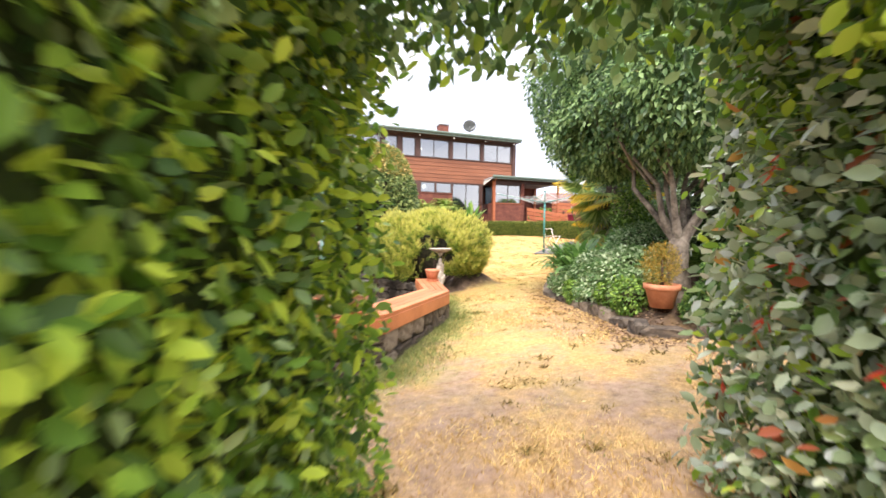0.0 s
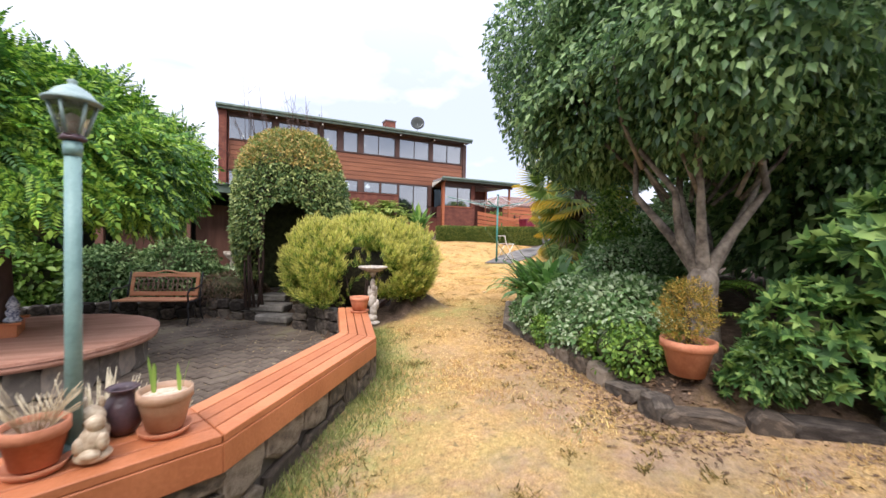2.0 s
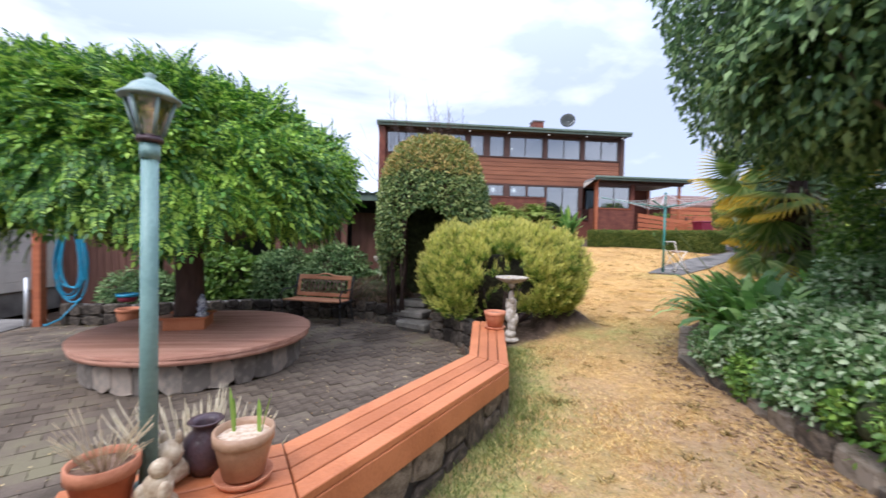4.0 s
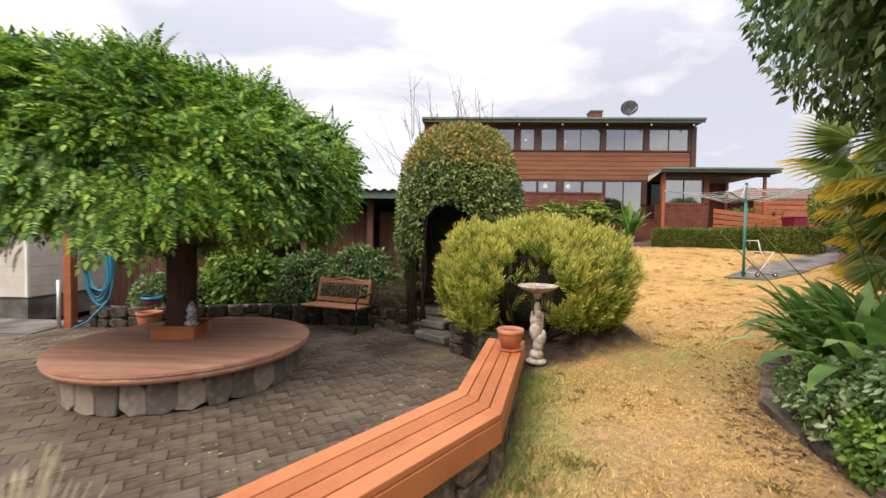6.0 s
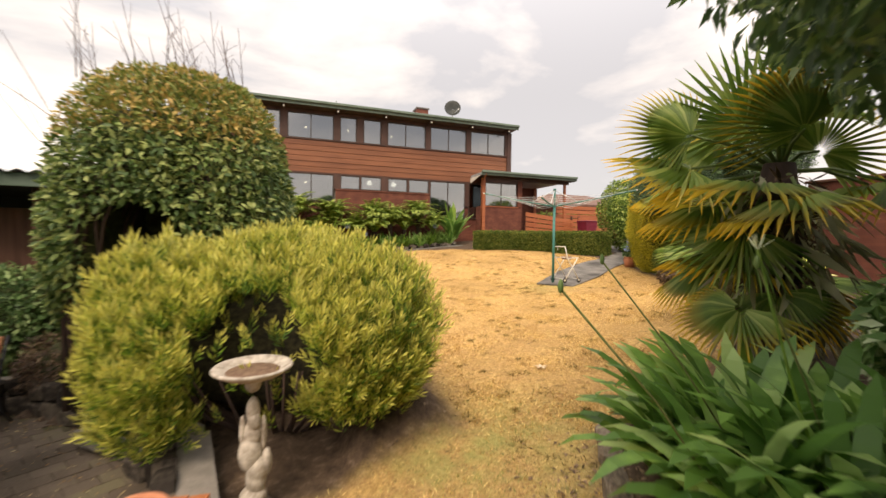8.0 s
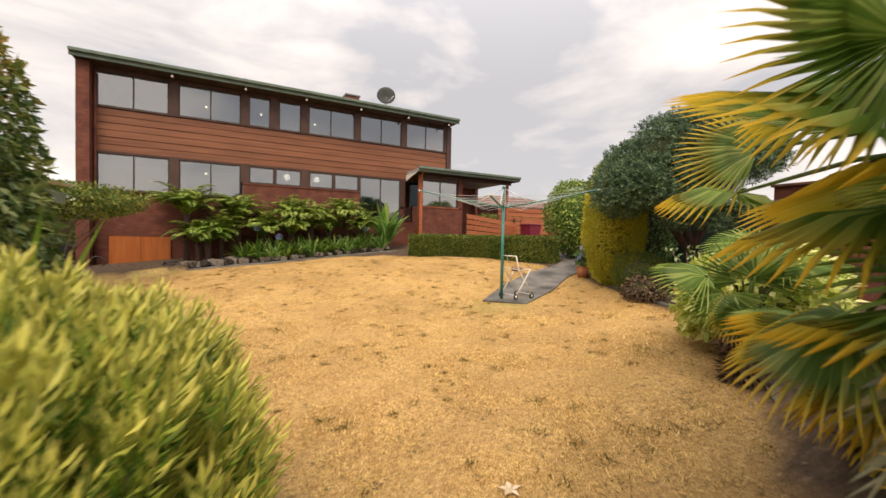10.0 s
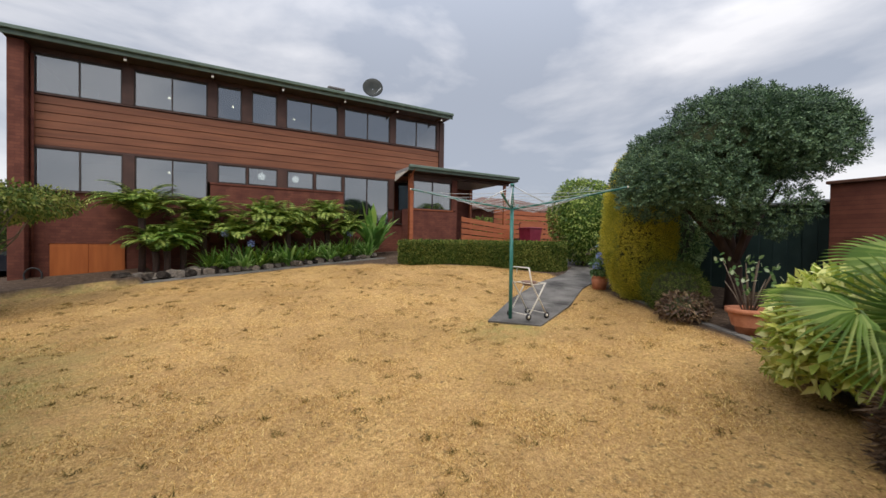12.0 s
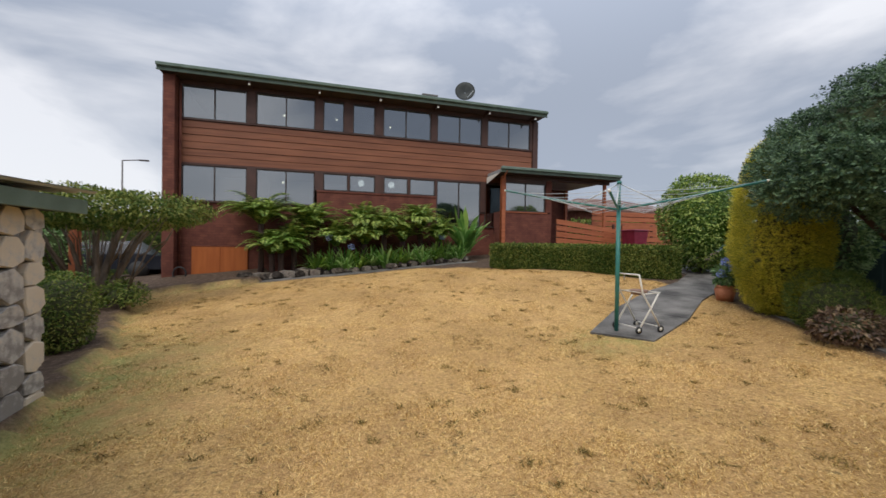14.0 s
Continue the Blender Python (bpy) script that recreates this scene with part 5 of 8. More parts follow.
for k in range(26):
    a = rb.uniform(0, 6.283)
    x, y = 0.9 * math.cos(a), 0.7 * math.sin(a)
    lines.append(([(x * 0.25, y * 0.25, 0), (x * 0.7, y * 0.7, 0.3), (x, y, 0.75)], [0.025, 0.015, 0.006]))
tubes("stem_thicket", lines, M_DARKBARK, gb, 5, kind="stuff")

# ---- clipped hedge before the porch ----
HEDGE = [(10.75, 17.75), (10.9, 17.2), (12.3, 16.95), (13.4, 16.1), (14.1, 14.9), (14.65, 14.35), (15.2, 14.5), (15.25, 15.1), (14.8, 16.2), (13.9, 17.3), (12.6, 17.9)]
hg = thing("clipped_hedge", "low clipped box hedge with a flat yellow-green top", "hedge", at=(0, 0, 0))
HTOP = 2.46
# Solid filling added; the shade within the hedge is painted as its dark colour.
prism("core", [tuple(p) for p in inset(HEDGE, 0.07)], 1.2, HTOP - 0.07, mat("hedge_inner_shade", (0.03, 0.045, 0.012), (0.07, 0.09, 0.025), scale=15, rough=1), hg)
rh = np.random.default_rng(51)
P, N = [], []
for (x0, y0), (x1, y1) in zip(HEDGE, HEDGE[1:] + HEDGE[:1]):
    L = math.hypot(x1 - x0, y1 - y0)
    n = int(L * 2600)
    t, z = rh.random(n), rh.random(n)
    zz = float(land((x0 + x1) / 2, (y0 + y1) / 2))
    nx, ny = (y1 - y0) / L, -(x1 - x0) / L
    o = rh.normal(size=n) * 0.02
    P.append(np.stack([x0 + (x1 - x0) * t + nx * o, y0 + (y1 - y0) * t + ny * o, zz + (HTOP - zz) * z], 1))
    N.append(np.tile([nx, ny, 0.3], (n, 1)))
tx, ty = rh.uniform(10.7, 15.3, 9000), rh.uniform(14.3, 18, 9000)
k = in_poly(tx, ty, HEDGE)
P.append(np.stack([tx[k], ty[k], HTOP + rh.normal(size=k.sum()) * 0.02], 1))
N.append(np.tile([0, 0, 1.0], (k.sum(), 1)))
P, N = np.concatenate(P), np.concatenate(N)
v, f = scatter(LEAF, P, frames_of(unit(N + rh.normal(size=P.shape) * 0.8), N + rh.normal(size=P.shape) * 0.4), 0.06 * rh.uniform(0.7, 1.3, len(P)))
nmesh("foliage", v, f, L_HEDGE, hg)

# ---- terrace: pavers, back wall, steps ----
terrace = tagged(prism("terrace", PATIO, -0.1, PATIO_Z - 0.022, M_JOINT), "old brick-paved terrace with mossy joints", kind="structure")
PAVERS = []
for k in range(4):
    bm = bmesh.new()
    box_bm(bm, (-0.5, -0.5, -0.5), (0.5, 0.5, 0.5), 0.03)
    me = bpy.data.meshes.new("paver")
    bm.to_mesh(me)
    bm.free()
    me.materials.append(M_PAVER)
    PAVERS.append(me)
rp = np.random.default_rng(61)
spots = []
ang = radians(33)
for i in range(-46, 46):
    for j in range(-30, 30):
        u, w_ = (i + 0.5 * (j % 2)) * 0.225, j * 0.165
        x, y = -1.2 + u * math.cos(ang) - w_ * math.sin(ang), 3.6 + u * math.sin(ang) + w_ * math.cos(ang)
        spots.append((x, y))
spots = np.array(spots)
shrunk = edge_dist(spots[:, 0], spots[:, 1], PATIO) > 0.09
under_deck = np.hypot(spots[:, 0] + 0.85, spots[:, 1] - 4.5) < 1.0
ok = in_poly(spots[:, 0], spots[:, 1], PATIO) & shrunk & ~under_deck & (spots[:, 0] > -5.2)
spots = spots[ok]
spots = spots[np.argsort(np.hypot(spots[:, 0] - 1.6, spots[:, 1] - 3.0))]


def paver_pose(x, y):
    return (Matrix.Translation((x, y, PATIO_Z - 0.03 + rp.uniform(-0.004, 0.005))) @ Matrix.Rotation(ang + rp.normal() * 0.02, 4, "Z")
            @ Matrix.Rotation(rp.normal() * 0.012, 4, "X") @ Matrix.Diagonal((0.219, 0.160, 0.05, 1)))


for x, y in spots[:300]:
    ob = new("paver", PAVERS[rp.integers(4)])
    ob.parent = terrace
    ob.matrix_basis = paver_pose(x, y)
pv = np.array([v.co[:] for v in PAVERS[0].vertices])
tri = [[i for i in p.vertices] for p in PAVERS[0].polygons]
vv, ff = [], []
for x, y in spots[300:]:
    m = np.array(paver_pose(x, y))
    ff += [tuple(a + len(vv) * len(pv) for a in q) for q in tri]
    vv.append(pv @ m[:3, :3].T + m[:3, 3])
M_PAVER_FAR = mat("worn_paver_far", (0.07, 0.053, 0.037), (0.15, 0.115, 0.087), scale=1.3, rough=0.8, bump=0.6, island=0.18, c3=(0.19, 0.165, 0.10), spec=0.3)
if vv:
    nmesh("paving", np.concatenate(vv), ff, M_PAVER_FAR, terrace, kind="stuff")

BACK = [(2.93, 4.35), (2.68, 5.45), (2.3, 5.85)]
BACK2 = [(1.75, 6.75), (0.85, 7.55), (-1.35, 7.5), (-3.4, 6.8), (-4.3, 6.85)]
back_wall = thing("terrace_wall", "low mossy dark stone wall behind the terrace", "stone wall")
for line, top in ((BACK, 0.62), (BACK2, 0.56)):
    for i, (a, b) in enumerate(zip(line, line[1:])):
        a, b = Vector(a), Vector(b)
        n = (b - a).orthogonal().normalized()
        prism("core", [tuple(a), tuple(b), tuple(b - n * 0.25), tuple(a - n * 0.25)], 0.0, top - 0.05, M_MORTAR, back_wall)
        stone_row(back_wall, M_BLUESTONE, a, b, lambda m: PATIO_Z - 0.04, lambda m, t=top: t, tuple(n), 0.27, 0.13, 70 + i)
steps = thing("stone_steps", "two rough bluestone steps up to the arch", "steps")
rr2 = np.random.default_rng(5)
for k, (cx, cy, z) in enumerate(((2.02, 6.28, 0.36), (1.95, 6.66, 0.50), (1.98, 7.04, 0.64))):
    m = Matrix.Translation((cx, cy, z)) @ Matrix.Rotation(radians(-40 + 8 * k), 4, "Z")
    box("tread", (-0.33, -0.18, -0.13), (0.33, 0.24, 0.0), M_STEP, steps, 0.025, m)
    box("riser", (-0.30, -0.12, -0.30), (0.30, 0.2, -0.133), M_MORTAR, steps, 0.01, m)

# ---- garden bench seat with lattice back ----
pew = thing("garden_bench", "two-seat garden bench with timber slats, lattice back and black iron ends", "bench", at=(0, 0, 0))
pa, pb = Vector((-0.50, 7.30)), Vector((0.68, 6.92))
ctr, px = (pa + pb) / 2, (pb - pa).normalized()
pt = Matrix.Translation((ctr.x, ctr.y, PATIO_Z)) @ Matrix.Rotation(math.atan2(px.y, px.x), 4, "Z")
pew.matrix_world = pt
for k in range(5):
    y = -0.26 + k * 0.092
    box("seat_slat", (-0.60, y, 0.405 + 0.004 * abs(k - 3)), (0.60, y + 0.082, 0.432 + 0.004 * abs(k - 3)), M_SLATWOOD, pew, 0.006)
lean = Matrix.Rotation(radians(-14), 4, "X")
tr = Matrix.Translation((0, 0.2, 0.46)) @ lean
for z0, z1, nm in ((0.0, 0.08, "back_slat"), (0.35, 0.42, "top_rail")):
    box(nm, (-0.585, 0, z0), (0.585, 0.028, z1), M_SLATWOOD, pew, 0.006, tr)
v, f = [], []
crest = [(x, 0.43 + 0.045 * math.exp(-(x / 0.16) ** 2)) for x in np.linspace(-0.58, 0.58, 25)]
tube("crest", [tr @ Vector((x, 0.014, z)) for x, z in crest], 0.016, M_SLATWOOD, pew, 6)
for s in (-1, 1):
    box("panel_end", (s * 0.555 - 0.03, 0.0, 0.083), (s * 0.555 + 0.03, 0.028, 0.347), M_SLATWOOD, pew, 0.004, tr)
lines = []
for k in range(12):
    x = -0.50 + k * 0.0835
    for s in (-1, 1):
        lines.append(([tr @ Vector((x + s * 0.0, 0.012, 0.085)), tr @ Vector((x + s * 0.045, 0.012, 0.15)), tr @ Vector((x + s * 0.02, 0.012, 0.215)), tr @ Vector((x + s * 0.045, 0.012, 0.28)), tr @ Vector((x, 0.012, 0.345))], 0.009))
tubes("lattice", lines, M_LATTICE, pew, 5)
for s in (-1, 1):
    x = s * 0.62
    for nm, pts in (("leg", [(x, -0.30, 0.0), (x, -0.24, 0.12), (x, -0.27, 0.28), (x, -0.25, 0.41)]), ("leg", [(x, 0.34, 0.0), (x, 0.24, 0.15), (x, 0.2, 0.4), (x, 0.33, 0.9)]),
                    ("seat_rail", [(x, -0.25, 0.41), (x, 0.0, 0.395), (x, 0.2, 0.41)]), ("armrest", [(x, -0.25, 0.41), (x, -0.28, 0.55), (x, -0.18, 0.64), (x, 0.05, 0.62), (x, 0.26, 0.66)])):
        tube(nm, pts, 0.014, M_IRON, pew, 7)

# ---- pots ----
def flower_pot(name, label, at, r, h, m, category="pot", saucer=None, rim=0.03, fill=True, taper=0.68, group=""):
    p = thing(name, label, category, group, at=at)
    z0 = 0.025 if saucer else 0.0
    lathe("body", [(0.0, z0), (r * taper, z0), (r * (taper + 0.25), z0 + h * 0.72), (r * 0.94, z0 + h - rim * 1.6), (r, z0 + h - rim * 1.5), (r, z0 + h), (r * 0.9, z0 + h), (r * 0.88, z0 + h * 0.8), (r * 0.7, z0 + h * 0.3)], m, p)
    if saucer:
        lathe("saucer", [(0, 0), (r * 0.85, 0), (r * 0.98, 0.03), (r * 0.93, 0.03), (r * 0.8, 0.012), (0, 0.012)], m if saucer is True else saucer, p)
    if fill:
        lathe("soil", [(0, z0 + h * 0.86), (r * 0.45, z0 + h * 0.88), (r * 0.885, z0 + h * 0.84)], M_SOIL, p)
    return p


SZ = SEAT + 0.002
flower_pot("flower_pot", "terracotta pot of dry potting mix on the bench end", (2.93, 3.84, 0.772), 0.135, 0.19, M_POT, saucer=True)
p = flower_pot("flower_pot", "wide tan pot with two green bulb shoots", (1.125, 0.635, 0.862), 0.118, 0.185, M_TAN, saucer=M_POT)
p.children[-1].data.materials[0] = mat("pale_potting_mix", (0.42, 0.30, 0.20), (0.68, 0.54, 0.42), scale=45, rough=1.0, bump=1.0)


def strap_leaves(name, n, r, length, width, m, parent, at=(0, 0, 0), spread=0.6, droop=1.0, base_r=0.1, seg=5, lift=1.0):
    """A tuft of long arching leaves in one mesh."""
    v, f = [], []
    for _ in range(n):
        a = r.uniform(0, 2 * math.pi)
        L = length * r.uniform(0.6, 1.15)
        w_ = width * r.uniform(0.75, 1.2)
        out, el = spread * r.uniform(0.2, 1.3), None
        br = base_r * math.sqrt(r.random())
        base = np.array(at) + np.array([br * math.cos(a), br * math.sin(a), 0])
        dirh = np.array([math.cos(a), math.sin(a), 0])
        side = np.array([-math.sin(a), math.cos(a), 0]) * w_
        tilt = radians(88) - out
        pos, n0 = base.copy(), len(v)
        for i in range(seg + 1):
            s = i / seg
            wd = side * (0.55 + 1.2 * s) * (1 - s) ** 0.45 if s < 0.98 else side * 0.02
            v += [tuple(pos - wd), tuple(pos + wd)]
            th = tilt - droop * s * s * 2.0 * (0.6 + out)
            pos = pos + (dirh * math.cos(th) + np.array([0, 0, lift * math.sin(th)])) * L / seg
        for i in range(seg):
            k = n0 + 2 * i
            f.append((k, k + 1, k + 3, k + 2))
    return nmesh(name, v, f, m, parent, smooth=False)


rq = np.random.default_rng(77)
for k, (dx, dy) in enumerate(((-0.05, 0.03), (0.055, 0.02))):
    strap_leaves("shoot", 3, rq, 0.19, 0.011, L_BRIGHT, p, (dx, dy, 0.17), 0.15, 0.1, 0.01)
jar = thing("dark_jar", "round dark purple glazed jar with a narrow neck", "jar", at=(0.945, 0.70, 0.866))
lathe("body", [(0, 0), (0.055, 0), (0.083, 0.05), (0.09, 0.1), (0.078, 0.15), (0.05, 0.18), (0.048, 0.2), (0.07, 0.215), (0.065, 0.22), (0.04, 0.2), (0.04, 0.1)], M_PURPLE, jar)
p = flower_pot("flower_pot", "terracotta pot of withered stalks on the bench", (0.72, 0.44, 0.872), 0.11, 0.165, M_POT, saucer=True)
lines = []
for k in range(60):
    a, h = rq.uniform(0, 6.28), rq.uniform(0.06, 0.2)
    x, y = 0.09 * math.cos(a), 0.09 * math.sin(a)
    lines.append(([(x * 0.5, y * 0.5, 0.16), (x, y, 0.17 + h * 0.5), (x * 1.6, y * 1.6, 0.16 + h)], 0.0013))
tubes("withered_growth", lines, mat("dry_stalk", (0.4, 0.3, 0.18), (0.62, 0.5, 0.32), scale=20), p, 4, kind="stuff")
fig = thing("garden_figurine", "small pale cast-stone garden figurine", "figurine", at=(0.90, 0.44, 0.868))
bm = bmesh.new()
for c, s in (((0, 0, 0.03), (0.075, 0.07, 0.035)), ((0, 0, 0.1), (0.06, 0.05, 0.07)), ((0.01, 0, 0.185), (0.04, 0.04, 0.042)), ((0.045, -0.03, 0.1), (0.025, 0.03, 0.045)), ((-0.045, -0.03, 0.09), (0.025, 0.03, 0.045)), ((0.0, -0.05, 0.05), (0.045, 0.03, 0.028))):
    made = bmesh.ops.create_icosphere(bm, subdivisions=3, radius=1.0)["verts"]
    for v_ in made:
        v_.co = Vector((v_.co.x * s[0], v_.co.y * s[1], v_.co.z * s[2])) + Vector(c)
fig.scale = (0.88, 0.88, 0.84)
part("figure", bm, M_CREAMSTONE, fig, smooth=True)
fig2 = thing("garden_figurine", "small pale cast-stone animal figurine by the lamp post", "figurine", at=(0.86, 0.62, 0.868))
bm = bmesh.new()
for c, s in (((0, 0, 0.05), (0.06, 0.08, 0.05)), ((0.0, -0.03, 0.13), (0.05, 0.045, 0.055)), ((0.03, -0.02, 0.19), (0.014, 0.014, 0.03)), ((-0.03, -0.02, 0.19), (0.014, 0.014, 0.03)), ((0, -0.075, 0.12), (0.025, 0.02, 0.02))):
    made = bmesh.ops.create_icosphere(bm, subdivisions=2, radius=1.0)["verts"]
    for v_ in made:
        v_.co = Vector((v_.co.x * s[0], v_.co.y * s[1], v_.co.z * s[2])) + Vector(c)
part("figure", bm, M_CREAMSTONE, fig2, smooth=True)

# dry grass tuft behind the bench end
tuft = thing("dry_grass_tuft", "feathery tuft of pale dry grass heads by the bench", "grass", at=(0.75, 1.05, PATIO_Z))
lines = []
for k in range(210):
    a, h = rq.uniform(0, 6.28), rq.uniform(0.45, 0.85)
    dx, dy = 0.35 * math.cos(a) * rq.random(), 0.22 * math.sin(a) * rq.random()
    lines.append(([(dx * 0.3, dy * 0.3, 0), (dx * 0.7, dy * 0.7, h * 0.6), (dx * 1.3, dy * 1.3, h * 0.93), (dx * 1.4, dy * 1.4, h)], [0.0012, 0.001, 0.0035, 0.001]))
tubes("stalk_tuft", lines, mat("dry_grass_head", (0.45, 0.38, 0.24), (0.7, 0.62, 0.45), scale=20), tuft, 4, kind="stuff")

# ---- lamp post ----
lamp = thing("lamp_post", "pale green garden lamp post with a six-sided glass lantern", "lamp post", at=(0.81, 0.54, 0.868))
LH = 2.205 - 0.868
tube("post", [(0, 0, 0), (0, 0, LH)], [0.031, 0.028], M_LAMPPOST, lamp, 16)
tube("foot", [(0, 0, 0.0), (0, 0, 0.05)], 0.045, M_LAMPPOST, lamp, 12)
tube("sleeve", [(0, 0, LH - 0.06), (0, 0, LH - 0.003)], 0.033, M_LAMPPOST, lamp, 16)
lathe("collar", [(0.0, LH + 0.003), (0.045, LH + 0.003), (0.052, LH + 0.009), (0.042, LH + 0.027), (0.0, LH + 0.027)], M_PURPLE, lamp, seg=6)
hexl, hexu = [], []
for k in range(6):
    a = math.pi / 3 * k + 0.3
    hexl.append(Vector((0.043 * math.cos(a), 0.043 * math.sin(a), LH + 0.030)))
    hexu.append(Vector((0.08 * math.cos(a), 0.08 * math.sin(a), LH + 0.159)))
for k in range(6):
    tube("rib", [hexl[k], hexu[k]], 0.007, M_LAMPHEAD, lamp, 5)
    a, b, c, d = hexl[k] * 0.98, hexl[(k + 1) % 6] * 0.98, hexu[(k + 1) % 6] * 0.98, hexu[k] * 0.98
    for q in (a, b):
        q.z = LH + 0.031
    for q in (c, d):
        q.z = LH + 0.157
    inner = [q * 1.0 for q in (a, b, c, d)]
    for q in inner:
        q.x, q.y = q.x * 0.97, q.y * 0.97
    nmesh("pane", [tuple(q) for q in (a, b, c, d)] + [tuple(q) for q in inner], [(0, 1, 2, 3), (7, 6, 5, 4), (0, 4, 5, 1), (1, 5, 6, 2), (2, 6, 7, 3), (3, 7, 4, 0)], M_LAMPGLASS, lamp)
lathe("hood", [(0.0, LH + 0.160), (0.098, LH + 0.160), (0.102, LH + 0.169), (0.077, LH + 0.186), (0.06, LH + 0.210), (0.035, LH + 0.227), (0.02, LH + 0.234), (0.014, LH + 0.244), (0.02, LH + 0.254), (0.0, LH + 0.264)], M_LAMPHEAD, lamp, seg=18)
tube("bulb", [(0, 0, LH + 0.030), (0, 0, LH + 0.064), (0, 0, LH + 0.104), (0, 0, LH + 0.118)], [0.016, 0.018, 0.028, 0.01], M_CREAMTRIM, lamp, 10)

# ---- bird bath ----
gz_b = float(land(3.33, 4.52))
bath = thing("bird_bath", "pale cast-stone bird bath with a shallow bowl on a cherub pedestal", "bird bath", at=(3.33, 4.55, gz_b))
bh = 1.345 - gz_b
bm = bmesh.new()
blobs = [((0, 0, 0.04), (0.15, 0.15, 0.045)), ((0, 0, 0.12), (0.1, 0.1, 0.07)), ((0.02, 0, 0.24), (0.075, 0.075, 0.12)), ((-0.02, 0, 0.40), (0.085, 0.08, 0.12)), ((0.03, -0.01, 0.30), (0.08, 0.07, 0.09)),
         ((0.0, 0, 0.52), (0.065, 0.06, 0.09)), ((0.01, -0.02, 0.60), (0.05, 0.05, 0.055)), ((-0.07, 0, 0.54), (0.025, 0.03, 0.1)), ((0.07, 0, 0.52), (0.025, 0.03, 0.11)), ((0.09, 0.0, 0.33), (0.04, 0.05, 0.09)), ((0, 0, bh - 0.1), (0.06, 0.06, 0.06)), ((0, 0, 0.66), (0.05, 0.05, 0.09))]
for c, s in blobs:
    made = bmesh.ops.create_icosphere(bm, subdivisions=3, radius=1.0)["verts"]
    for v_ in made:
        v_.co = Vector((v_.co.x * s[0] * 0.82 + c[0] * 0.85, v_.co.y * s[1] * 0.82 + c[1], v_.co.z * s[2] + c[2]))
part("pedestal", bm, M_STATUE, bath, smooth=True)
lathe("bowl", [(0.0, bh - 0.085), (0.07, bh - 0.08), (0.16, bh - 0.05), (0.225, bh - 0.012), (0.235, bh), (0.225, bh + 0.012), (0.2, bh), (0.14, bh - 0.03), (0.0, bh - 0.04)], M_STATUE, bath, seg=36)
lathe("dregs", [(0.0, bh - 0.022), (0.15, bh - 0.02), (0.16, bh - 0.024)], M_SOIL, bath, seg=24)

# ---- stone edging of the right bed ----
edging = thing("bed_edging", "low edging of rough flat garden stones round the raised bed", "stone edging")
EDGE = [(5.9, 4.3), (5.0, 3.1), (4.75, 1.95), (4.45, 0.8), (4.25, 0.15), (4.7, -0.35), (5.45, -1.0), (6.3, -2.6)]
for i, (a, b) in enumerate(zip(EDGE, EDGE[1:])):
    a, b = Vector(a), Vector(b)
    n = -(b - a).orthogonal().normalized()
    stone_row(edging, M_WALLSTONE if i % 2 == 0 else M_BLUESTONE, a, b, lambda m, a=a, b=b: float(land(*(a.lerp(b, m)))) - 0.05, lambda m, a=a, b=b: float(land(*(a.lerp(b, m)))) + 0.12 + 0.04 * math.sin(20 * m + i), tuple(n), 0.40, 0.15, 90 + i)

# stone and timber edging along the right of the lawn
edging2 = thing("lawn_edging", "grey concrete mowing edge along the lawn", "lawn edging")
E2 = [(9.0, 5.45), (10.75, 6.6), (11.7, 7.5), (12.3, 8.4), (13.0, 10.1), (13.55, 11.4)]
for a, b in zip(E2, E2[1:]):
    a, b = Vector(a), Vector(b)
    n = (b - a).orthogonal().normalized()
    za, zb = float(land(a.x, a.y)), float(land(b.x, b.y))
    d = (b - a).normalized() * 0.005
    q = [a + d, b - d, b - d - n * 0.14, a + d - n * 0.14]
    zz = [za, zb, zb, za]
    v = [(c.x, c.y, z + 0.025) for c, z in zip(q, zz)] + [(c.x, c.y, z - 0.1) for c, z in zip(q, zz)]
    nmesh("kerb_piece", v, [(0, 3, 2, 1), (4, 5, 6, 7), (0, 1, 5, 4), (1, 2, 6, 5), (2, 3, 7, 6), (3, 0, 4, 7)], M_CONCRETE, edging2)

# ---- garden path and slab ----
path = thing("concrete_path", "weathered grey concrete path of cast panels", "path", kind="structure")
LEFT = [(9.88, 11.5), (11.3, 12.5), (12.9, 13.35), (14.5, 13.95), (15.8, 14.8), (16.3, 16.5), (16.4, 19.0)]
RIGHT = [(10.45, 10.66), (11.9, 11.3), (13.3, 12.2), (15.2, 13.1), (16.9, 14.3), (17.7, 16.3), (17.8, 19.0)]
for i in range(len(LEFT) - 1):
    q = [Vector(LEFT[i]), Vector(RIGHT[i]), Vector(RIGHT[i + 1]), Vector(LEFT[i + 1])]
    d1, d2 = (q[3] - q[0]).normalized() * 0.008, (q[2] - q[1]).normalized() * 0.008
    q = [q[0] + d1, q[1] + d2, q[2] - d2, q[3] - d1]
    top = [(c.x, c.y, float(land(c.x, c.y)) + 0.03) for c in q]
    v = top + [(x, y, z - 0.12) for x, y, z in top]
    nmesh("panel", v, [(0, 1, 2, 3), (7, 6, 5, 4), (0, 4, 5, 1), (1, 5, 6, 2), (2, 6, 7, 3), (3, 7, 4, 0)], M_CONCRETE, path)
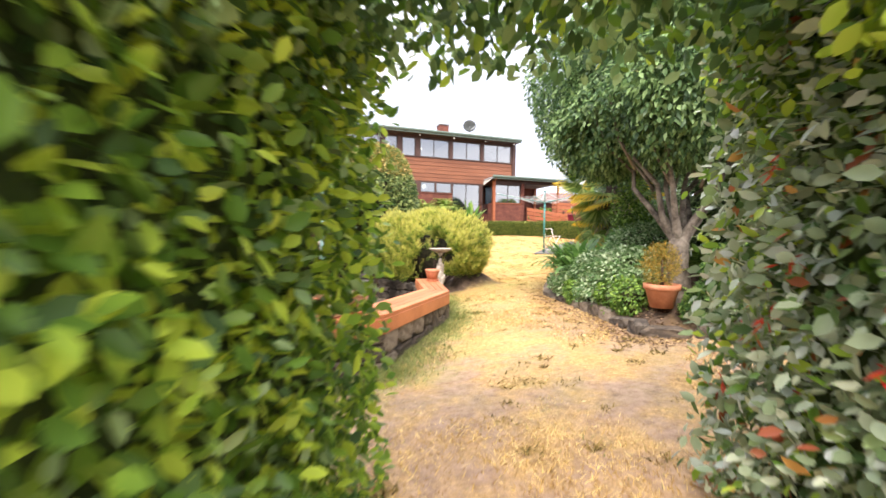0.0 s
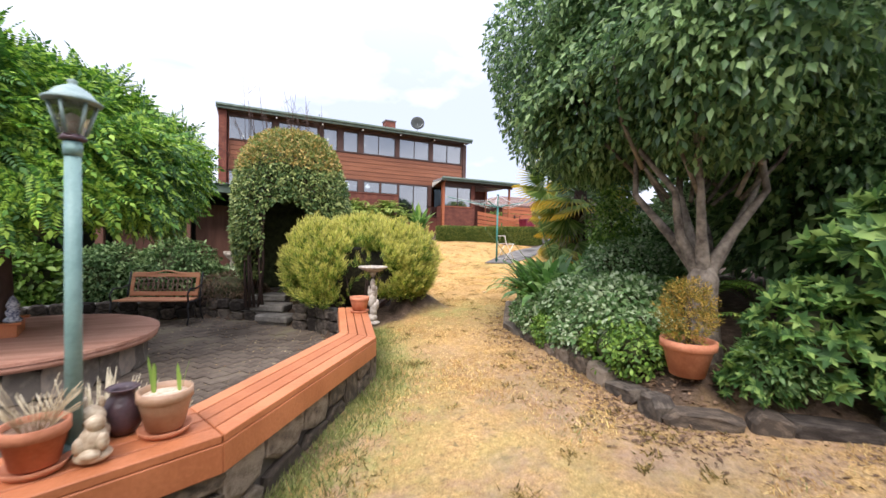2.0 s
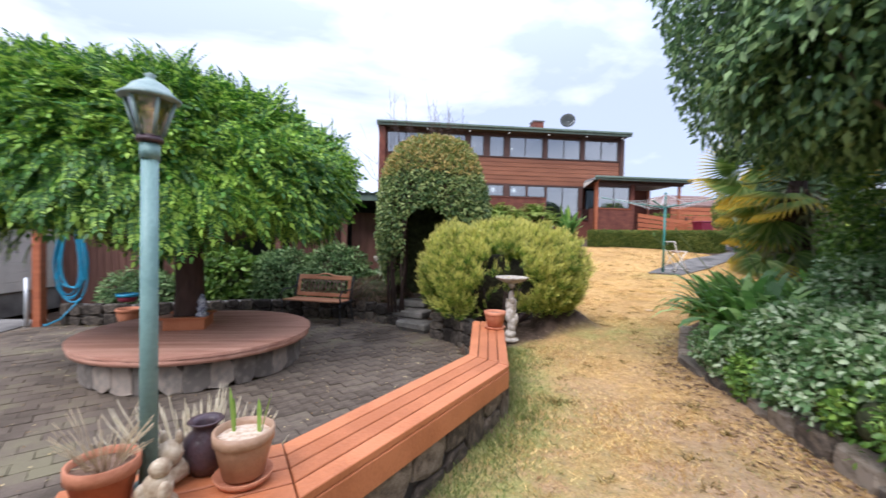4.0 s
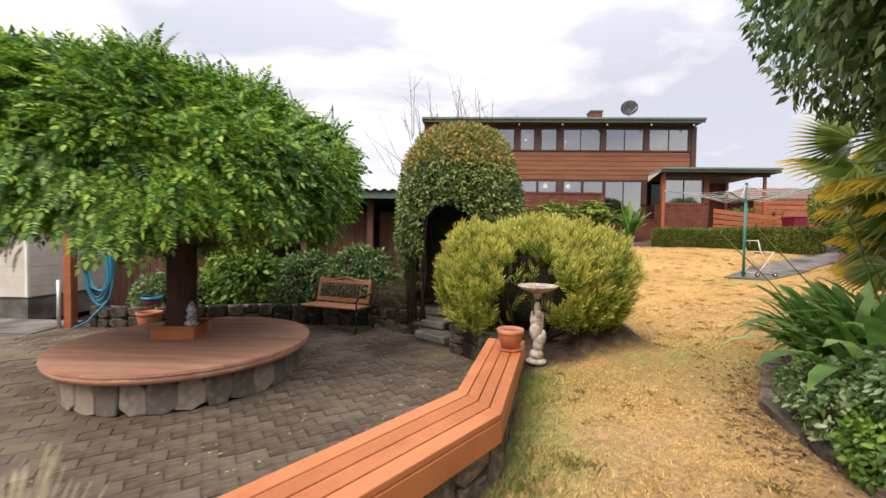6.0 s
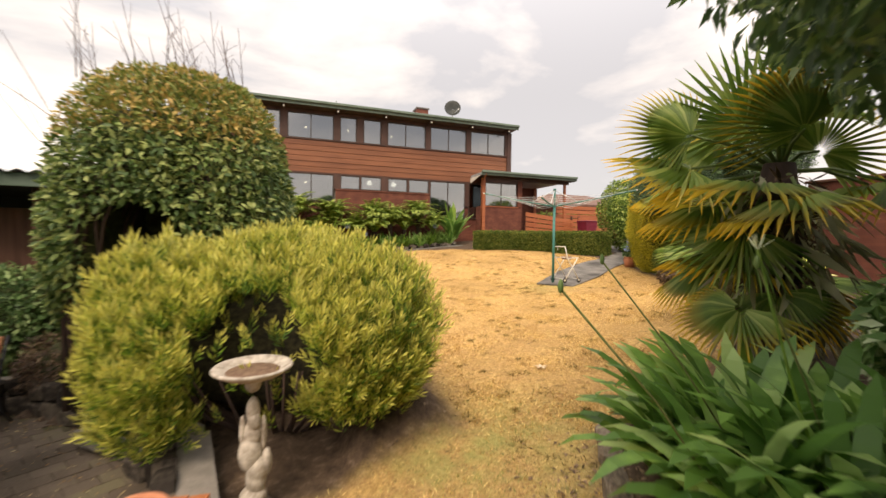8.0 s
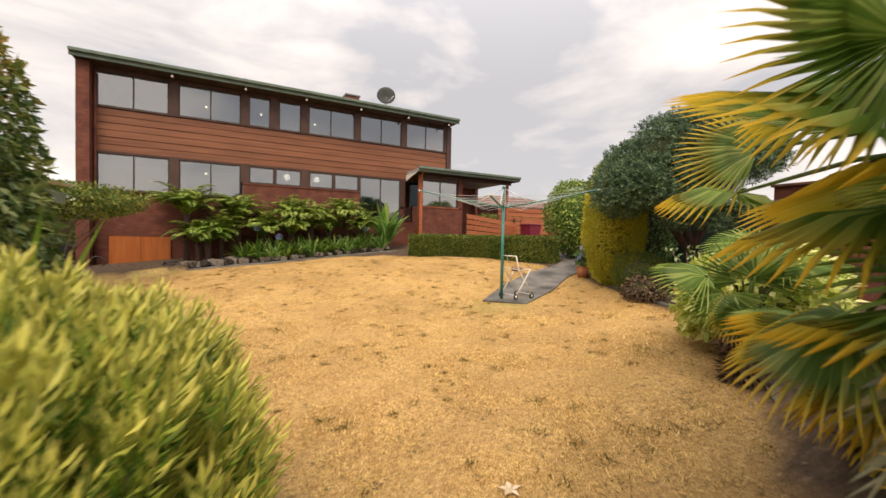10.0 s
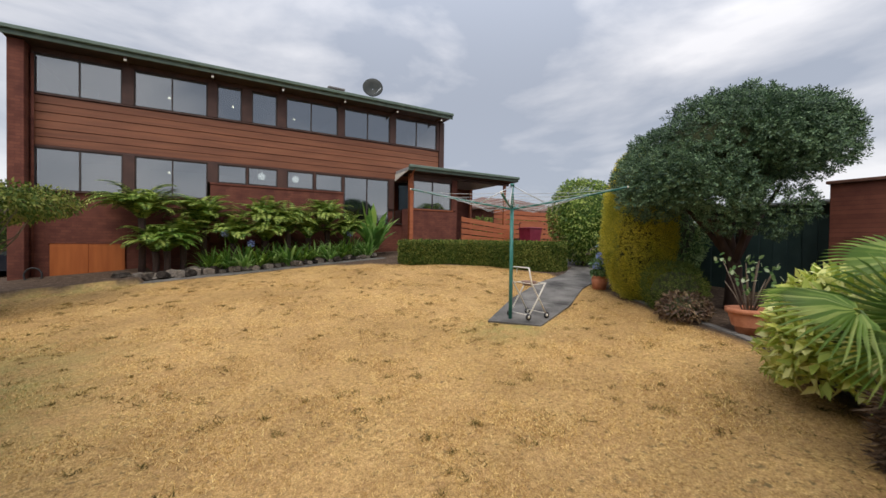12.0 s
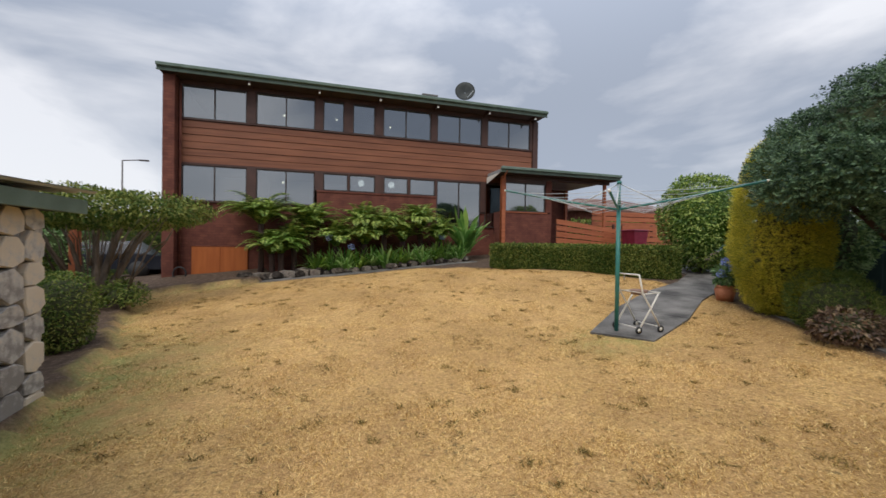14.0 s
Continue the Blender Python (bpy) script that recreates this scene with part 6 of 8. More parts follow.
for i in range(8):
    x0, x1 = 0.9 + i * 1.25, 0.9 + (i + 1) * 1.25 - 0.012
    f0, f1 = 19.2, 19.62
    q = [(x0, f0), (x1, f0), (x1, f1), (x0, f1)]
    top = [(x, y, float(land(x, y)) + 0.008) for x, y in q]
    v = top + [(x, y, z - 0.12) for x, y, z in top]
    nmesh("panel", v, [(0, 1, 2, 3), (7, 6, 5, 4), (0, 4, 5, 1), (1, 5, 6, 2), (2, 6, 7, 3), (3, 7, 4, 0)], M_CONCRETE, path)

# ---- rotary clothes hoist ----
hx, hy = 10.31, 11.35
hz = float(land(hx, hy)) + 0.03
hoist = thing("clothes_hoist", "green rotary clothes hoist with four long arms and wire lines", "clothes hoist", at=(hx, hy, hz))
top, hub = 3.54 - hz, 3.08 - hz
tube("mast", [(0, 0, 0), (0, 0, hub)], 0.036, M_HOIST, hoist, 12)
tube("inner_mast", [(0, 0, hub), (0, 0, top)], 0.026, M_HOIST, hoist, 10)
tube("cap", [(0, 0, top - 0.02), (0, 0, top + 0.03)], 0.04, M_HOIST, hoist, 10)
tube("winder", [(0.04, 0, 1.0), (0.12, -0.03, 1.0), (0.12, -0.03, 0.9)], 0.01, M_GALV, hoist, 6)
tips_up = (0.42, 0.06, 0.38, 0.28)
angles = [radians(a) for a in (136, 226, 316, 46)]
AL = 2.05
ends = []
for a, tipz in zip(angles, tips_up):
    e = Vector((AL * math.cos(a), AL * math.sin(a), hub + tipz))
    ends.append(e)
    tube("arm", [(0.03 * math.cos(a), 0.03 * math.sin(a), hub), e * 0.5 + Vector((0, 0, hub * 0.5 - 0.02)), e], 0.019, M_HOIST, hoist, 7)
    s = Vector((e.x * 0.3, e.y * 0.3, hub + tipz * 0.3))
    tube("stay", [(0, 0, top - 0.01), s], 0.011, M_GALV, hoist, 6)
    tube("tip_cap", [e, e + Vector((0.03 * math.cos(a), 0.03 * math.sin(a), 0.004))], 0.02, M_WHITE, hoist, 7)
lines = []
for ring_k in range(6):
    s = 1.0 - ring_k * 0.12
    for k in range(4):
        a, b = ends[k], ends[(k + 1) % 4]
        a, b = Vector((a.x * s, a.y * s, hub + (a.z - hub) * s)), Vector((b.x * s, b.y * s, hub + (b.z - hub) * s))
        mid = (a + b) / 2 - Vector((0, 0, 0.05 + 0.025 * ring_k))
        pts = [a, a * 0.56 + b * 0.0 + mid * 0.44 + Vector((0, 0, -0.015)), mid, b * 0.56 + mid * 0.44 + Vector((0, 0, -0.015)), b]
        tube("line", pts, 0.0036, M_GALV, hoist, 4)

# ---- laundry trolley ----
cx, cy = 10.62, 11.18
cart = thing("laundry_trolley", "folding cream-painted laundry trolley with small black wheels", "trolley", at=(cx, cy, float(land(cx, cy)) + 0.035))
cart.rotation_euler = (0, 0, radians(2))
for s in (-1, 1):
    y = 0.26 * s
    tube("frame_leg", [(-0.25, y, 0.07), (0.0, y, 0.42), (0.17, y, 0.68)], 0.014, M_WHITE, cart, 6)
    tube("frame_leg", [(0.22, y, 0.07), (0.0, y * 0.98, 0.42), (-0.18, y, 0.68), (-0.26, y, 0.98)], 0.014, M_WHITE, cart, 6)
    tube("side_rail", [(-0.2, y, 0.66), (0.2, y, 0.68)], 0.009, M_WHITE, cart, 6)
    for x in (-0.25, 0.22):
        tube("wheel", [(x, y - 0.012, 0.065), (x, y + 0.012, 0.065)], 0.062, M_BLACK, cart, 14)
        tube("hub_cap", [(x, y - 0.014, 0.065), (x, y + 0.014, 0.065)], 0.03, M_WHITE, cart, 10)
tube("handle", [(-0.26, -0.26, 0.98), (-0.27, 0.26, 0.98)], 0.014, M_WHITE, cart, 6)
for x, z in ((0.2, 0.68), (-0.25, 0.1), (0.22, 0.1), (-0.18, 0.68)):
    tube("cross_bar", [(x, -0.26, z), (x, 0.26, z)], 0.008, M_WHITE, cart, 6)
tray = thing("peg_basket", "brown wicker peg basket lying in the laundry trolley", "basket", at=(cx, cy, float(land(cx, cy)) + 0.66))
lathe("body", [(0.0, 0.0), (0.12, 0.0), (0.15, 0.08), (0.14, 0.08), (0.11, 0.015), (0.0, 0.015)], M_LATTICE, tray, seg=16)

# ---- shrub helpers ----
def place(x, y, dz=-0.04):
    return (x, y, float(bedded(x, y)) + dz)


def shrub(name, label, x, y, radii, n, size, leaf, template=LEAF, seed=0, z=None, core=0.7, category="shrub", amp=0.14, low=-0.6, group="", coremat=None, **kw):
    at = place(x, y)
    s = thing(name, label, category, group, at=at)
    zc = (z if z is not None else radii[2] * 0.85)
    g = crown_geo((0, 0, zc), radii, n, size, template, amp=amp, seed=seed, low=low, **kw)
    v, f = joined(g)
    nmesh("foliage", v, f, leaf, s)
    # Added core whose dark colour stands in for shade behind the leaves.
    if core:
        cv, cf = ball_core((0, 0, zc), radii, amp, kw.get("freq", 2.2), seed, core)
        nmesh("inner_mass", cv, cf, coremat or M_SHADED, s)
    tube("stem", [(0, 0, -0.05), (0.02, 0, zc * 0.5), (0, 0.02, zc)], [0.05, 0.035, 0.02], M_DARKBARK, s, 6)
    return s


# right bed, from the house end to the entrance
ag = thing("agapanthus", "dense clump of broad dark green strap leaves", "plant", at=place(5.74, 2.74))
ra = np.random.default_rng(81)
for k, (dx, dy) in enumerate(((0, 0), (-0.38, -0.12), (-0.15, 0.4), (0.3, 0.3), (0.3, -0.3), (0.05, 0.55), (0.6, 0.1), (0.35, 0.6))):
    strap_leaves("leaf_clump", 72, ra, 0.86, 0.056, L_STRAP, ag, (dx, dy, 0.0), 0.66, 0.75, 0.24, seg=7)
for k, (dx, dy, h, lx, ly) in enumerate(((-0.45, 0.15, 1.12, -0.75, 0.25), (-0.1, 0.3, 1.2, -0.55, 0.5), (0.1, 0.1, 1.22, -0.5, 0.1))):
    s = Vector((dx, dy, 0.1))
    e = Vector((dx + lx, dy + ly, h))
    tube("flower_stalk", [s, s.lerp(e, 0.5) + Vector((0, 0, 0.06)), e], 0.005, mat("flower_stalk", (0.09, 0.12, 0.03), (0.15, 0.17, 0.06), scale=20), ag, 6)
    lathe("bud", [(0.0, -0.02), (0.009, -0.01), (0.012, 0.01), (0.008, 0.03), (0.0, 0.04)], L_SHADE, ag, tuple(e), 8)
petals = np.random.default_rng(83)
nmesh("opening_petals", *scatter(NARROW, np.tile([-0.4, 0.2, 1.28], (9, 1)), frames_of(petals.normal(size=(9, 3)) * 0.5 + np.array([0, 0, 1.0]), petals.normal(size=(9, 3))), np.full(9, 0.07)), mat("pale_green_petal", (0.55, 0.68, 0.4), (0.8, 0.85, 0.65), scale=20, bump=0), ag)
tube("flower_stalk", [(0.0, 0.1, 0.1), (-0.25, 0.15, 0.75), (-0.4, 0.2, 1.28)], [0.006, 0.006, 0.006], L_BRIGHT, ag, 6)
shrub("ground_cover", "mounded ground cover of small grey-green leaves", 5.2, 1.95, (0.5, 0.55, 0.33), 5500, 0.06, L_COVER, ROUND, 21, freq=4, shell=0.6)
shrub("ground_cover", "mounded ground cover of small grey-green leaves", 5.0, 1.2, (0.52, 0.5, 0.38), 5000, 0.06, L_COVER, ROUND, 22, freq=4, shell=0.6)
shrub("ground_cover", "low spreading bright-leaved ground cover", 6.2, 2.1, (0.7, 0.6, 0.55), 6500, 0.055, L_COVER, ROUND, 26, freq=4, shell=0.6)
shrub("leafy_shrub", "low leafy shrub with long pointed leaves", 7.3, 2.7, (0.85, 0.7, 0.7), 4500, 0.12, L_COVER, LEAF, 23, freq=3)
shrub("twiggy_shrub", "upright twiggy shrub with small light green leaves", 6.15, 2.35, (0.38, 0.36, 0.6), 2000, 0.07, L_BRIGHT, LEAF, 36, z=1.2, freq=4, shell=0.35, core=0.0, gap=-0.2, low=-1)
shrub("leafy_shrub", "fine-leaved green shrub in the raised bed", 8.9, 2.6, (1.0, 0.9, 1.2), 8000, 0.10, L_SHADE, LEAF, 24, freq=3)
ka = np.arange(8) * 0.785
ROSETTE = joined(scatter(LEAF, np.zeros((8, 3)), frames_of(np.stack([np.cos(ka), np.sin(ka), np.full(8, 0.35)], 1), np.tile([0, 0, 1.0], (8, 1))), np.where(np.arange(8) % 2, 1.0, 0.8)))
shrub("rhododendron", "broad shrub with rosettes of long oval green leaves", 5.75, -0.85, (0.85, 0.8, 0.78), 760, 0.135, L_RHODO, ROSETTE, 25, freq=3, droop=0.0, shell=0.75)
shrub("rhododendron", "tall shrub with rosettes of glossy green leaves", 6.9, -1.2, (1.1, 1.0, 1.05), 1100, 0.155, L_RHODO, ROSETTE, 27, freq=3, droop=0.0, shell=0.75)
shrub("leafy_shrub", "tall dark shrub under the tree", 7.4, 0.3, (1.2, 1.3, 1.5), 7000, 0.17, L_SHADE, LEAF, 28, freq=3)
shrub("leafy_shrub", "low shrub with light green leaf rosettes", 5.1, -0.35, (0.45, 0.4, 0.42), 330, 0.085, L_RHODO, ROSETTE, 29, freq=4, core=0.5, droop=0.0)
shrub("leafy_shrub", "low leafy plants beside the terracotta pot", 4.75, -0.18, (0.26, 0.22, 0.22), 160, 0.075, L_RHODO, ROSETTE, 38, freq=4, core=0.4, droop=0.0)
shrub("leafy_shrub", "low leafy plants beside the terracotta pot", 5.35, -0.85, (0.35, 0.25, 0.3), 240, 0.085, L_RHODO, ROSETTE, 39, freq=4, core=0.4, droop=0.0)
shrub("leafy_shrub", "tall dark shrub under the tree", 8.9, 1.0, (1.3, 1.2, 1.8), 8000, 0.15, L_SHADE, LEAF, 30, freq=3)
FROND = pinnate(13, 0.22, 0.45)


def fern(name, label, x, y, n, length, leaf, trunk=0.0, seed=0, group="", tilt=0.5, lean_=(0, 0), at=None):
    r = np.random.default_rng(seed)
    s = thing(name, label, "fern", group, at=at or place(x, y))
    if trunk > 0.05:
        tube("trunk", [(0, 0, -0.1), (0.02, 0, trunk * 0.5), (0, 0, trunk)], [0.10, 0.09, 0.1], M_DARKBARK, s, 9)
    a = r.uniform(0, 6.283, n)
    el = r.uniform(0.1, 1.0, n) * tilt + 0.25
    along = np.stack([np.cos(a) * np.cos(el), np.sin(a) * np.cos(el), np.sin(el)], 1)
    pos = np.tile([0, 0, trunk], (n, 1)) + along * 0.04
    # fronds bend over in three lengths
    v, f = [], []
    rows = 24
    allv, allf = [], []
    for i in range(n):
        L = length * r.uniform(0.75, 1.15)
        p = np.array([0, 0, trunk], float)
        hd = np.array([math.cos(a[i]), math.sin(a[i]), 0])
        side = np.array([-hd[1], hd[0], 0])
        th = el[i] + 0.5
        for j in range(rows):
            t_ = j / rows
            step = L / rows
            d = hd * math.cos(th) + np.array([0, 0, math.sin(th)])
            wd = 0.2 * L * math.sin(math.pi * (0.12 + 0.86 * t_)) ** 0.8
            up = np.cross(d, side)
            for sg in (-1, 1):
                b0 = len(allv)
                tip = p + side * sg * wd + d * step * 1.1 - np.array([0, 0, 0.12 * wd])
                allv += [tuple(p), tuple(p + side * sg * wd * 0.5 - d * step * 0.05), tuple(tip), tuple(p + side * sg * wd * 0.5 + d * step * 0.9)]
                allf += [(b0, b0 + 2, b0 + 1), (b0, b0 + 3, b0 + 2)] if sg > 0 else [(b0, b0 + 1, b0 + 2), (b0, b0 + 2, b0 + 3)]
            p = p + d * step
            th -= (1.75 + 0.5 * r.random()) / rows * (0.5 + t_)
    nmesh("frond_crown", allv, np.array(allf), leaf, s)
    return s


shrub("ground_cover", "low trailing ground cover along the stone edging", 4.78, 0.75, (0.3, 0.42, 0.24), 2200, 0.055, L_COVER, ROUND, 31, freq=4, shell=0.5)
shrub("ground_cover", "low trailing ground cover along the stone edging", 4.82, 1.5, (0.24, 0.4, 0.2), 1500, 0.055, L_COVER, ROUND, 34, freq=4, shell=0.5)
shrub("ground_cover", "low trailing ground cover along the stone edging", 4.93, 2.0, (0.22, 0.35, 0.18), 1200, 0.055, L_BRIGHT, ROUND, 35, freq=4, shell=0.5)
shrub("ground_cover", "low trailing ground cover along the stone edging", 5.05, 2.35, (0.3, 0.42, 0.24), 2400, 0.06, L_COVER, ROUND, 32, freq=4, shell=0.5)
shrub("ground_cover", "low trailing ground cover along the stone edging", 4.95, -0.25, (0.34, 0.3, 0.25), 1800, 0.06, L_SHADE, LEAF, 33, freq=4, shell=0.5)
for k, (x, y) in enumerate(((4.58, 0.95), (4.66, 1.3), (4.74, 1.65), (4.78, 2.0), (4.88, 2.35), (4.98, 2.7), (4.52, 0.62))):
    shrub("trailing_cover", "trailing small-leaved cover spilling over the stone edging", x, y, (0.24, 0.26, 0.27), 1100, 0.05, L_COVER if k % 3 else L_BRIGHT, ROUND, 360 + k, freq=5, shell=0.45, gap=-0.3, low=-0.9, core=0.5, group="trailing cover along the edging")
fern("garden_fern", "light green arching fern at the bed's edge", 5.05, 0.85, 16, 0.6, L_BRIGHT, 0.05, 1)
fern("garden_fern", "light green arching fern at the bed's edge", 4.74, 0.62, 16, 0.55, L_BRIGHT, 0.06, 2)
spk = thing("sword_leaf_plant", "dark clump of long arching sword leaves under the tree", "plant", at=place(6.35, 1.75))
strap_leaves("leaf_clump", 60, np.random.default_rng(371), 1.25, 0.022, L_SHADE, spk, (0, 0, 0.1), 0.7, 0.7, 0.15, seg=6)
fern("garden_fern", "green arching fern under the tree", 5.9, 1.0, 16, 0.8, L_BRIGHT, 0.25, 3)
fern("garden_fern", "green arching fern under the tree", 5.2, -0.1, 12, 0.6, L_FERN, 0.15, 4)
pot = flower_pot("shrub_pot", "large terracotta pot with a wide rolled rim", (4.52, 0.20, float(bedded(4.6, 0.2)) + 0.0), 0.195, 0.27, M_POT, saucer=None, rim=0.04, taper=0.62)
oc = thing("ochre_shrub", "twiggy ochre and green shrub growing in a terracotta pot", "shrub", at=(4.52, 0.20, float(bedded(4.6, 0.2)) + 0.2))
SMALL = sprig(7, 0.3, 0.05, 3)
g = crown_geo((0, 0, 0.28), (0.19, 0.19, 0.26), 560, 0.08, SMALL, amp=0.2, freq=8, seed=33, shell=0.3, droop=-0.6, gap=-1)
nmesh("foliage", *joined(g), L_OCHRE, oc)
tube("stem", [(0, 0, 0.02), (0, 0, 0.35)], [0.02, 0.01], M_DARKBARK, oc)

# ---- fan palms ----
def fan_leaf(n_seg=34, radius=1.0, open_=5.2, droop=0.35, split=0.55):
    """A pleated round fan, its segments free and drooping at the tips."""
    v, f, mi = [], [], []
    for k in range(n_seg):
        a = -open_ / 2 + open_ * (k + 0.5) / n_seg
        h = open_ / n_seg / 2
        R = radius * (0.78 + 0.22 * math.cos(a * 0.55))
        def P(r, ang, dz):
            return (math.sin(ang) * r, math.cos(ang) * r, dz)
        b = len(v)
        v += [P(0.03, a, 0), P(R * split, a - h, -0.03), P(R * split, a, 0.03), P(R * split, a + h, -0.03), P(R * 0.80, a - h * 0.3, -droop * 0.16), P(R * 0.80, a + h * 0.3, -droop * 0.16), P(R, a, -droop * 0.45)]
        f += [(b, b + 1, b + 2), (b, b + 2, b + 3), (b + 1, b + 4, b + 2), (b + 2, b + 5, b + 3), (b + 2, b + 4, b + 6), (b + 2, b + 6, b + 5)]
    return np.array(v), np.array(f)


def palmmat(name, yellow):
    """Palm leaf, green at its middle and turning yellow towards its tips."""
    m = leafmat(name, (0.13, 0.24, 0.04), (0.25, 0.38, 0.08), (0.42, 0.52, 0.15), rough=0.42, spread=0.6, through_leaf=0.45)
    t = m.node_tree
    b = t.nodes["Principled BSDF"]
    a = t.nodes.new("ShaderNodeAttribute")
    a.attribute_name = "rim"
    mr = t.nodes.new("ShaderNodeMapRange")
    mr.inputs["From Min"].default_value, mr.inputs["From Max"].default_value = 1 - yellow, 0.95
    t.links.new(a.outputs["Fac"], mr.inputs["Value"])
    mix = t.nodes.new("ShaderNodeMixRGB")
    mix.inputs["Color2"].default_value = (0.88, 0.57, 0.06, 1)
    t.links.new(mr.outputs[0], mix.inputs["Fac"])
    src = b.inputs["Base Color"].links[0].from_socket
    t.links.new(src, mix.inputs["Color1"])
    for n in t.nodes:
        if n.type in ("BSDF_PRINCIPLED", "BSDF_TRANSLUCENT"):
            t.links.new(mix.outputs[0], n.inputs[0])
    return m


M_PALM0, M_PALM1, M_PALM2 = palmmat("palm_green", 0.05), palmmat("palm_half_yellow", 0.42), palmmat("palm_yellow", 0.55)


def palm(name, label, x, y, trunk, leaves, at=None):
    """leaves: (azimuth, elevation, stalk, radius, material)."""
    p = thing(name, label, "palm", at=at or place(x, y))
    rz = np.random.default_rng(int(x * 10))
    if trunk > 0.3:
        pts = [(0, 0, -0.1), (0.03, 0, trunk * 0.4), (0, 0.02, trunk * 0.8), (0, 0, trunk + 0.1)]
        tube("trunk", pts, [0.13, 0.15, 0.17, 0.1], M_DARKBARK, p, 14)
        n = 900
        a, z = rz.uniform(0, 6.283, n), rz.uniform(0, trunk, n)
        rr = 0.13 + 0.04 * z / trunk
        pos = np.stack([rr * np.cos(a), rr * np.sin(a), z], 1)
        d = np.stack([np.cos(a) * 0.6, np.sin(a) * 0.6, rz.uniform(-1, 0.3, n)], 1)
        nmesh("trunk_fibre", *scatter(NARROW, pos, frames_of(d + rz.normal(size=d.shape) * 0.3, np.stack([np.cos(a), np.sin(a), 0 * a], 1)), 0.16 * rz.uniform(0.6, 1.3, n)), mat("palm_fibre", (0.07, 0.045, 0.03), (0.2, 0.13, 0.08), scale=20, rough=1, island=0.4), p, kind="stuff")
    for az_, el_, st, rad, m in leaves:
        a, e = radians(az_), radians(el_)
        d = Vector((math.cos(a) * math.cos(e), math.sin(a) * math.cos(e), math.sin(e)))
        base = Vector((0, 0, trunk))
        tip = base + d * st + Vector((0, 0, -0.12 * st))
        leaf = thing("frond", parent=p)
        tube("stalk", [base, base + d * st * 0.5 + Vector((0, 0, 0.02)), tip], [0.02, 0.014, 0.01], L_PALM, leaf, 6)
        v, f = fan_leaf(30, rad, 4.4 + rz.uniform(-0.5, 0.6), rz.uniform(0.1, 0.6), rz.uniform(0.38, 0.5))
        d2 = (d + Vector((0, 0, -0.35))).normalized()
        x_ = d2.cross(Vector((rz.uniform(-0.9, 0.9), rz.uniform(-0.9, 0.9), 1))).normalized()
        z_ = x_.cross(d2)
        fold = 0.35
        local = v.copy()
        local[:, 2] += -fold * np.abs(local[:, 0]) * 0.5
        world_v = local[:, :1] * np.array(x_) + local[:, 1:2] * np.array(d2) + local[:, 2:] * np.array(z_) + np.array(tip)
        ob = nmesh("fan", world_v, f, m, leaf)
        at_ = ob.data.attributes.new("rim", "FLOAT", "POINT")
        at_.data.foreach_set("value", (np.linalg.norm(v, axis=1) / rad).astype(np.float32))
    return p



def set_fan(p, hub, at, tip, m, seed, wide=4.4, face=(0, 0, 1)):
    """One fan on its stalk: at is where the fan springs, tip the end of its middle segment."""
    r = np.random.default_rng(seed)
    base, at, tip = Vector(hub), Vector(at), Vector(tip)
    leaf = thing("frond", parent=p)
    tube("stalk", [base, base.lerp(at, 0.5) + Vector((0, 0, 0.06)), at], [0.02, 0.014, 0.01], L_PALM, leaf, 6)
    d = tip - at
    rad = d.length
    d.normalize()
    v, f = fan_leaf(30, rad, wide, r.uniform(0.1, 0.4), r.uniform(0.32, 0.42))
    x_ = d.cross(Vector(face)).normalized()
    z_ = x_.cross(d)
    local = v.copy()
    local[:, 2] -= 0.16 * np.abs(local[:, 0])
    world_v = local[:, :1] * np.array(x_) + local[:, 1:2] * np.array(d) + local[:, 2:] * np.array(z_) + np.array(at)
    ob = nmesh("fan", world_v, f, m, leaf)
    ob.data.attributes.new("rim", "FLOAT", "POINT").data.foreach_set("value", (np.linalg.norm(v, axis=1) / rad).astype(np.float32))


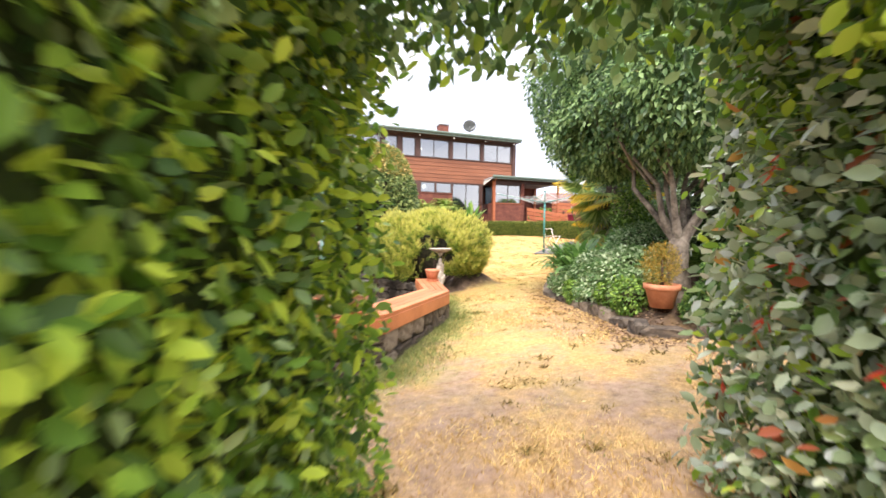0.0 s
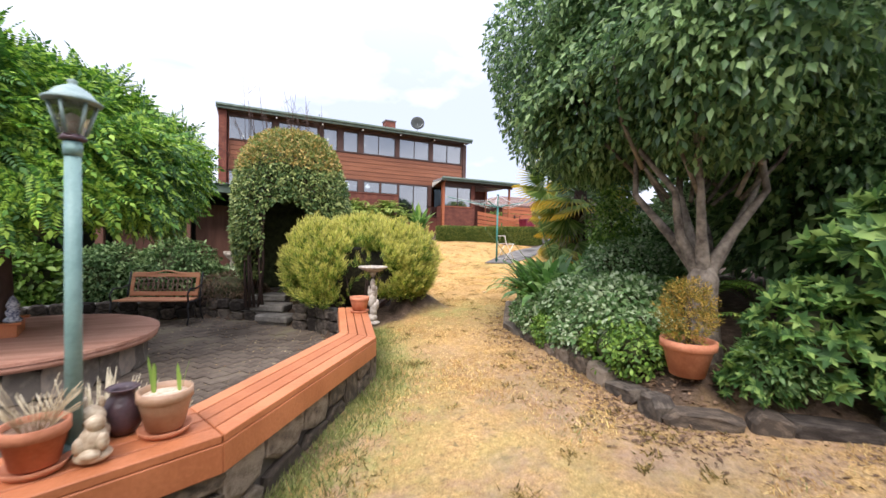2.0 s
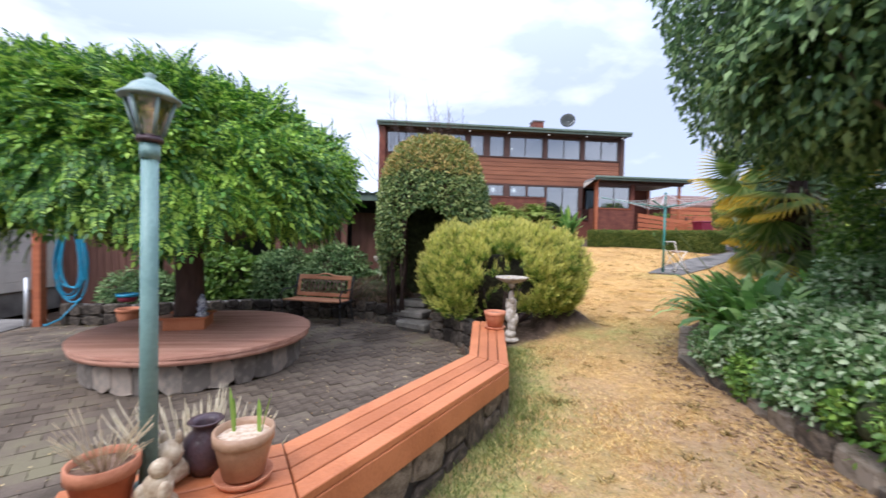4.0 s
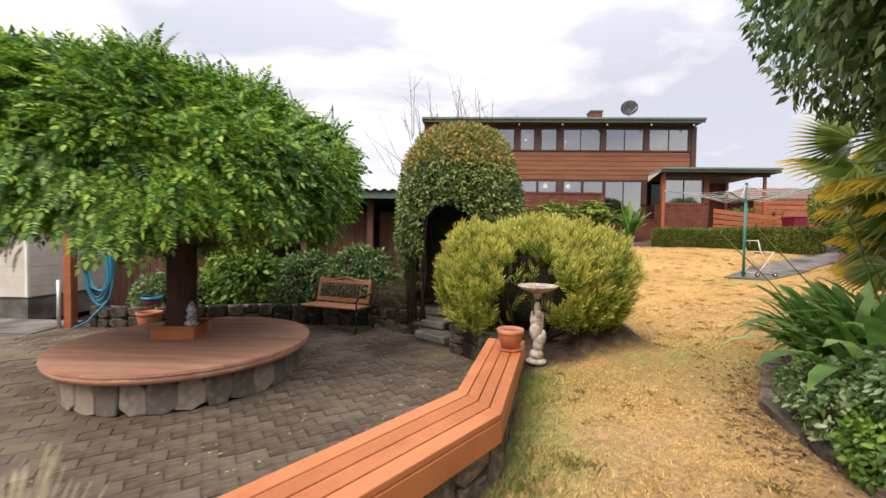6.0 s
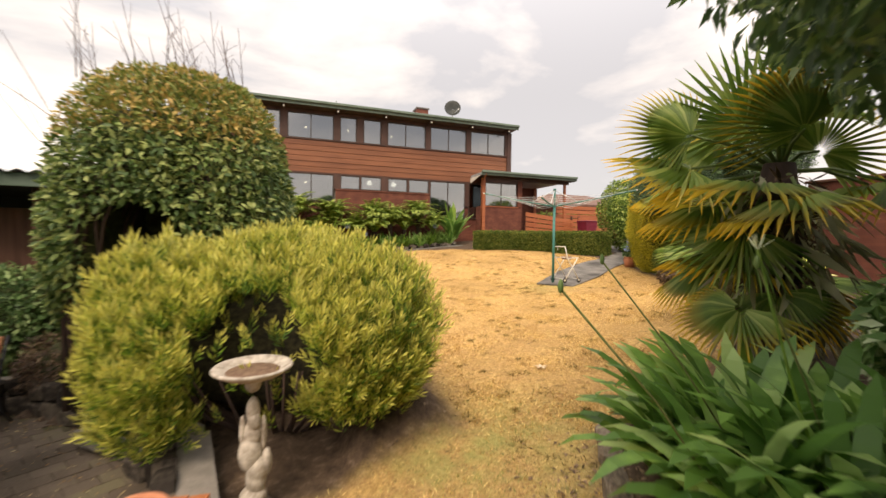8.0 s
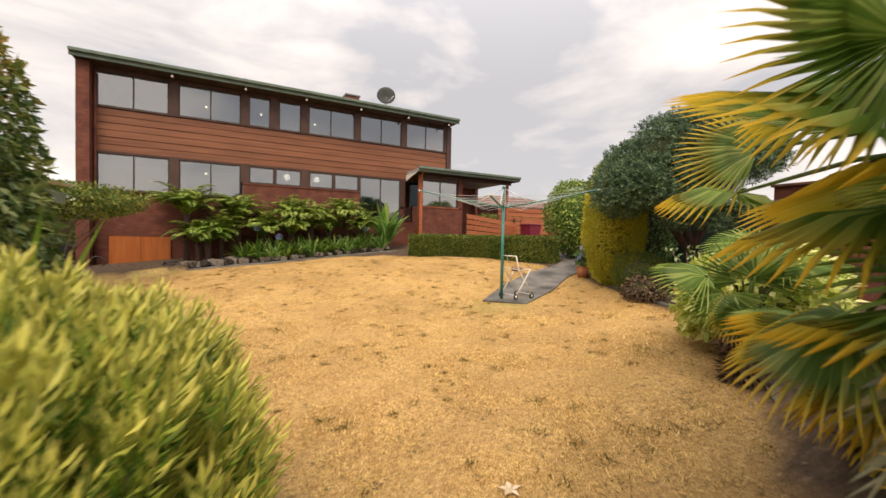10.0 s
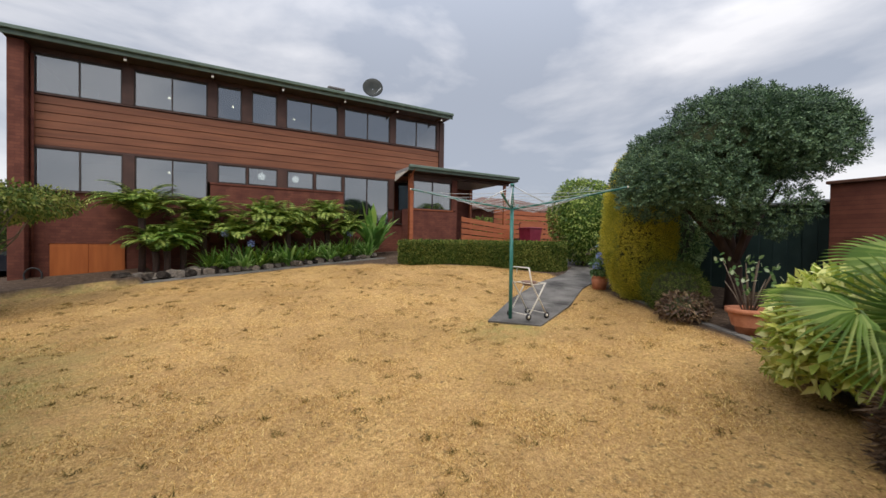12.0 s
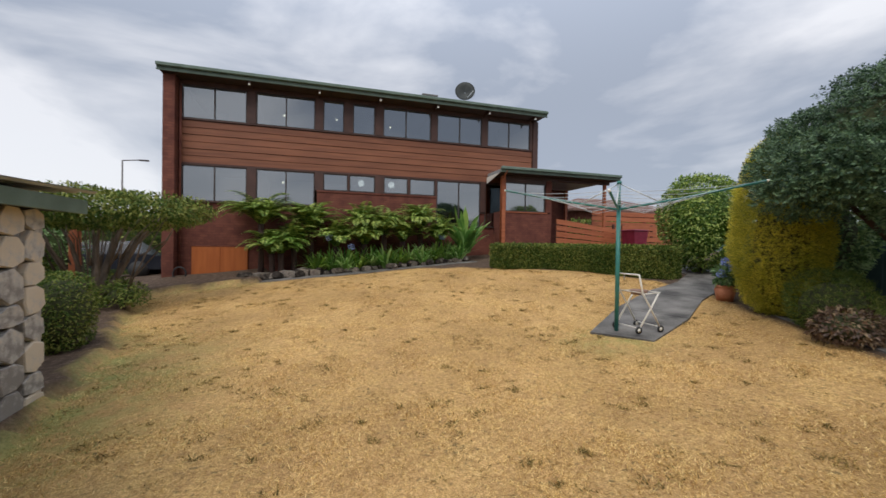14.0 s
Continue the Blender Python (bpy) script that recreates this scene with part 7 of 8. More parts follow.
PALM_AT = (7.12, 3.92)
fp_ = palm("fan_palm", "shaggy fan palm with green fans yellowing at their tips", *PALM_AT, 1.75, [])
pz = fp_.location.z
HUB = (0.1, 0.05, 1.8)
TOWARDS = (-0.75, -0.45, 0.45)
FANS = [((7.60, 5.37, 3.02), (7.53, 5.59, 3.10), M_PALM2, TOWARDS), ((7.60, 5.41, 2.71), (7.65, 5.62, 2.77), M_PALM1, (0, 0, 1)),
        ((6.95, 4.07, 3.09), (6.64, 4.02, 3.68), M_PALM0, TOWARDS), ((6.58, 4.24, 3.01), (6.12, 4.54, 3.23), M_PALM1, TOWARDS), ((6.66, 4.30, 2.76), (6.06, 4.65, 2.92), M_PALM1, (-0.4, -0.2, 0.9)),
        ((6.99, 3.98, 2.60), (6.28, 4.34, 2.66), M_PALM2, (0, 0, 1)), ((7.03, 3.71, 2.98), (6.73, 3.85, 3.42), M_PALM2, TOWARDS), ((6.83, 3.60, 2.47), (6.41, 4.03, 2.31), M_PALM2, (0, 0, 1)),
        ((7.03, 4.34, 2.48), (6.57, 4.83, 2.34), M_PALM2, (-0.2, 0, 1)), ((7.05, 4.12, 2.05), (6.47, 4.47, 2.04), M_PALM1, (-0.1, 0, 1)), ((6.51, 3.77, 1.70), (6.12, 3.85, 1.42), M_PALM2, (-0.8, -0.2, 0.6)),
        ((7.32, 3.75, 3.45), (7.14, 3.73, 3.98), M_PALM0, TOWARDS), ((6.87, 3.75, 1.80), (6.70, 3.52, 1.42), M_PALM1, TOWARDS), ((7.44, 3.83, 2.88), (7.75, 3.65, 3.35), M_PALM1, (-0.5, -0.8, 0.4)),
        ((7.35, 4.45, 3.10), (7.55, 5.00, 3.35), M_PALM1, (-0.5, -0.2, 0.8)), ((7.40, 4.45, 2.60), (7.35, 5.10, 2.55), M_PALM2, (-0.4, 0.1, 0.9)), ((7.55, 4.10, 3.30), (7.95, 4.50, 3.65), M_PALM0, (0, 0, 1)),
        ((7.60, 3.60, 2.60), (8.10, 3.30, 2.65), M_PALM1, (0, 0, 1)), ((7.25, 3.30, 2.55), (7.25, 2.75, 2.50), M_PALM1, (-0.3, 0, 1)), ((7.10, 3.95, 3.15), (7.00, 4.15, 3.85), M_PALM0, (-0.9, -0.3, 0.1)),
        ((6.80, 3.95, 2.25), (6.30, 4.05, 1.95), M_PALM0, (-0.6, -0.4, 0.7)), ((7.20, 4.50, 1.95), (6.95, 5.00, 1.65), M_PALM1, (-0.5, 0.3, 0.8)), ((7.55, 4.35, 1.95), (7.95, 4.80, 1.75), M_PALM0, (0, 0, 1))]
for k, (a, b, m, face) in enumerate(FANS):
    o = Vector((*PALM_AT, pz))
    if k < 2:
        a = Vector(b) + (Vector(a) - Vector(b)) * 2.1
    set_fan(fp_, HUB, Vector(a) - o, Vector(b) - o, m, 900 + k, 4.0 if k % 3 else 3.3, face)
rz_ = np.random.default_rng(93)
n_ = 260
a_, z_h = rz_.uniform(0, 6.283, n_), rz_.uniform(0.5, 1.75, n_)
pos_ = np.stack([0.1 + 0.28 * np.cos(a_), 0.05 + 0.28 * np.sin(a_), z_h], 1)
nmesh("hanging_fibre", *scatter(NARROW, pos_, frames_of(np.stack([np.cos(a_) * 0.6, np.sin(a_) * 0.6, np.full(n_, -1.0)], 1) + rz_.normal(size=(n_, 3)) * 0.35, np.stack([np.cos(a_), np.sin(a_), 0 * a_], 1)), 0.42 * rz_.uniform(0.6, 1.3, n_)),
      leafmat("dry_palm_blade", (0.22, 0.22, 0.12), (0.42, 0.42, 0.26), (0.58, 0.56, 0.38)), fp_, kind="stuff")
palm("young_fan_palm", "low young fan palm, its lower fans orange-yellow", 8.3, 4.6, 0.5,
     [(200, 15, 0.35, 0.6, M_PALM2), (150, 35, 0.4, 0.6, M_PALM1), (250, 25, 0.4, 0.55, M_PALM1), (90, 40, 0.4, 0.6, M_PALM0), (330, 40, 0.4, 0.55, M_PALM0), (210, -15, 0.3, 0.55, M_PALM2)])
YOUNG_AT = (9.55, 6.0)
yp = palm("young_fan_palm", "low young fan palm with fresh green fans", *YOUNG_AT, 0.55, [])
YOUNG = [((9.25, 6.25, 1.97), (8.87, 6.69, 2.05), M_PALM0, (-0.3, -0.3, 0.9)), ((9.33, 5.95, 1.94), (9.52, 6.11, 2.51), M_PALM0, (-0.8, -0.2, 0.4)), ((9.10, 5.98, 1.83), (8.86, 5.97, 1.41), M_PALM0, (-0.8, -0.2, 0.5)), ((9.26, 5.81, 1.99), (9.40, 5.68, 2.42), M_PALM0, (-0.7, -0.3, 0.5)),
         ((8.45, 5.54, 1.74), (8.36, 5.76, 1.53), M_PALM1, (-0.5, -0.5, 0.6)), ((9.9, 6.1, 2.3), (10.3, 6.4, 2.6), M_PALM0, (0, 0, 1)), ((9.7, 5.7, 2.1), (9.9, 5.2, 2.2), M_PALM0, (0, 0, 1))]
for k, (a, b, m, face) in enumerate(YOUNG):
    o = Vector((*YOUNG_AT, yp.location.z))
    set_fan(yp, (0, 0, 0.6), Vector(a) - o, Vector(b) - o, m, 950 + k, 3.6, face)


# ---- right side further up ----
shrub("variegated_shrub", "yellow and green variegated shrub", 10.75, 6.45, (0.98, 0.88, 0.78), 5000, 0.15, L_VARIEG, LEAF, 35, freq=3.5, shell=0.5, droop=0.0, amp=0.2)
p = flower_pot("shrub_pot", "big round terracotta bowl pot with a sparse woody plant", (12.55, 8.3, float(bedded(12.55, 8.3)) + 0.0), 0.31, 0.40, M_POT, rim=0.05, taper=0.5)
rw = np.random.default_rng(95)
lines, lp = [], []
for k in range(14):
    a, h = rw.uniform(0, 6.28), rw.uniform(0.3, 0.75)
    e = Vector((0.35 * math.cos(a), 0.35 * math.sin(a), 0.4 + h))
    lines.append(([(0.08 * math.cos(a), 0.08 * math.sin(a), 0.35), (e.x * 0.6, e.y * 0.6, 0.4 + h * 0.5), e], [0.012, 0.009, 0.006]))
    lp += [np.array(e) + rw.normal(size=3) * 0.06 for _ in range(8 if math.cos(a) < 0.0 else 0)]
wp = thing("woody_plant", "sparse woody plant with a few fleshy leaves", "plant", at=(12.55, 8.3, float(bedded(12.55, 8.3))))
tubes("stem_thicket", lines, M_BARK, wp, 5, kind="stuff")
lp = np.array(lp)
nmesh("foliage", *scatter(ROUND, lp, frames_of(rw.normal(size=lp.shape) + np.array([0, 0, 0.6]), rw.normal(size=lp.shape) + np.array([0, 0, 1])), np.full(len(lp), 0.09)), L_COVER, wp)

jx, jy, jz = 14.05, 9.2, float(bedded(13.75, 9.15))
limbs = [([(0, 0, -0.1), (0.05, 0, 0.8), (-0.1, 0.1, 1.5), (0, 0, 2.3)], [0.16, 0.13, 0.12, 0.1])]
for x, y, z in ((-1.1, 0.3, 2.4), (-0.6, -0.8, 2.5), (0.9, -0.4, 2.5), (0.6, 0.9, 2.6), (-0.5, 1.0, 2.4), (1.3, 0.3, 2.4)):
    limbs.append(([(0, 0, 0.9), (x * 0.35, y * 0.35, 1.5), (x, y, z)], [0.07, 0.05, 0.03]))
TUFT = sprig(9, 0.45, 0.09, 5)
geo = []
rj = np.random.default_rng(97)
for k in range(56):
    u = unit(rj.normal(size=3))
    u[2] = abs(u[2]) * 1.2 - 0.4
    c = np.array([-0.25, 0.13, 2.9]) + u * np.array([1.45, 1.45, 1.15])
    c[2] -= 0.35 * float(u[1] * 0.47 - u[0] * 0.88)
    geo.append(crown_geo(tuple(c), (0.56, 0.56, 0.4), 360, 0.13, TUFT, amp=0.15, freq=5, seed=100 + k, shell=0.75, droop=-0.2, gap=-2))
for c in ((-1.0, -0.35, 1.95), (-0.6, -0.9, 1.9)):
    geo.append(crown_geo(c, (0.5, 0.5, 0.5), 500, 0.13, TUFT, amp=0.15, freq=5, seed=160, shell=0.6, droop=-0.2, gap=-2))
jun = make_tree("juniper_tree", "wide blue-green juniper with a clumpy rounded crown and dark twisted trunk", (jx, jy, jz), limbs, M_DARKBARK, [(geo, L_JUNIPER)])

# Solid dark core added to give the juniper's crown its inner shade.
nmesh("inner_mass", *ball_core((-0.3, 0.1, 3.0), (1.3, 1.3, 0.9), 0.1, 2, 3, 0.85), M_SHADED, jun)

yc = thing("golden_conifer", "upright golden-yellow conifer, greener at its foot", "shrub", at=place(13.4, 10.75))
ry_ = np.random.default_rng(98)
g = [shrub_shell(24000, ry_, 0.6, 0.74, 0.0, 3.35, 0.095, SMALL, power=2.4, amp=0.14, droop=-0.5)]
nmesh("foliage", *joined(*g), L_YCON, yc)
# Dark core added; the golden conifer's inner shade is its colour.
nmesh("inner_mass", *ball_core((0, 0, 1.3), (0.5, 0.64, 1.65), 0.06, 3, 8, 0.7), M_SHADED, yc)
lg = shrub_shell(2600, ry_, 0.55, 0.55, -0.1, 0.95, 0.1, SMALL, power=2.2, amp=0.1, droop=-0.5)
cs = thing("conifer_shrub", "low dark green conifer shrub beside the golden one", "shrub", at=place(13.2, 9.85))
nmesh("foliage", *joined(lg), L_HEDGE, cs)
# Same painted shade core for the low conifer.
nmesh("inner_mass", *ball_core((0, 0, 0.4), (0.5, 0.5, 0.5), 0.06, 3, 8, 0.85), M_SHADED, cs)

tx, ty = 16.5, 14.9
limbs = [([(0, 0, -0.1), (0.0, 0.05, 0.5), (0.1, 0, 1.2)], [0.1, 0.08, 0.06]), ([(0, 0, 0.1), (-0.25, -0.1, 0.7), (-0.3, 0, 1.3)], [0.06, 0.05, 0.04])]
geo = [crown_geo((0, 0, 1.65), (1.2, 1.15, 1.5), 12000, 0.1, LEAF, amp=0.12, freq=2.5, seed=41, shell=0.75), ball_core((0, 0, 1.65), (1.2, 1.15, 1.5), 0.12, 2.5, 41, 0.7)]
make_tree("rounded_tree", "clipped round-headed green tree beside the path", (tx, ty, float(bedded(tx, ty))), limbs, M_BARK, [(geo, L_FERN)])
shrub("leafy_shrub", "green shrub behind the path", 18.2, 13.2, (1.3, 1.2, 1.5), 6000, 0.11, L_HEDGE, LEAF, 42)
shrub("leafy_shrub", "dark shrub behind the golden conifer", 15.4, 11.6, (1.2, 1.2, 1.5), 6000, 0.11, L_SHADE, LEAF, 43)
shrub("leafy_shrub", "rusty low shrub in the bed", 12.6, 9.3, (0.5, 0.4, 0.3), 1500, 0.07, L_RUSTY, LEAF, 45)
hyd = flower_pot("flower_pot", "square-shouldered terracotta pot by the path", (13.75, 12.05, float(land(13.6, 12.0))), 0.19, 0.34, M_POT, taper=0.8)
hy2 = thing("hydrangea", "potted hydrangea with blue flower heads", "plant", at=(13.75, 12.05, float(land(13.6, 12.0)) + 0.3))
g1 = crown_geo((0, 0, 0.25), (0.24, 0.24, 0.25), 500, 0.1, ROUND, seed=46)
nmesh("foliage", *joined(g1), L_SHADE, hy2)
for c in ((0.0, -0.15, 0.4), (-0.18, -0.05, 0.3), (0.12, 0.0, 0.48), (-0.06, -0.05, 0.55)):
    nmesh("flower_head", *joined(crown_geo(c, (0.09, 0.09, 0.08), 220, 0.035, ROUND, seed=47, gap=-2)), M_PETAL, hy2)

# ---- bed in front of the house ----
HB = [(3.45, 20.35, 1.75, 0.95, 1), (5.05, 20.4, 1.75, 0.9, 2), (6.85, 20.35, 1.7, 0.85, 3), (9.0, 20.4, 1.75, 0.8, 4)]
for x, y, h, L, k in HB:
    z = float(bedded(x, y))
    fern("tree_fern", "tree fern with a dark trunk and wide bright fronds", x, y, 60, L * 1.6, L_FERN, 2.95 - z + 0.12 * math.sin(k * 2), 200 + k, "tree ferns along the house", tilt=0.95)
fern("tree_fern", "young low fern with yellow-green fronds", 4.1, 20.1, 34, 1.15, L_BRIGHT, 0.8, 210)
fern("tree_fern", "young low fern with yellow-green fronds", 7.6, 20.2, 34, 1.35, L_FERN, 1.2, 211)
for k, (x, z) in enumerate(((3.8, 0.8), (4.5, 0.95), (5.9, 0.9), (7.6, 1.3), (8.3, 0.9), (9.7, 0.8), (6.9, 0.9))):
    fern("tree_fern", "low fern filling the bed before the brick wall", x, 20.25, 40, 1.25, L_FERN, z, 212 + k, tilt=0.9)
sp = thing("strap_plant", "tall plant with broad upright paddle leaves by the porch", "plant", at=place(10.7, 20.1))
rs4 = np.random.default_rng(220)
strap_leaves("leaf_clump", 34, rs4, 1.45, 0.12, L_STRAP, sp, (0, 0, 0.3), 0.5, 0.35, 0.2, seg=8)
strap_leaves("leaf_clump", 3, rs4, 1.95, 0.15, L_BRIGHT, sp, (-0.1, 0, 0.3), 0.12, 0.1, 0.1, seg=6)
for k in range(12):
    x = 5.3 + k * 0.46
    agp = thing("agapanthus_row_plant", "green strap-leaved border plant before the brick wall", "plant", "border plants along the house", at=place(x, 19.95 + 0.12 * math.sin(k * 2.1)))
    strap_leaves("leaf_clump", 84, rs4, 0.95, 0.032, L_STRAP if k % 3 else L_BRIGHT, agp, (0, 0, 0), 0.6, 0.7, 0.16, seg=4)
for x, z in ((5.65, 2.62), (9.7, 2.72), (6.4, 2.3)):
    fl = thing("agapanthus_flower", "round pale blue flower head on a bare stalk", "flower", at=place(x, 19.85))
    h = z - fl.location.z
    tube("stalk", [(0, 0, 0), (0.03, 0, h * 0.5), (0, 0, h)], 0.012, L_BRIGHT, fl, 5)
    nmesh("flower_head", *joined(crown_geo((0, 0, h), (0.11, 0.11, 0.1), 160, 0.05, LEAF, seed=230, gap=-2)), M_PETAL, fl)
rocks = thing("rock_border", "loose border of grey-brown field rocks", "rocks")
for k in range(46):
    x = 3.0 + k * 0.17 + rs4.uniform(-0.05, 0.05)
    y = 19.68 + rs4.uniform(-0.08, 0.14)
    ob = new("rock", me_for[M_STONE if k % 2 else M_BLUESTONE][rs4.integers(10)])
    ob.parent = rocks
    s = rs4.uniform(0.16, 0.3) * (1.45 if x < 5.4 else 1.0)
    ob.matrix_basis = Matrix.Translation((x, y, float(land(x, y)) + s * 0.3)) @ Matrix.Rotation(rs4.uniform(-0.6, 0.6), 4, "Z") @ Matrix.Rotation(rs4.uniform(-0.5, 0.2), 4, "X") @ Matrix.Diagonal((s, s * 0.8, s * 0.75, 1))
hr = thing("hose_reel", "coiled black garden hose against the brick wall", "hose", at=(0.95, 20.75, float(land(0.95, 20.75))))
pts = []
for k in range(60):
    a = k * 0.55
    pts.append((0.19 * math.cos(a), 0.02 * math.sin(k), 0.27 + 0.22 * math.sin(a)))
tube("hose", pts, 0.02, M_BLACK, hr, 6)

# ---- left side beyond the arch: stone shed ----
shed = thing("stone_shed", "low stone shed with green fascia and a corrugated zinc roof", "shed")
SX0, SX1, SY0, SY1 = -4.2, 2.36, 8.6, 11.25
EV = 2.74
prism("core", [(SX1 - 0.3, SY0), (SX1 - 0.1, SY0), (SX1 - 0.1, SY1 - 0.1), (SX0, SY1 - 0.1), (SX0, SY1 - 0.3), (SX1 - 0.3, SY1 - 0.3)], 0.2, EV, M_MORTAR, shed)
stone_row(shed, M_LSTONE, (SX1 - 0.12, SY0), (SX1 - 0.12, SY1 - 0.05), lambda m: 0.5, lambda m: EV, (1, 0), 0.36, 0.14, 301)
stone_row(shed, M_LSTONE, (SX1 - 0.05, SY1 - 0.12), (SX1 - 1.4, SY1 - 0.12), lambda m: 0.5, lambda m: EV, (0, 1), 0.36, 0.14, 302)
# Added sheet closes the gap under the roof, dark like the shade inside.
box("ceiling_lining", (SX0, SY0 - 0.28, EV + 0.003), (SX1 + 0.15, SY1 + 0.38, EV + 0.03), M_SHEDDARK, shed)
# The shade of the open shed is put into this wall's colour.
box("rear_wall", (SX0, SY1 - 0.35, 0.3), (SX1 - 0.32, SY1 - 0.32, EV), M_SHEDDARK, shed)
for x in (-4.1, -2.6, -1.2, 0.3, 1.75):
    box("post", (x, SY0 + 0.05, 0.3), (x + 0.14, SY0 + 0.19, EV), M_SHEDWOOD, shed, 0.008)
for k, x in enumerate((-3.9, -2.4, -1.0, 0.5)):
    if k != 1:
        box("timber_panel", (x, SY0 + 0.5, 0.3), (x + 1.2, SY0 + 0.55, EV - 0.25), M_SHEDWOOD, shed, 0.004)
box("fascia", (SX0 - 0.3, SY0 - 0.33, EV - 0.02), (SX1 + 0.2, SY0 - 0.29, EV + 0.15), M_GREENTRIM, shed, 0.006)
box("fascia", (SX1 + 0.16, SY0 - 0.285, EV - 0.02), (SX1 + 0.2, SY1 + 0.4, EV + 0.15), M_GREENTRIM, shed, 0.006)
n = 90
xs = np.linspace(SX0 - 0.35, SX1 + 0.26, n * 2)
v, f = [], []
for j, (y, z) in enumerate(((SY0 - 0.4, EV + 0.17), (SY1 + 0.5, EV + 0.27))):
    for i, x in enumerate(xs):
        v.append((x, y, z + 0.022 * math.cos(x * 2 * math.pi / 0.19)))
nx_ = len(xs)
f = [(i, i + 1, nx_ + i + 1, nx_ + i) for i in range(nx_ - 1)]
v2 = [(x, y, z - 0.008) for x, y, z in v]
f += [(2 * nx_ + i + 1, 2 * nx_ + i, 3 * nx_ + i, 3 * nx_ + i + 1) for i in range(nx_ - 1)]
f += [(i, 2 * nx_ + i, 2 * nx_ + i + 1, i + 1) for i in range(nx_ - 1)]
nmesh("roof_sheet", v + v2, f, M_ROOFMETAL, shed)

# ---- weatherboard shed and hose at the far left ----
ws = thing("weatherboard_shed", "cream weatherboard shed on a grey plinth", "shed", at=(-9.4, 7.25, 0.1))
box("plinth", (0.03, 0.03, 0), (3.27, 3.97, 0.5), M_CONCRETE, ws)
for k in range(12):
    z = 0.50 + k * 0.2
    box("board", (0.0, -0.0 - 0.012, z), (3.3, 0.02, z + 0.197), M_CLADDING, ws, 0.005)
    box("board", (3.285, 0.021, z), (3.312, 4.0, z + 0.197), M_CLADDING, ws, 0.005)
box("wall_core", (0.03, 0.03, 0.502), (3.28, 3.97, 2.9), M_CLADDING, ws)
box("corner_trim", (3.27, -0.03, 0.502), (3.33, 0.018, 2.9), M_CREAMTRIM, ws, 0.004)
box("roof", (-0.3, -0.4, 2.92), (3.7, 4.3, 3.0), M_ROOFMETAL, ws, 0.01)
post = thing("timber_post", "square red-brown timber post beside the shed", "post", at=(-4.55, 6.6, 0.15))
box("shaft", (-0.07, -0.07, 0), (0.07, 0.07, 2.6), M_FENCE, post, 0.008)
tube("drain_pipe", [(-0.12, -0.1, 0), (-0.12, -0.1, 0.9)], 0.03, M_GALV, post, 8)
hs = thing("garden_hose", "long blue garden hose hung in loose loops on a hook", "hose", at=(-4.1, 6.75, 0.19))
lines = []
rh4 = np.random.default_rng(311)
for k in range(7):
    w_, d_ = rh4.uniform(0.16, 0.27), rh4.uniform(1.15, 1.45)
    pts = [(0.03 * k - 0.1 + w_ * math.sin(t) * (1 - 0.35 * math.cos(t)), -0.02 * k, 1.85 - d_ / 2 + d_ / 2 * math.cos(t)) for t in np.linspace(0, 2 * math.pi, 22)]
    tube("loop", pts, 0.014, M_HOSE, hs, 6)
tube("loose_end", [(0.2, -0.1, 0.5), (0.0, -0.3, 0.15), (-0.25, -0.3, 0.03), (-0.4, -0.1, 0.03)], 0.014, M_HOSE, hs, 6)
box("rack", (-0.15, 0.03, 1.75), (0.2, 0.09, 1.9), M_SHEDWOOD, hs)
tube("rack_post", [(0.0, 0.1, 0), (0.0, 0.1, 1.9)], 0.03, M_SHEDWOOD, hs, 6)
pad = tagged(prism("concrete_pad", [(-9.5, 5.9), (-4.7, 6.05), (-4.8, 7.1), (-9.5, 7.2)], 0.0, PATIO_Z + 0.015, M_CONCRETE), "pale concrete pad by the shed", kind="structure")
flower_pot("flower_pot", "plain terracotta pot on the low wall", (-3.05, 6.55, PATIO_Z), 0.2, 0.33, M_POT)
bucket = thing("bucket", "small blue and red plastic tub on the wall", "bucket", at=(-3.4, 7.05, 0.56))
lathe("body", [(0, 0), (0.13, 0), (0.16, 0.1), (0.15, 0.1), (0.12, 0.01), (0, 0.01)], M_MAROON, bucket)
lathe("rim", [(0.155, 0.1), (0.175, 0.1), (0.18, 0.15), (0.165, 0.15)], M_HOSE, bucket)

gn = thing("garden_ornament", "small dark blue and white glazed ornament by the trunk", "ornament", at=(TREE.x + 0.24, TREE.y - 0.16, PATIO_Z + HD + 0.172))
lathe("figure", [(0, 0), (0.075, 0), (0.08, 0.03), (0.05, 0.06), (0.065, 0.11), (0.045, 0.15), (0.06, 0.19), (0.04, 0.24), (0.02, 0.28), (0.0, 0.3)], mat("blue_white_glaze", (0.015, 0.025, 0.09), (0.6, 0.62, 0.66), scale=34, rough=0.25), gn, seg=14)

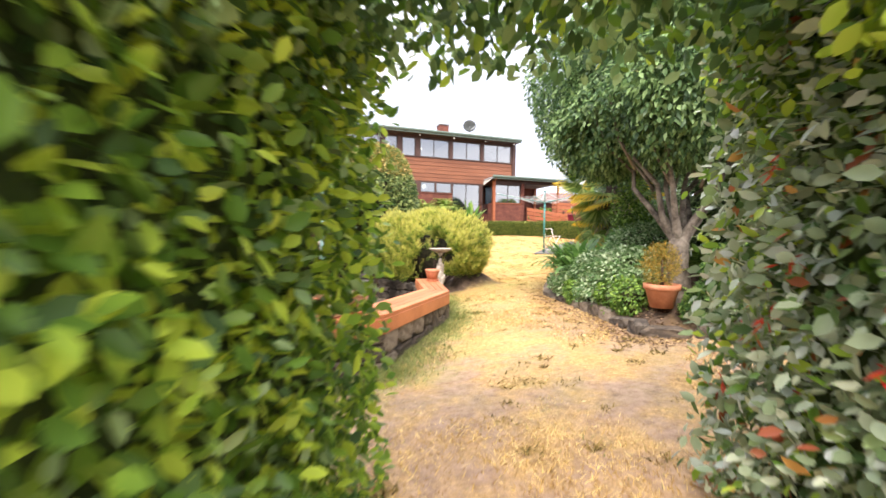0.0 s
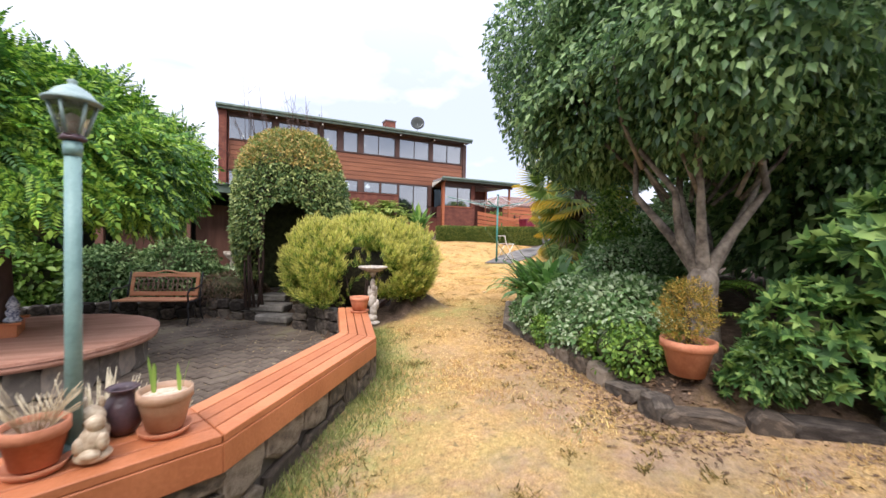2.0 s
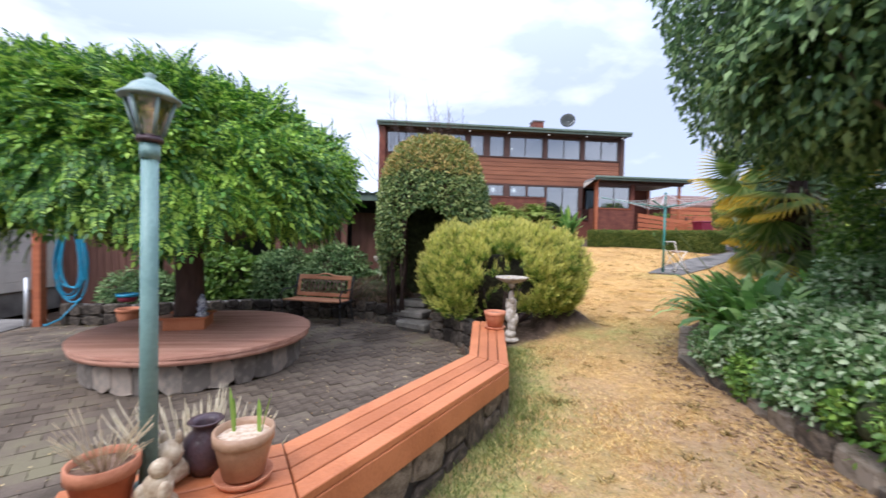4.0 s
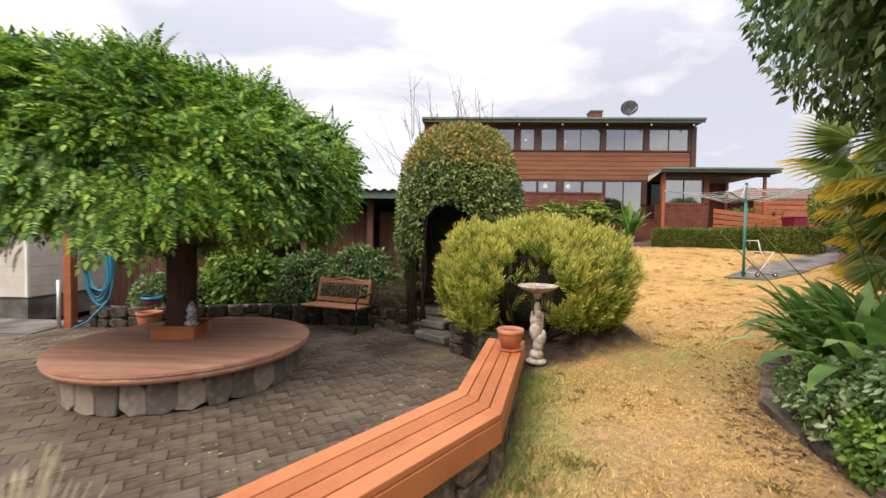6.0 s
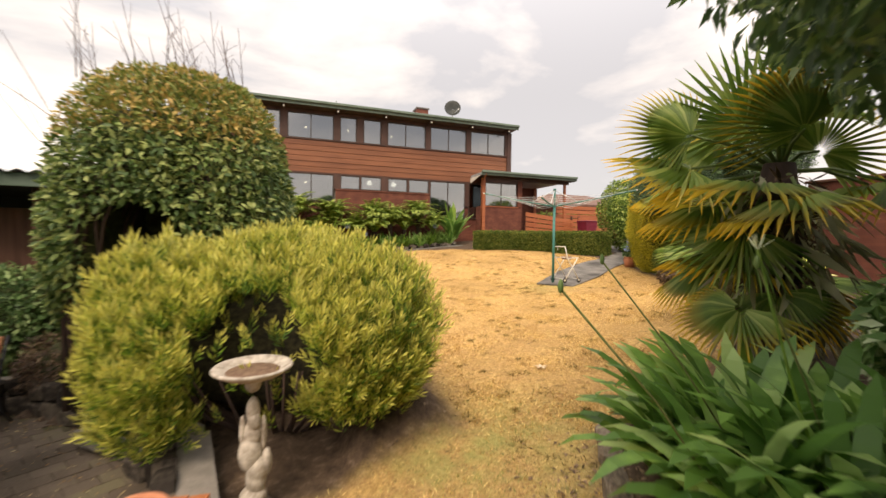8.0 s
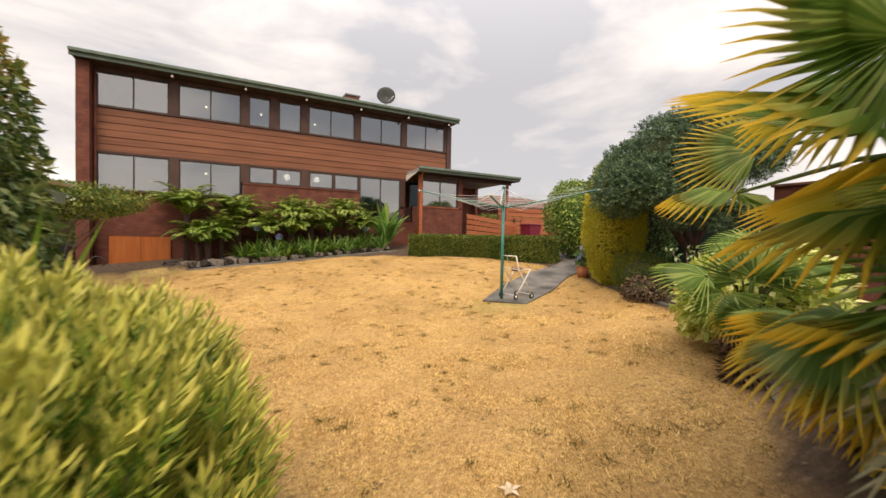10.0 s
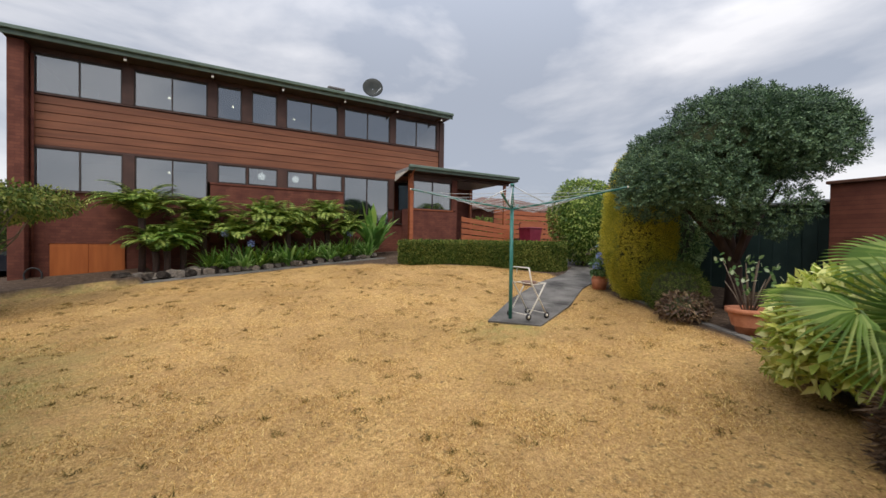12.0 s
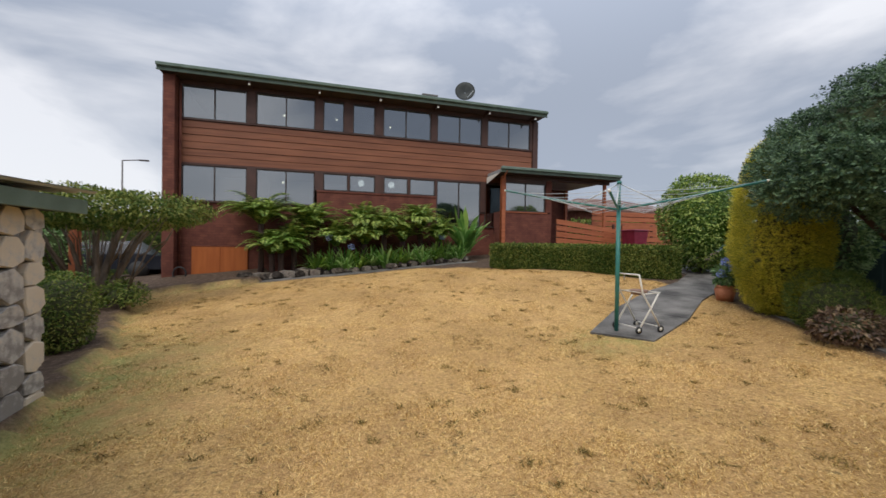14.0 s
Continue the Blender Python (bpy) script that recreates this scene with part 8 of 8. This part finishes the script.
# ---- planting behind the terrace ----
for k, (x, y, rx, ry, rz, m, n, sz) in enumerate(((-0.9, 8.3, 0.85, 0.55, 0.8, L_SHADE, 5200, 0.10), (0.25, 8.25, 0.8, 0.5, 0.78, L_SHADE, 4600, 0.095), (-2.2, 8.2, 0.9, 0.55, 0.85, L_BRIGHT, 3600, 0.14),
                                              (-3.6, 7.9, 0.8, 0.6, 0.6, L_SHADE, 3600, 0.10), (1.15, 8.3, 0.5, 0.45, 0.45, L_COVER, 2400, 0.08))):
    shrub("border_shrub", "leafy green border shrub with pale flecks behind the terrace", x, y, (rx, ry, rz), n, sz, m, ROUND if k == 2 else LEAF, 320 + k, freq=4, shell=0.55, group="border shrubs behind the terrace")
shrub("dry_fern", "rusty dried fern mass beside the steps", 1.2, 7.65, (0.65, 0.4, 0.42), 3400, 0.09, L_RUSTY, NARROW, 331, freq=5)
shrub("dry_fern", "rusty dried fern mass beside the steps", 2.68, 6.4, (0.36, 0.5, 0.36), 2200, 0.09, L_RUSTY, NARROW, 332, freq=5)
shrub("dry_fern", "rusty dried fern mass beside the steps", 1.72, 7.35, (0.3, 0.3, 0.26), 1400, 0.08, L_RUSTY, NARROW, 333, freq=5)
urn = thing("garden_urn", "small mossy pale stone urn on a stand by the arch", "urn", at=place(1.25, 8.9))
lathe("body", [(0, 0), (0.13, 0), (0.13, 0.5), (0.2, 0.55), (0.2, 0.62), (0.06, 0.66), (0.05, 0.78), (0.17, 0.9), (0.2, 1.0), (0.18, 1.0), (0.1, 0.9), (0, 0.88)], M_STATUE, urn, seg=20)
dk = thing("dark_fence", "dark weathered board fence behind the border", "fence", at=(-6.0, 8.9, 0.1))
for k in range(12):
    box("paling", (k * 0.155, 0, 0), (k * 0.155 + 0.145, 0.025, 2.15 + 0.02 * (k % 3)), M_SHEDWOOD, dk, 0.004)
yuc = thing("sword_leaf_plant", "tall sparse yellow-green sword leaves behind the golden bush", "plant", at=place(3.45, 6.85))
ryu = np.random.default_rng(340)
for k in range(9):
    strap_leaves("leaf", 1, ryu, 2.3, 0.022, L_BRIGHT, yuc, (0.05 * math.cos(k), 0.05 * math.sin(k), 0), 0.35, 0.22, 0.08, seg=7)

# ---- left edge of the upper lawn ----
bhg = thing("small_box_hedge", "small clipped round box bush", "hedge", at=place(1.42, 13.4))
g = shrub_shell(6000, np.random.default_rng(350), 0.40, 0.5, 0.0, 1.25, 0.05, LEAF, power=3.2, amp=0.06)
nmesh("foliage", *joined(g), L_HEDGE, bhg)
# Added dark core paints the shade inside the box bush.
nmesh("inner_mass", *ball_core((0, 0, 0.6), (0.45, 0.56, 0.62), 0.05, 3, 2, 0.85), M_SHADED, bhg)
lx, ly = 0.35, 16.9
limbs = [([(0, 0, -0.1), (0.1, 0, 0.6), (0.3, 0.1, 1.4), (0.5, 0.2, 2.2)], [0.12, 0.09, 0.07, 0.04])]
for x, y in ((-0.9, 0.2), (1.3, 0.1), (0.3, -0.5), (1.0, 0.6), (-0.3, 0.5), (-1.5, -0.1)):
    limbs.append(([(0.02, 0, 0.05), (x * 0.35, y * 0.35, 0.8), (x * 0.6, y * 0.7, 1.5), (x, y, 2.2)], [0.07, 0.055, 0.04, 0.02]))
rt = np.random.default_rng(353)
for k in range(34):
    x, y = rt.uniform(-1.7, 1.7), rt.uniform(-0.7, 0.7)
    limbs.append(([(x * 0.45, y * 0.5, rt.uniform(0.4, 1.3)), (x * 0.75 + rt.uniform(-0.15, 0.15), y, 1.6), (x, y, 2.15)], [0.02, 0.013, 0.006]))
geo = [crown_geo((0.05, 0, 2.32), (2.2, 1.3, 0.5), 13000, 0.10, LEAF, amp=0.16, freq=3, seed=351, shell=0.5, low=-1), crown_geo((-1.6, 0, 1.0), (0.8, 0.7, 0.9), 3000, 0.10, LEAF, seed=352, shell=0.5)]
make_tree("spreading_tree", "low flat-topped tree with several leaning bare grey stems", (lx, ly, float(bedded(lx, ly))), limbs, M_BARK, [(geo, L_HEDGE)])
for k, (x, y) in enumerate(((0.2, 17.9), (-1.2, 17.6), (1.0, 16.6), (-0.6, 16.3))):
    shrub("low_shrub", "low twiggy green and rusty shrub under the leaning tree", x, y, (0.55, 0.45, 0.36), 1700, 0.07, L_RUSTY if k % 2 else L_HEDGE, LEAF, 355 + k, freq=5, shell=0.4, core=0.5, gap=-0.2)
car = thing("parked_car", "dark parked car half hidden behind the planting", "car", at=(-2.6, 24.5, 0.95))
sec = [(-2.1, 0.35), (-2.1, 0.75), (-1.3, 0.9), (-0.7, 1.4), (0.9, 1.42), (1.5, 0.95), (2.1, 0.85), (2.15, 0.35)]
v = [(x, -0.85 if z < 1.0 else -0.68, z) for x, z in sec] + [(x, 0.85 if z < 1.0 else 0.68, z) for x, z in sec]
nmesh("body", v, [tuple(range(8))[::-1], tuple(range(8, 16))] + [(i, (i + 1) % 8, (i + 1) % 8 + 8, i + 8) for i in range(8)], mat("dark_car_paint", (0.02, 0.022, 0.03), (0.03, 0.032, 0.04), scale=3, rough=0.2, bump=0), car)
nmesh("side_glass", [(-1.15, -0.80, 0.96), (1.35, -0.80, 0.98), (0.85, -0.705, 1.36), (-0.62, -0.705, 1.34), (-1.15, -0.79, 0.96), (1.35, -0.79, 0.98), (0.85, -0.695, 1.36), (-0.62, -0.695, 1.34)],
      [(0, 1, 2, 3), (7, 6, 5, 4), (0, 4, 5, 1), (1, 5, 6, 2), (2, 6, 7, 3), (3, 7, 4, 0)], M_LAMPGLASS, car)
for x in (-1.3, 1.35):
    wh = tube("wheel", [(x, -0.88, 0.33), (x, -0.68, 0.33)], 0.33, M_BLACK, car, 20)
    wh = tube("wheel", [(x, 0.68, 0.33), (x, 0.88, 0.33)], 0.33, M_BLACK, car, 20)
fp = thing("gate_post", "tall brown timber gate post", "post", at=place(-0.75, 18.4))
box("shaft", (-0.1, -0.1, 0), (0.1, 0.1, 2.4), M_FENCE, fp, 0.01)

# ---- right boundary ----
gs = thing("green_shed", "dark green metal shed with a pale roof edge", "shed", at=(16.4, 7.9, 1.0))
for k in range(12):
    box("wall_sheet", (0.0 if k % 2 else 0.02, k * 0.26, 0), (0.06, k * 0.26 + 0.257, 2.35), M_TEAL, gs, 0.006)
box("roof", (-0.15, -0.1, 2.36), (3.0, 3.25, 2.42), M_ROOFMETAL, gs, 0.008)
bf = thing("brick_pier_wall", "brown brick boundary wall with timber capping", "wall", at=(15.9, 5.0, 0.9))
box("wall", (-0.2, 0, 0), (0.05, 3.3, 2.75), M_BRICK, bf, 0.01)
box("capping", (-0.25, -0.02, 2.752), (0.1, 3.35, 2.81), M_SHEDWOOD, bf, 0.006)
bfence = thing("board_fence", "brown board fence along the garden boundary", "fence", at=(11.6, 1.2, 0.6))
for k in range(30):
    a = radians(38)
    p = Matrix.Translation((k * 0.155 * math.cos(a), k * 0.155 * math.sin(a), 0)) @ Matrix.Rotation(a, 4, "Z")
    box("paling", (0, 0, 0), (0.148, 0.025, 1.75), M_SHEDWOOD, bfence, 0.0, p)


# Dark green painted as the shade inside the hedges.
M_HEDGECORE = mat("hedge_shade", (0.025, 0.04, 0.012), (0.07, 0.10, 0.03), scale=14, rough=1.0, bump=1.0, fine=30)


def hedge_block(name, label, poly, z0, z1, n, size, leaf, template=LEAF, seed=1, depth=0.16, core=True, category="hedge", mats=None):
    """A dense clipped hedge over a plan."""
    r = np.random.default_rng(seed)
    h = thing(name, label, category)
    xs, ys = [p[0] for p in poly], [p[1] for p in poly]
    P = np.empty((0, 3))
    while len(P) < n:
        c = np.stack([r.uniform(min(xs), max(xs), n * 3), r.uniform(min(ys), max(ys), n * 3), r.uniform(z0, z1, n * 3)], 1)
        d = np.minimum(edge_dist(c[:, 0], c[:, 1], poly), np.minimum(z1 - c[:, 2], np.where(z0 > 1.5, c[:, 2] - z0, 9)))
        k = in_poly(c[:, 0], c[:, 1], poly) & (d < depth)
        P = np.concatenate([P, c[k]])
    P = P[:n] + r.normal(size=(n, 3)) * 0.035
    cx, cy = np.mean(xs), np.mean(ys)
    out = unit(np.stack([P[:, 0] - cx, P[:, 1] - cy, (P[:, 2] - (z0 + z1) / 2) * 0.7], 1))
    al = unit(out * 0.5 + r.normal(size=P.shape) * 0.6 + np.array([0, 0, -0.2]))
    fc = unit(out + r.normal(size=P.shape) * 0.5 + np.array([0, 0, 0.4]))
    groups = mats or [(1.0, leaf, "foliage")]
    start = 0
    for share, m, nm in groups:
        end = min(n, start + int(n * share))
        if end > start:
            nmesh(nm, *scatter(template, P[start:end], frames_of(al[start:end], fc[start:end]), size * r.uniform(0.6, 1.2, end - start)), m, h)
        start = end
    # Dark prism added in place of the shade behind the outer leaves.
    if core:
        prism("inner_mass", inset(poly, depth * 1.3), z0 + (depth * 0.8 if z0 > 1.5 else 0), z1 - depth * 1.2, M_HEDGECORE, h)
    return h


hedge_block("boundary_hedge", "tall dark green boundary hedge", [(9.5, -6), (12.5, -6), (12.5, 0.8), (10.4, 0.8)], 0.6, 3.6, 9000, 0.16, L_TREE, seed=401, depth=0.25)
hedge_block("boundary_hedge", "tall green boundary hedge behind the sheds", [(-9.5, 11.8), (-0.6, 12.3), (-0.6, 13.8), (-9.5, 13.6)], 0.3, 2.6, 7000, 0.14, L_HEDGE, seed=402, depth=0.25)
hedge_block("boundary_hedge", "dark green hedge behind the leaning tree", [(-6.5, 18.7), (-0.95, 18.7), (-0.95, 19.8), (-6.5, 19.8)], 0.7, 2.75, 7000, 0.12, L_SHADE, seed=407, depth=0.22)
hedge_block("boundary_hedge", "tall green hedge beyond the driveway", [(-14, 28), (0.2, 28), (0.2, 30), (-14, 30)], 0.3, 3.7, 9000, 0.22, L_HEDGE, seed=403, depth=0.3)
hedge_block("boundary_hedge", "tall green hedge beyond the terrace", [(-11.5, -6), (-10.3, -6), (-9.8, 6.4), (-11.5, 6.4)], 0.1, 2.8, 6000, 0.16, L_TREE, seed=404, depth=0.25)
hedge_block("boundary_hedge", "green hedge behind the yard fence", [(17.8, 24.3), (27, 24.3), (27, 25.6), (17.8, 25.6)], 1.5, 4.0, 5000, 0.18, L_HEDGE, seed=405, depth=0.25)
hedge_block("boundary_hedge", "low green hedge along the garden boundary", [(17.5, 4.5), (18.5, 4.5), (19.5, 16), (18.4, 16)], 0.9, 3.2, 6000, 0.15, L_SHADE, seed=406, depth=0.25)
hill = nmesh("hill_backdrop", *(lambda a: (np.concatenate([np.stack([1000 * np.sin(a), 1000 * np.cos(a), 0 * a - 60], 1), np.stack([1300 * np.sin(a), 1300 * np.cos(a), 58 + 34 * np.sin(a * 5 + 1) + 10 * np.sin(a * 23)], 1)]),
             np.array([(i, i + 1, len(a) + i + 1, len(a) + i) for i in range(len(a) - 1)])))(np.linspace(radians(20), radians(110), 90)), mat("far_hill", (0.045, 0.08, 0.085), (0.07, 0.11, 0.11), scale=0.01, rough=1, bump=0), kind="structure", label="far wooded hills")

# ---- the overgrown arch at the entrance ----
MIX = [(0.76, L_ENTRY, "foliage"), (0.16, L_SHADE, "foliage"), (0.08, L_BRIGHT, "young_growth")]
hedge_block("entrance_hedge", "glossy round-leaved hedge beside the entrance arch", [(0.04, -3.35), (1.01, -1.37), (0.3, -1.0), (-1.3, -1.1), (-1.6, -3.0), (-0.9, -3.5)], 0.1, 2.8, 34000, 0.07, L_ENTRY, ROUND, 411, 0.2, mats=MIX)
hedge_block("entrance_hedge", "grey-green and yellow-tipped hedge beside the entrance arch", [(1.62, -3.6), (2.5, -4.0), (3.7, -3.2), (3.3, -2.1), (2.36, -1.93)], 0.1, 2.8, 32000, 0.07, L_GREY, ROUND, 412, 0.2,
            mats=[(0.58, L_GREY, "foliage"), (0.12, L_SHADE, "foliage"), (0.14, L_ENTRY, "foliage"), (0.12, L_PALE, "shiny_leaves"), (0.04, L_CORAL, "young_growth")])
hedge_block("entrance_arch_top", "dense dark foliage over the entrance arch", [(-0.6, -2.7), (0.3, -1.15), (1.1, -1.45), (2.3, -2.0), (3.2, -2.4), (2.6, -3.5), (1.0, -2.9)], 2.34, 2.95, 14000, 0.07, L_SHADE, ROUND, 413, 0.3, core=False,
            mats=[(0.8, L_SHADE, "foliage"), (0.2, L_ENTRY, "young_growth")])
re_ = np.random.default_rng(420)
for c in ((0.5, -1.8, 2.25), (0.15, -2.6, 2.2), (2.5, -2.3, 2.35), (1.95, -3.0, 2.25)):
    g = crown_geo(c, (0.34, 0.4, 0.34), 900, 0.064, ROUND, amp=0.2, freq=6, seed=int(c[0] * 10) + 50, shell=0.3, gap=-2)
    sp_ = thing("hanging_foliage", "loose hanging foliage of the entrance arch", "climber")
    nmesh("foliage", *joined(g), L_ENTRY if c[0] > 1 else L_SHADE, sp_)
    tube("stem", [c, (c[0], c[1], 2.7)], 0.012, M_DARKBARK, sp_, 5)
fl = thing("red_flower_sprays", "small red trumpet flowers scattered in the hedge", "flowers")
for k, (x, y, z) in enumerate(((0.17, -2.75, 1.2), (0.37, -2.5, 1.1), (2.1, -2.45, 1.55), (2.16, -2.35, 1.35), (1.95, -2.75, 1.3), (2.2, -2.2, 1.05), (2.1, -2.4, 1.85))):
    nmesh("flower", *scatter(NARROW, np.tile([x, y, z], (7, 1)) + re_.normal(size=(7, 3)) * 0.012, frames_of(re_.normal(size=(7, 3)) + np.array([0, 0, -1]), re_.normal(size=(7, 3))), np.full(7, 0.055)), M_RED, fl)

# ---- lawn blades, weeds and fallen leaves ----
rg_ = np.random.default_rng(500)
N = 1500000
gxy = np.stack([rg_.uniform(-1.6, 14.5, N), rg_.uniform(-4.5, 19.2, N)], 1)
dens = 1 / (1 + 0.06 * np.minimum(np.hypot(gxy[:, 0] - 3.0, gxy[:, 1] - 1.5), np.hypot(gxy[:, 0] - 6.4, gxy[:, 1] - 7.5)) ** 1.6)
clump = 0.55 + 0.45 * lump(gxy, 7.0, 501)
gxy = gxy[rg_.random(N) < (0.25 + 0.75 * dens) * clump]
gxy = gxy[in_poly(gxy[:, 0], gxy[:, 1], LAWN)]
slab = LEFT + RIGHT[::-1]
gxy = gxy[~in_poly(gxy[:, 0], gxy[:, 1], slab) | (edge_dist(gxy[:, 0], gxy[:, 1], slab) < 0.10 * (0.5 + lump(gxy, 9.0, 502)))][:460000]


def blades(name, xy, h, w, m, r, lean=0.8, label=""):
    n = len(xy)
    z = land(xy[:, 0], xy[:, 1])
    a = r.uniform(0, 6.283, n)
    s = np.stack([np.cos(a), np.sin(a), 0 * a], 1) * (w * r.uniform(0.6, 1.3, n))[:, None]
    base = np.stack([xy[:, 0], xy[:, 1], z - 0.004], 1)
    tip = base + np.stack([r.normal(size=n) * lean, r.normal(size=n) * lean, np.ones(n)], 1) * (h * r.uniform(0.5, 1.3, n))[:, None]
    v = np.stack([base - s, base + s, tip], 1).reshape(-1, 3)
    f = np.arange(n * 3).reshape(-1, 3)
    return nmesh(name, v, f, m, None, label, kind="stuff")


gxy = gxy[~((gxy[:, 1] < 1.0) & (lump(gxy, 2.4, 504) < 0.15))]
gr = greenness(gxy[:, 0], gxy[:, 1]) * (0.4 + 0.6 * (lump(gxy, 3, 503) > -0.1))
is_green = rg_.random(len(gxy)) < gr * 0.75
blades("dry_grass", gxy[~is_green], 0.026, 0.0038, L_DRY, rg_, 1.0, "short dry straw-coloured grass blades")
blades("green_grass", gxy[is_green], 0.03, 0.003, leafmat("green_blade", (0.15, 0.20, 0.04), (0.32, 0.36, 0.10), (0.52, 0.48, 0.19)), rg_, 0.8, "thin patches of green grass")
cxy = np.stack([rg_.uniform(0, 14.2, 1500), rg_.uniform(-4, 19, 1500)], 1)
cxy = cxy[in_poly(cxy[:, 0], cxy[:, 1], LAWN)][:760]
wxy = np.repeat(cxy, 34, 0) + rg_.normal(size=(len(cxy) * 34, 2)) * np.repeat(rg_.uniform(0.02, 0.07, len(cxy)), 34)[:, None]
wxy = wxy[in_poly(wxy[:, 0], wxy[:, 1], LAWN) & ~in_poly(wxy[:, 0], wxy[:, 1], slab)]
blades("lawn_weeds", wxy, 0.03, 0.007, leafmat("weed_leaf", (0.11, 0.085, 0.03), (0.22, 0.155, 0.05), (0.40, 0.28, 0.10), rough=0.9, spec=0.1), rg_, 1.4, "small dull weeds scattered in the dry lawn")
vxy = []
for a, b in zip(BENCH_OUT, BENCH_OUT[1:]):
    t = rg_.random(3600)[:, None]
    vxy.append(np.array(a) * (1 - t) + np.array(b) * t + np.abs(rg_.normal(size=(3600, 1))) * 0.22 * np.array([0.8, -0.6]))
vxy = np.concatenate(vxy)
blades("bench_foot_grass", vxy, 0.06, 0.003, leafmat("lush_blade", (0.09, 0.13, 0.03), (0.2, 0.25, 0.06), (0.34, 0.36, 0.12)), rg_, 0.6, "longer green grass along the foot of the stone wall")


def litter(name, xy, z, size, m, label):
    n = len(xy)
    p = np.stack([xy[:, 0], xy[:, 1], z + 0.006], 1)
    al = unit(np.stack([rg_.normal(size=n), rg_.normal(size=n), rg_.normal(size=n) * 0.15], 1))
    fc = np.stack([rg_.normal(size=n) * 0.3, rg_.normal(size=n) * 0.3, np.ones(n)], 1)
    return nmesh(name, *scatter(LEAF, p, frames_of(al, fc), size * rg_.uniform(0.5, 1.3, n)), m, None, label, kind="stuff")


lxy = np.stack([rg_.uniform(-5, 3, 9000), rg_.uniform(0.5, 7.4, 9000)], 1)
near_edge = edge_dist(lxy[:, 0], lxy[:, 1], PATIO)
keep = in_poly(lxy[:, 0], lxy[:, 1], PATIO) & (rg_.random(9000) < np.exp(-near_edge / 0.7) + 0.12) & (np.hypot(lxy[:, 0] + 0.85, lxy[:, 1] - 4.5) > 1.25)
litter("terrace_litter", lxy[keep], np.full(keep.sum(), PATIO_Z), 0.027, L_LITTER, "small yellow fallen leaves on the terrace")
exy = []
for a, b in zip(EDGE, EDGE[1:]):
    t = rg_.random(650)[:, None]
    exy.append(np.array(a) * (1 - t) + np.array(b) * t + rg_.normal(size=(650, 2)) * np.array([0.22, 0.22]) - np.array([0.12, 0.05]))
exy = np.concatenate(exy)
litter("bed_litter", exy, bedded(exy[:, 0], exy[:, 1]), 0.05, mat("brown_leaf_litter", (0.12, 0.07, 0.04), (0.30, 0.19, 0.11), scale=4, island=0.8, bump=0), "brown leaf litter along the bed edging")
bl = np.stack([rg_.uniform(4.3, 15, 6000), rg_.uniform(-4, 13, 6000)], 1)
bl = bl[~in_poly(bl[:, 0], bl[:, 1], LAWN) & (edge_dist(bl[:, 0], bl[:, 1], LAWN) < 1.2)]
litter("soil_litter", bl, bedded(bl[:, 0], bl[:, 1]), 0.05, mat("dark_leaf_litter", (0.07, 0.045, 0.03), (0.22, 0.15, 0.09), scale=4, island=0.8, bump=0), "dry leaf litter on the soil beds")
sc = np.stack([rg_.uniform(0.5, 11, 46), rg_.uniform(-3, 14, 46)], 1)
sc = sc[in_poly(sc[:, 0], sc[:, 1], LAWN)]
litter("lawn_leaves", sc, land(sc[:, 0], sc[:, 1]) + 0.015, 0.06, L_LITTER, "a few curled dry leaves on the lawn")
big = thing("fallen_leaf", "pale curled maple-like leaf lying on the dry lawn", "leaf", at=(6.3, 5.88, float(land(6.3, 5.88)) + 0.02))
nmesh("blade", *scatter(LEAF, np.zeros((5, 3)), frames_of(np.stack([np.cos(np.arange(5) * 1.2), np.sin(np.arange(5) * 1.2), np.full(5, 0.2)], 1), np.tile([0, 0, 1.0], (5, 1))), np.full(5, 0.09)), mat("pale_dry_leaf", (0.5, 0.36, 0.22), (0.7, 0.56, 0.4), scale=20), big)
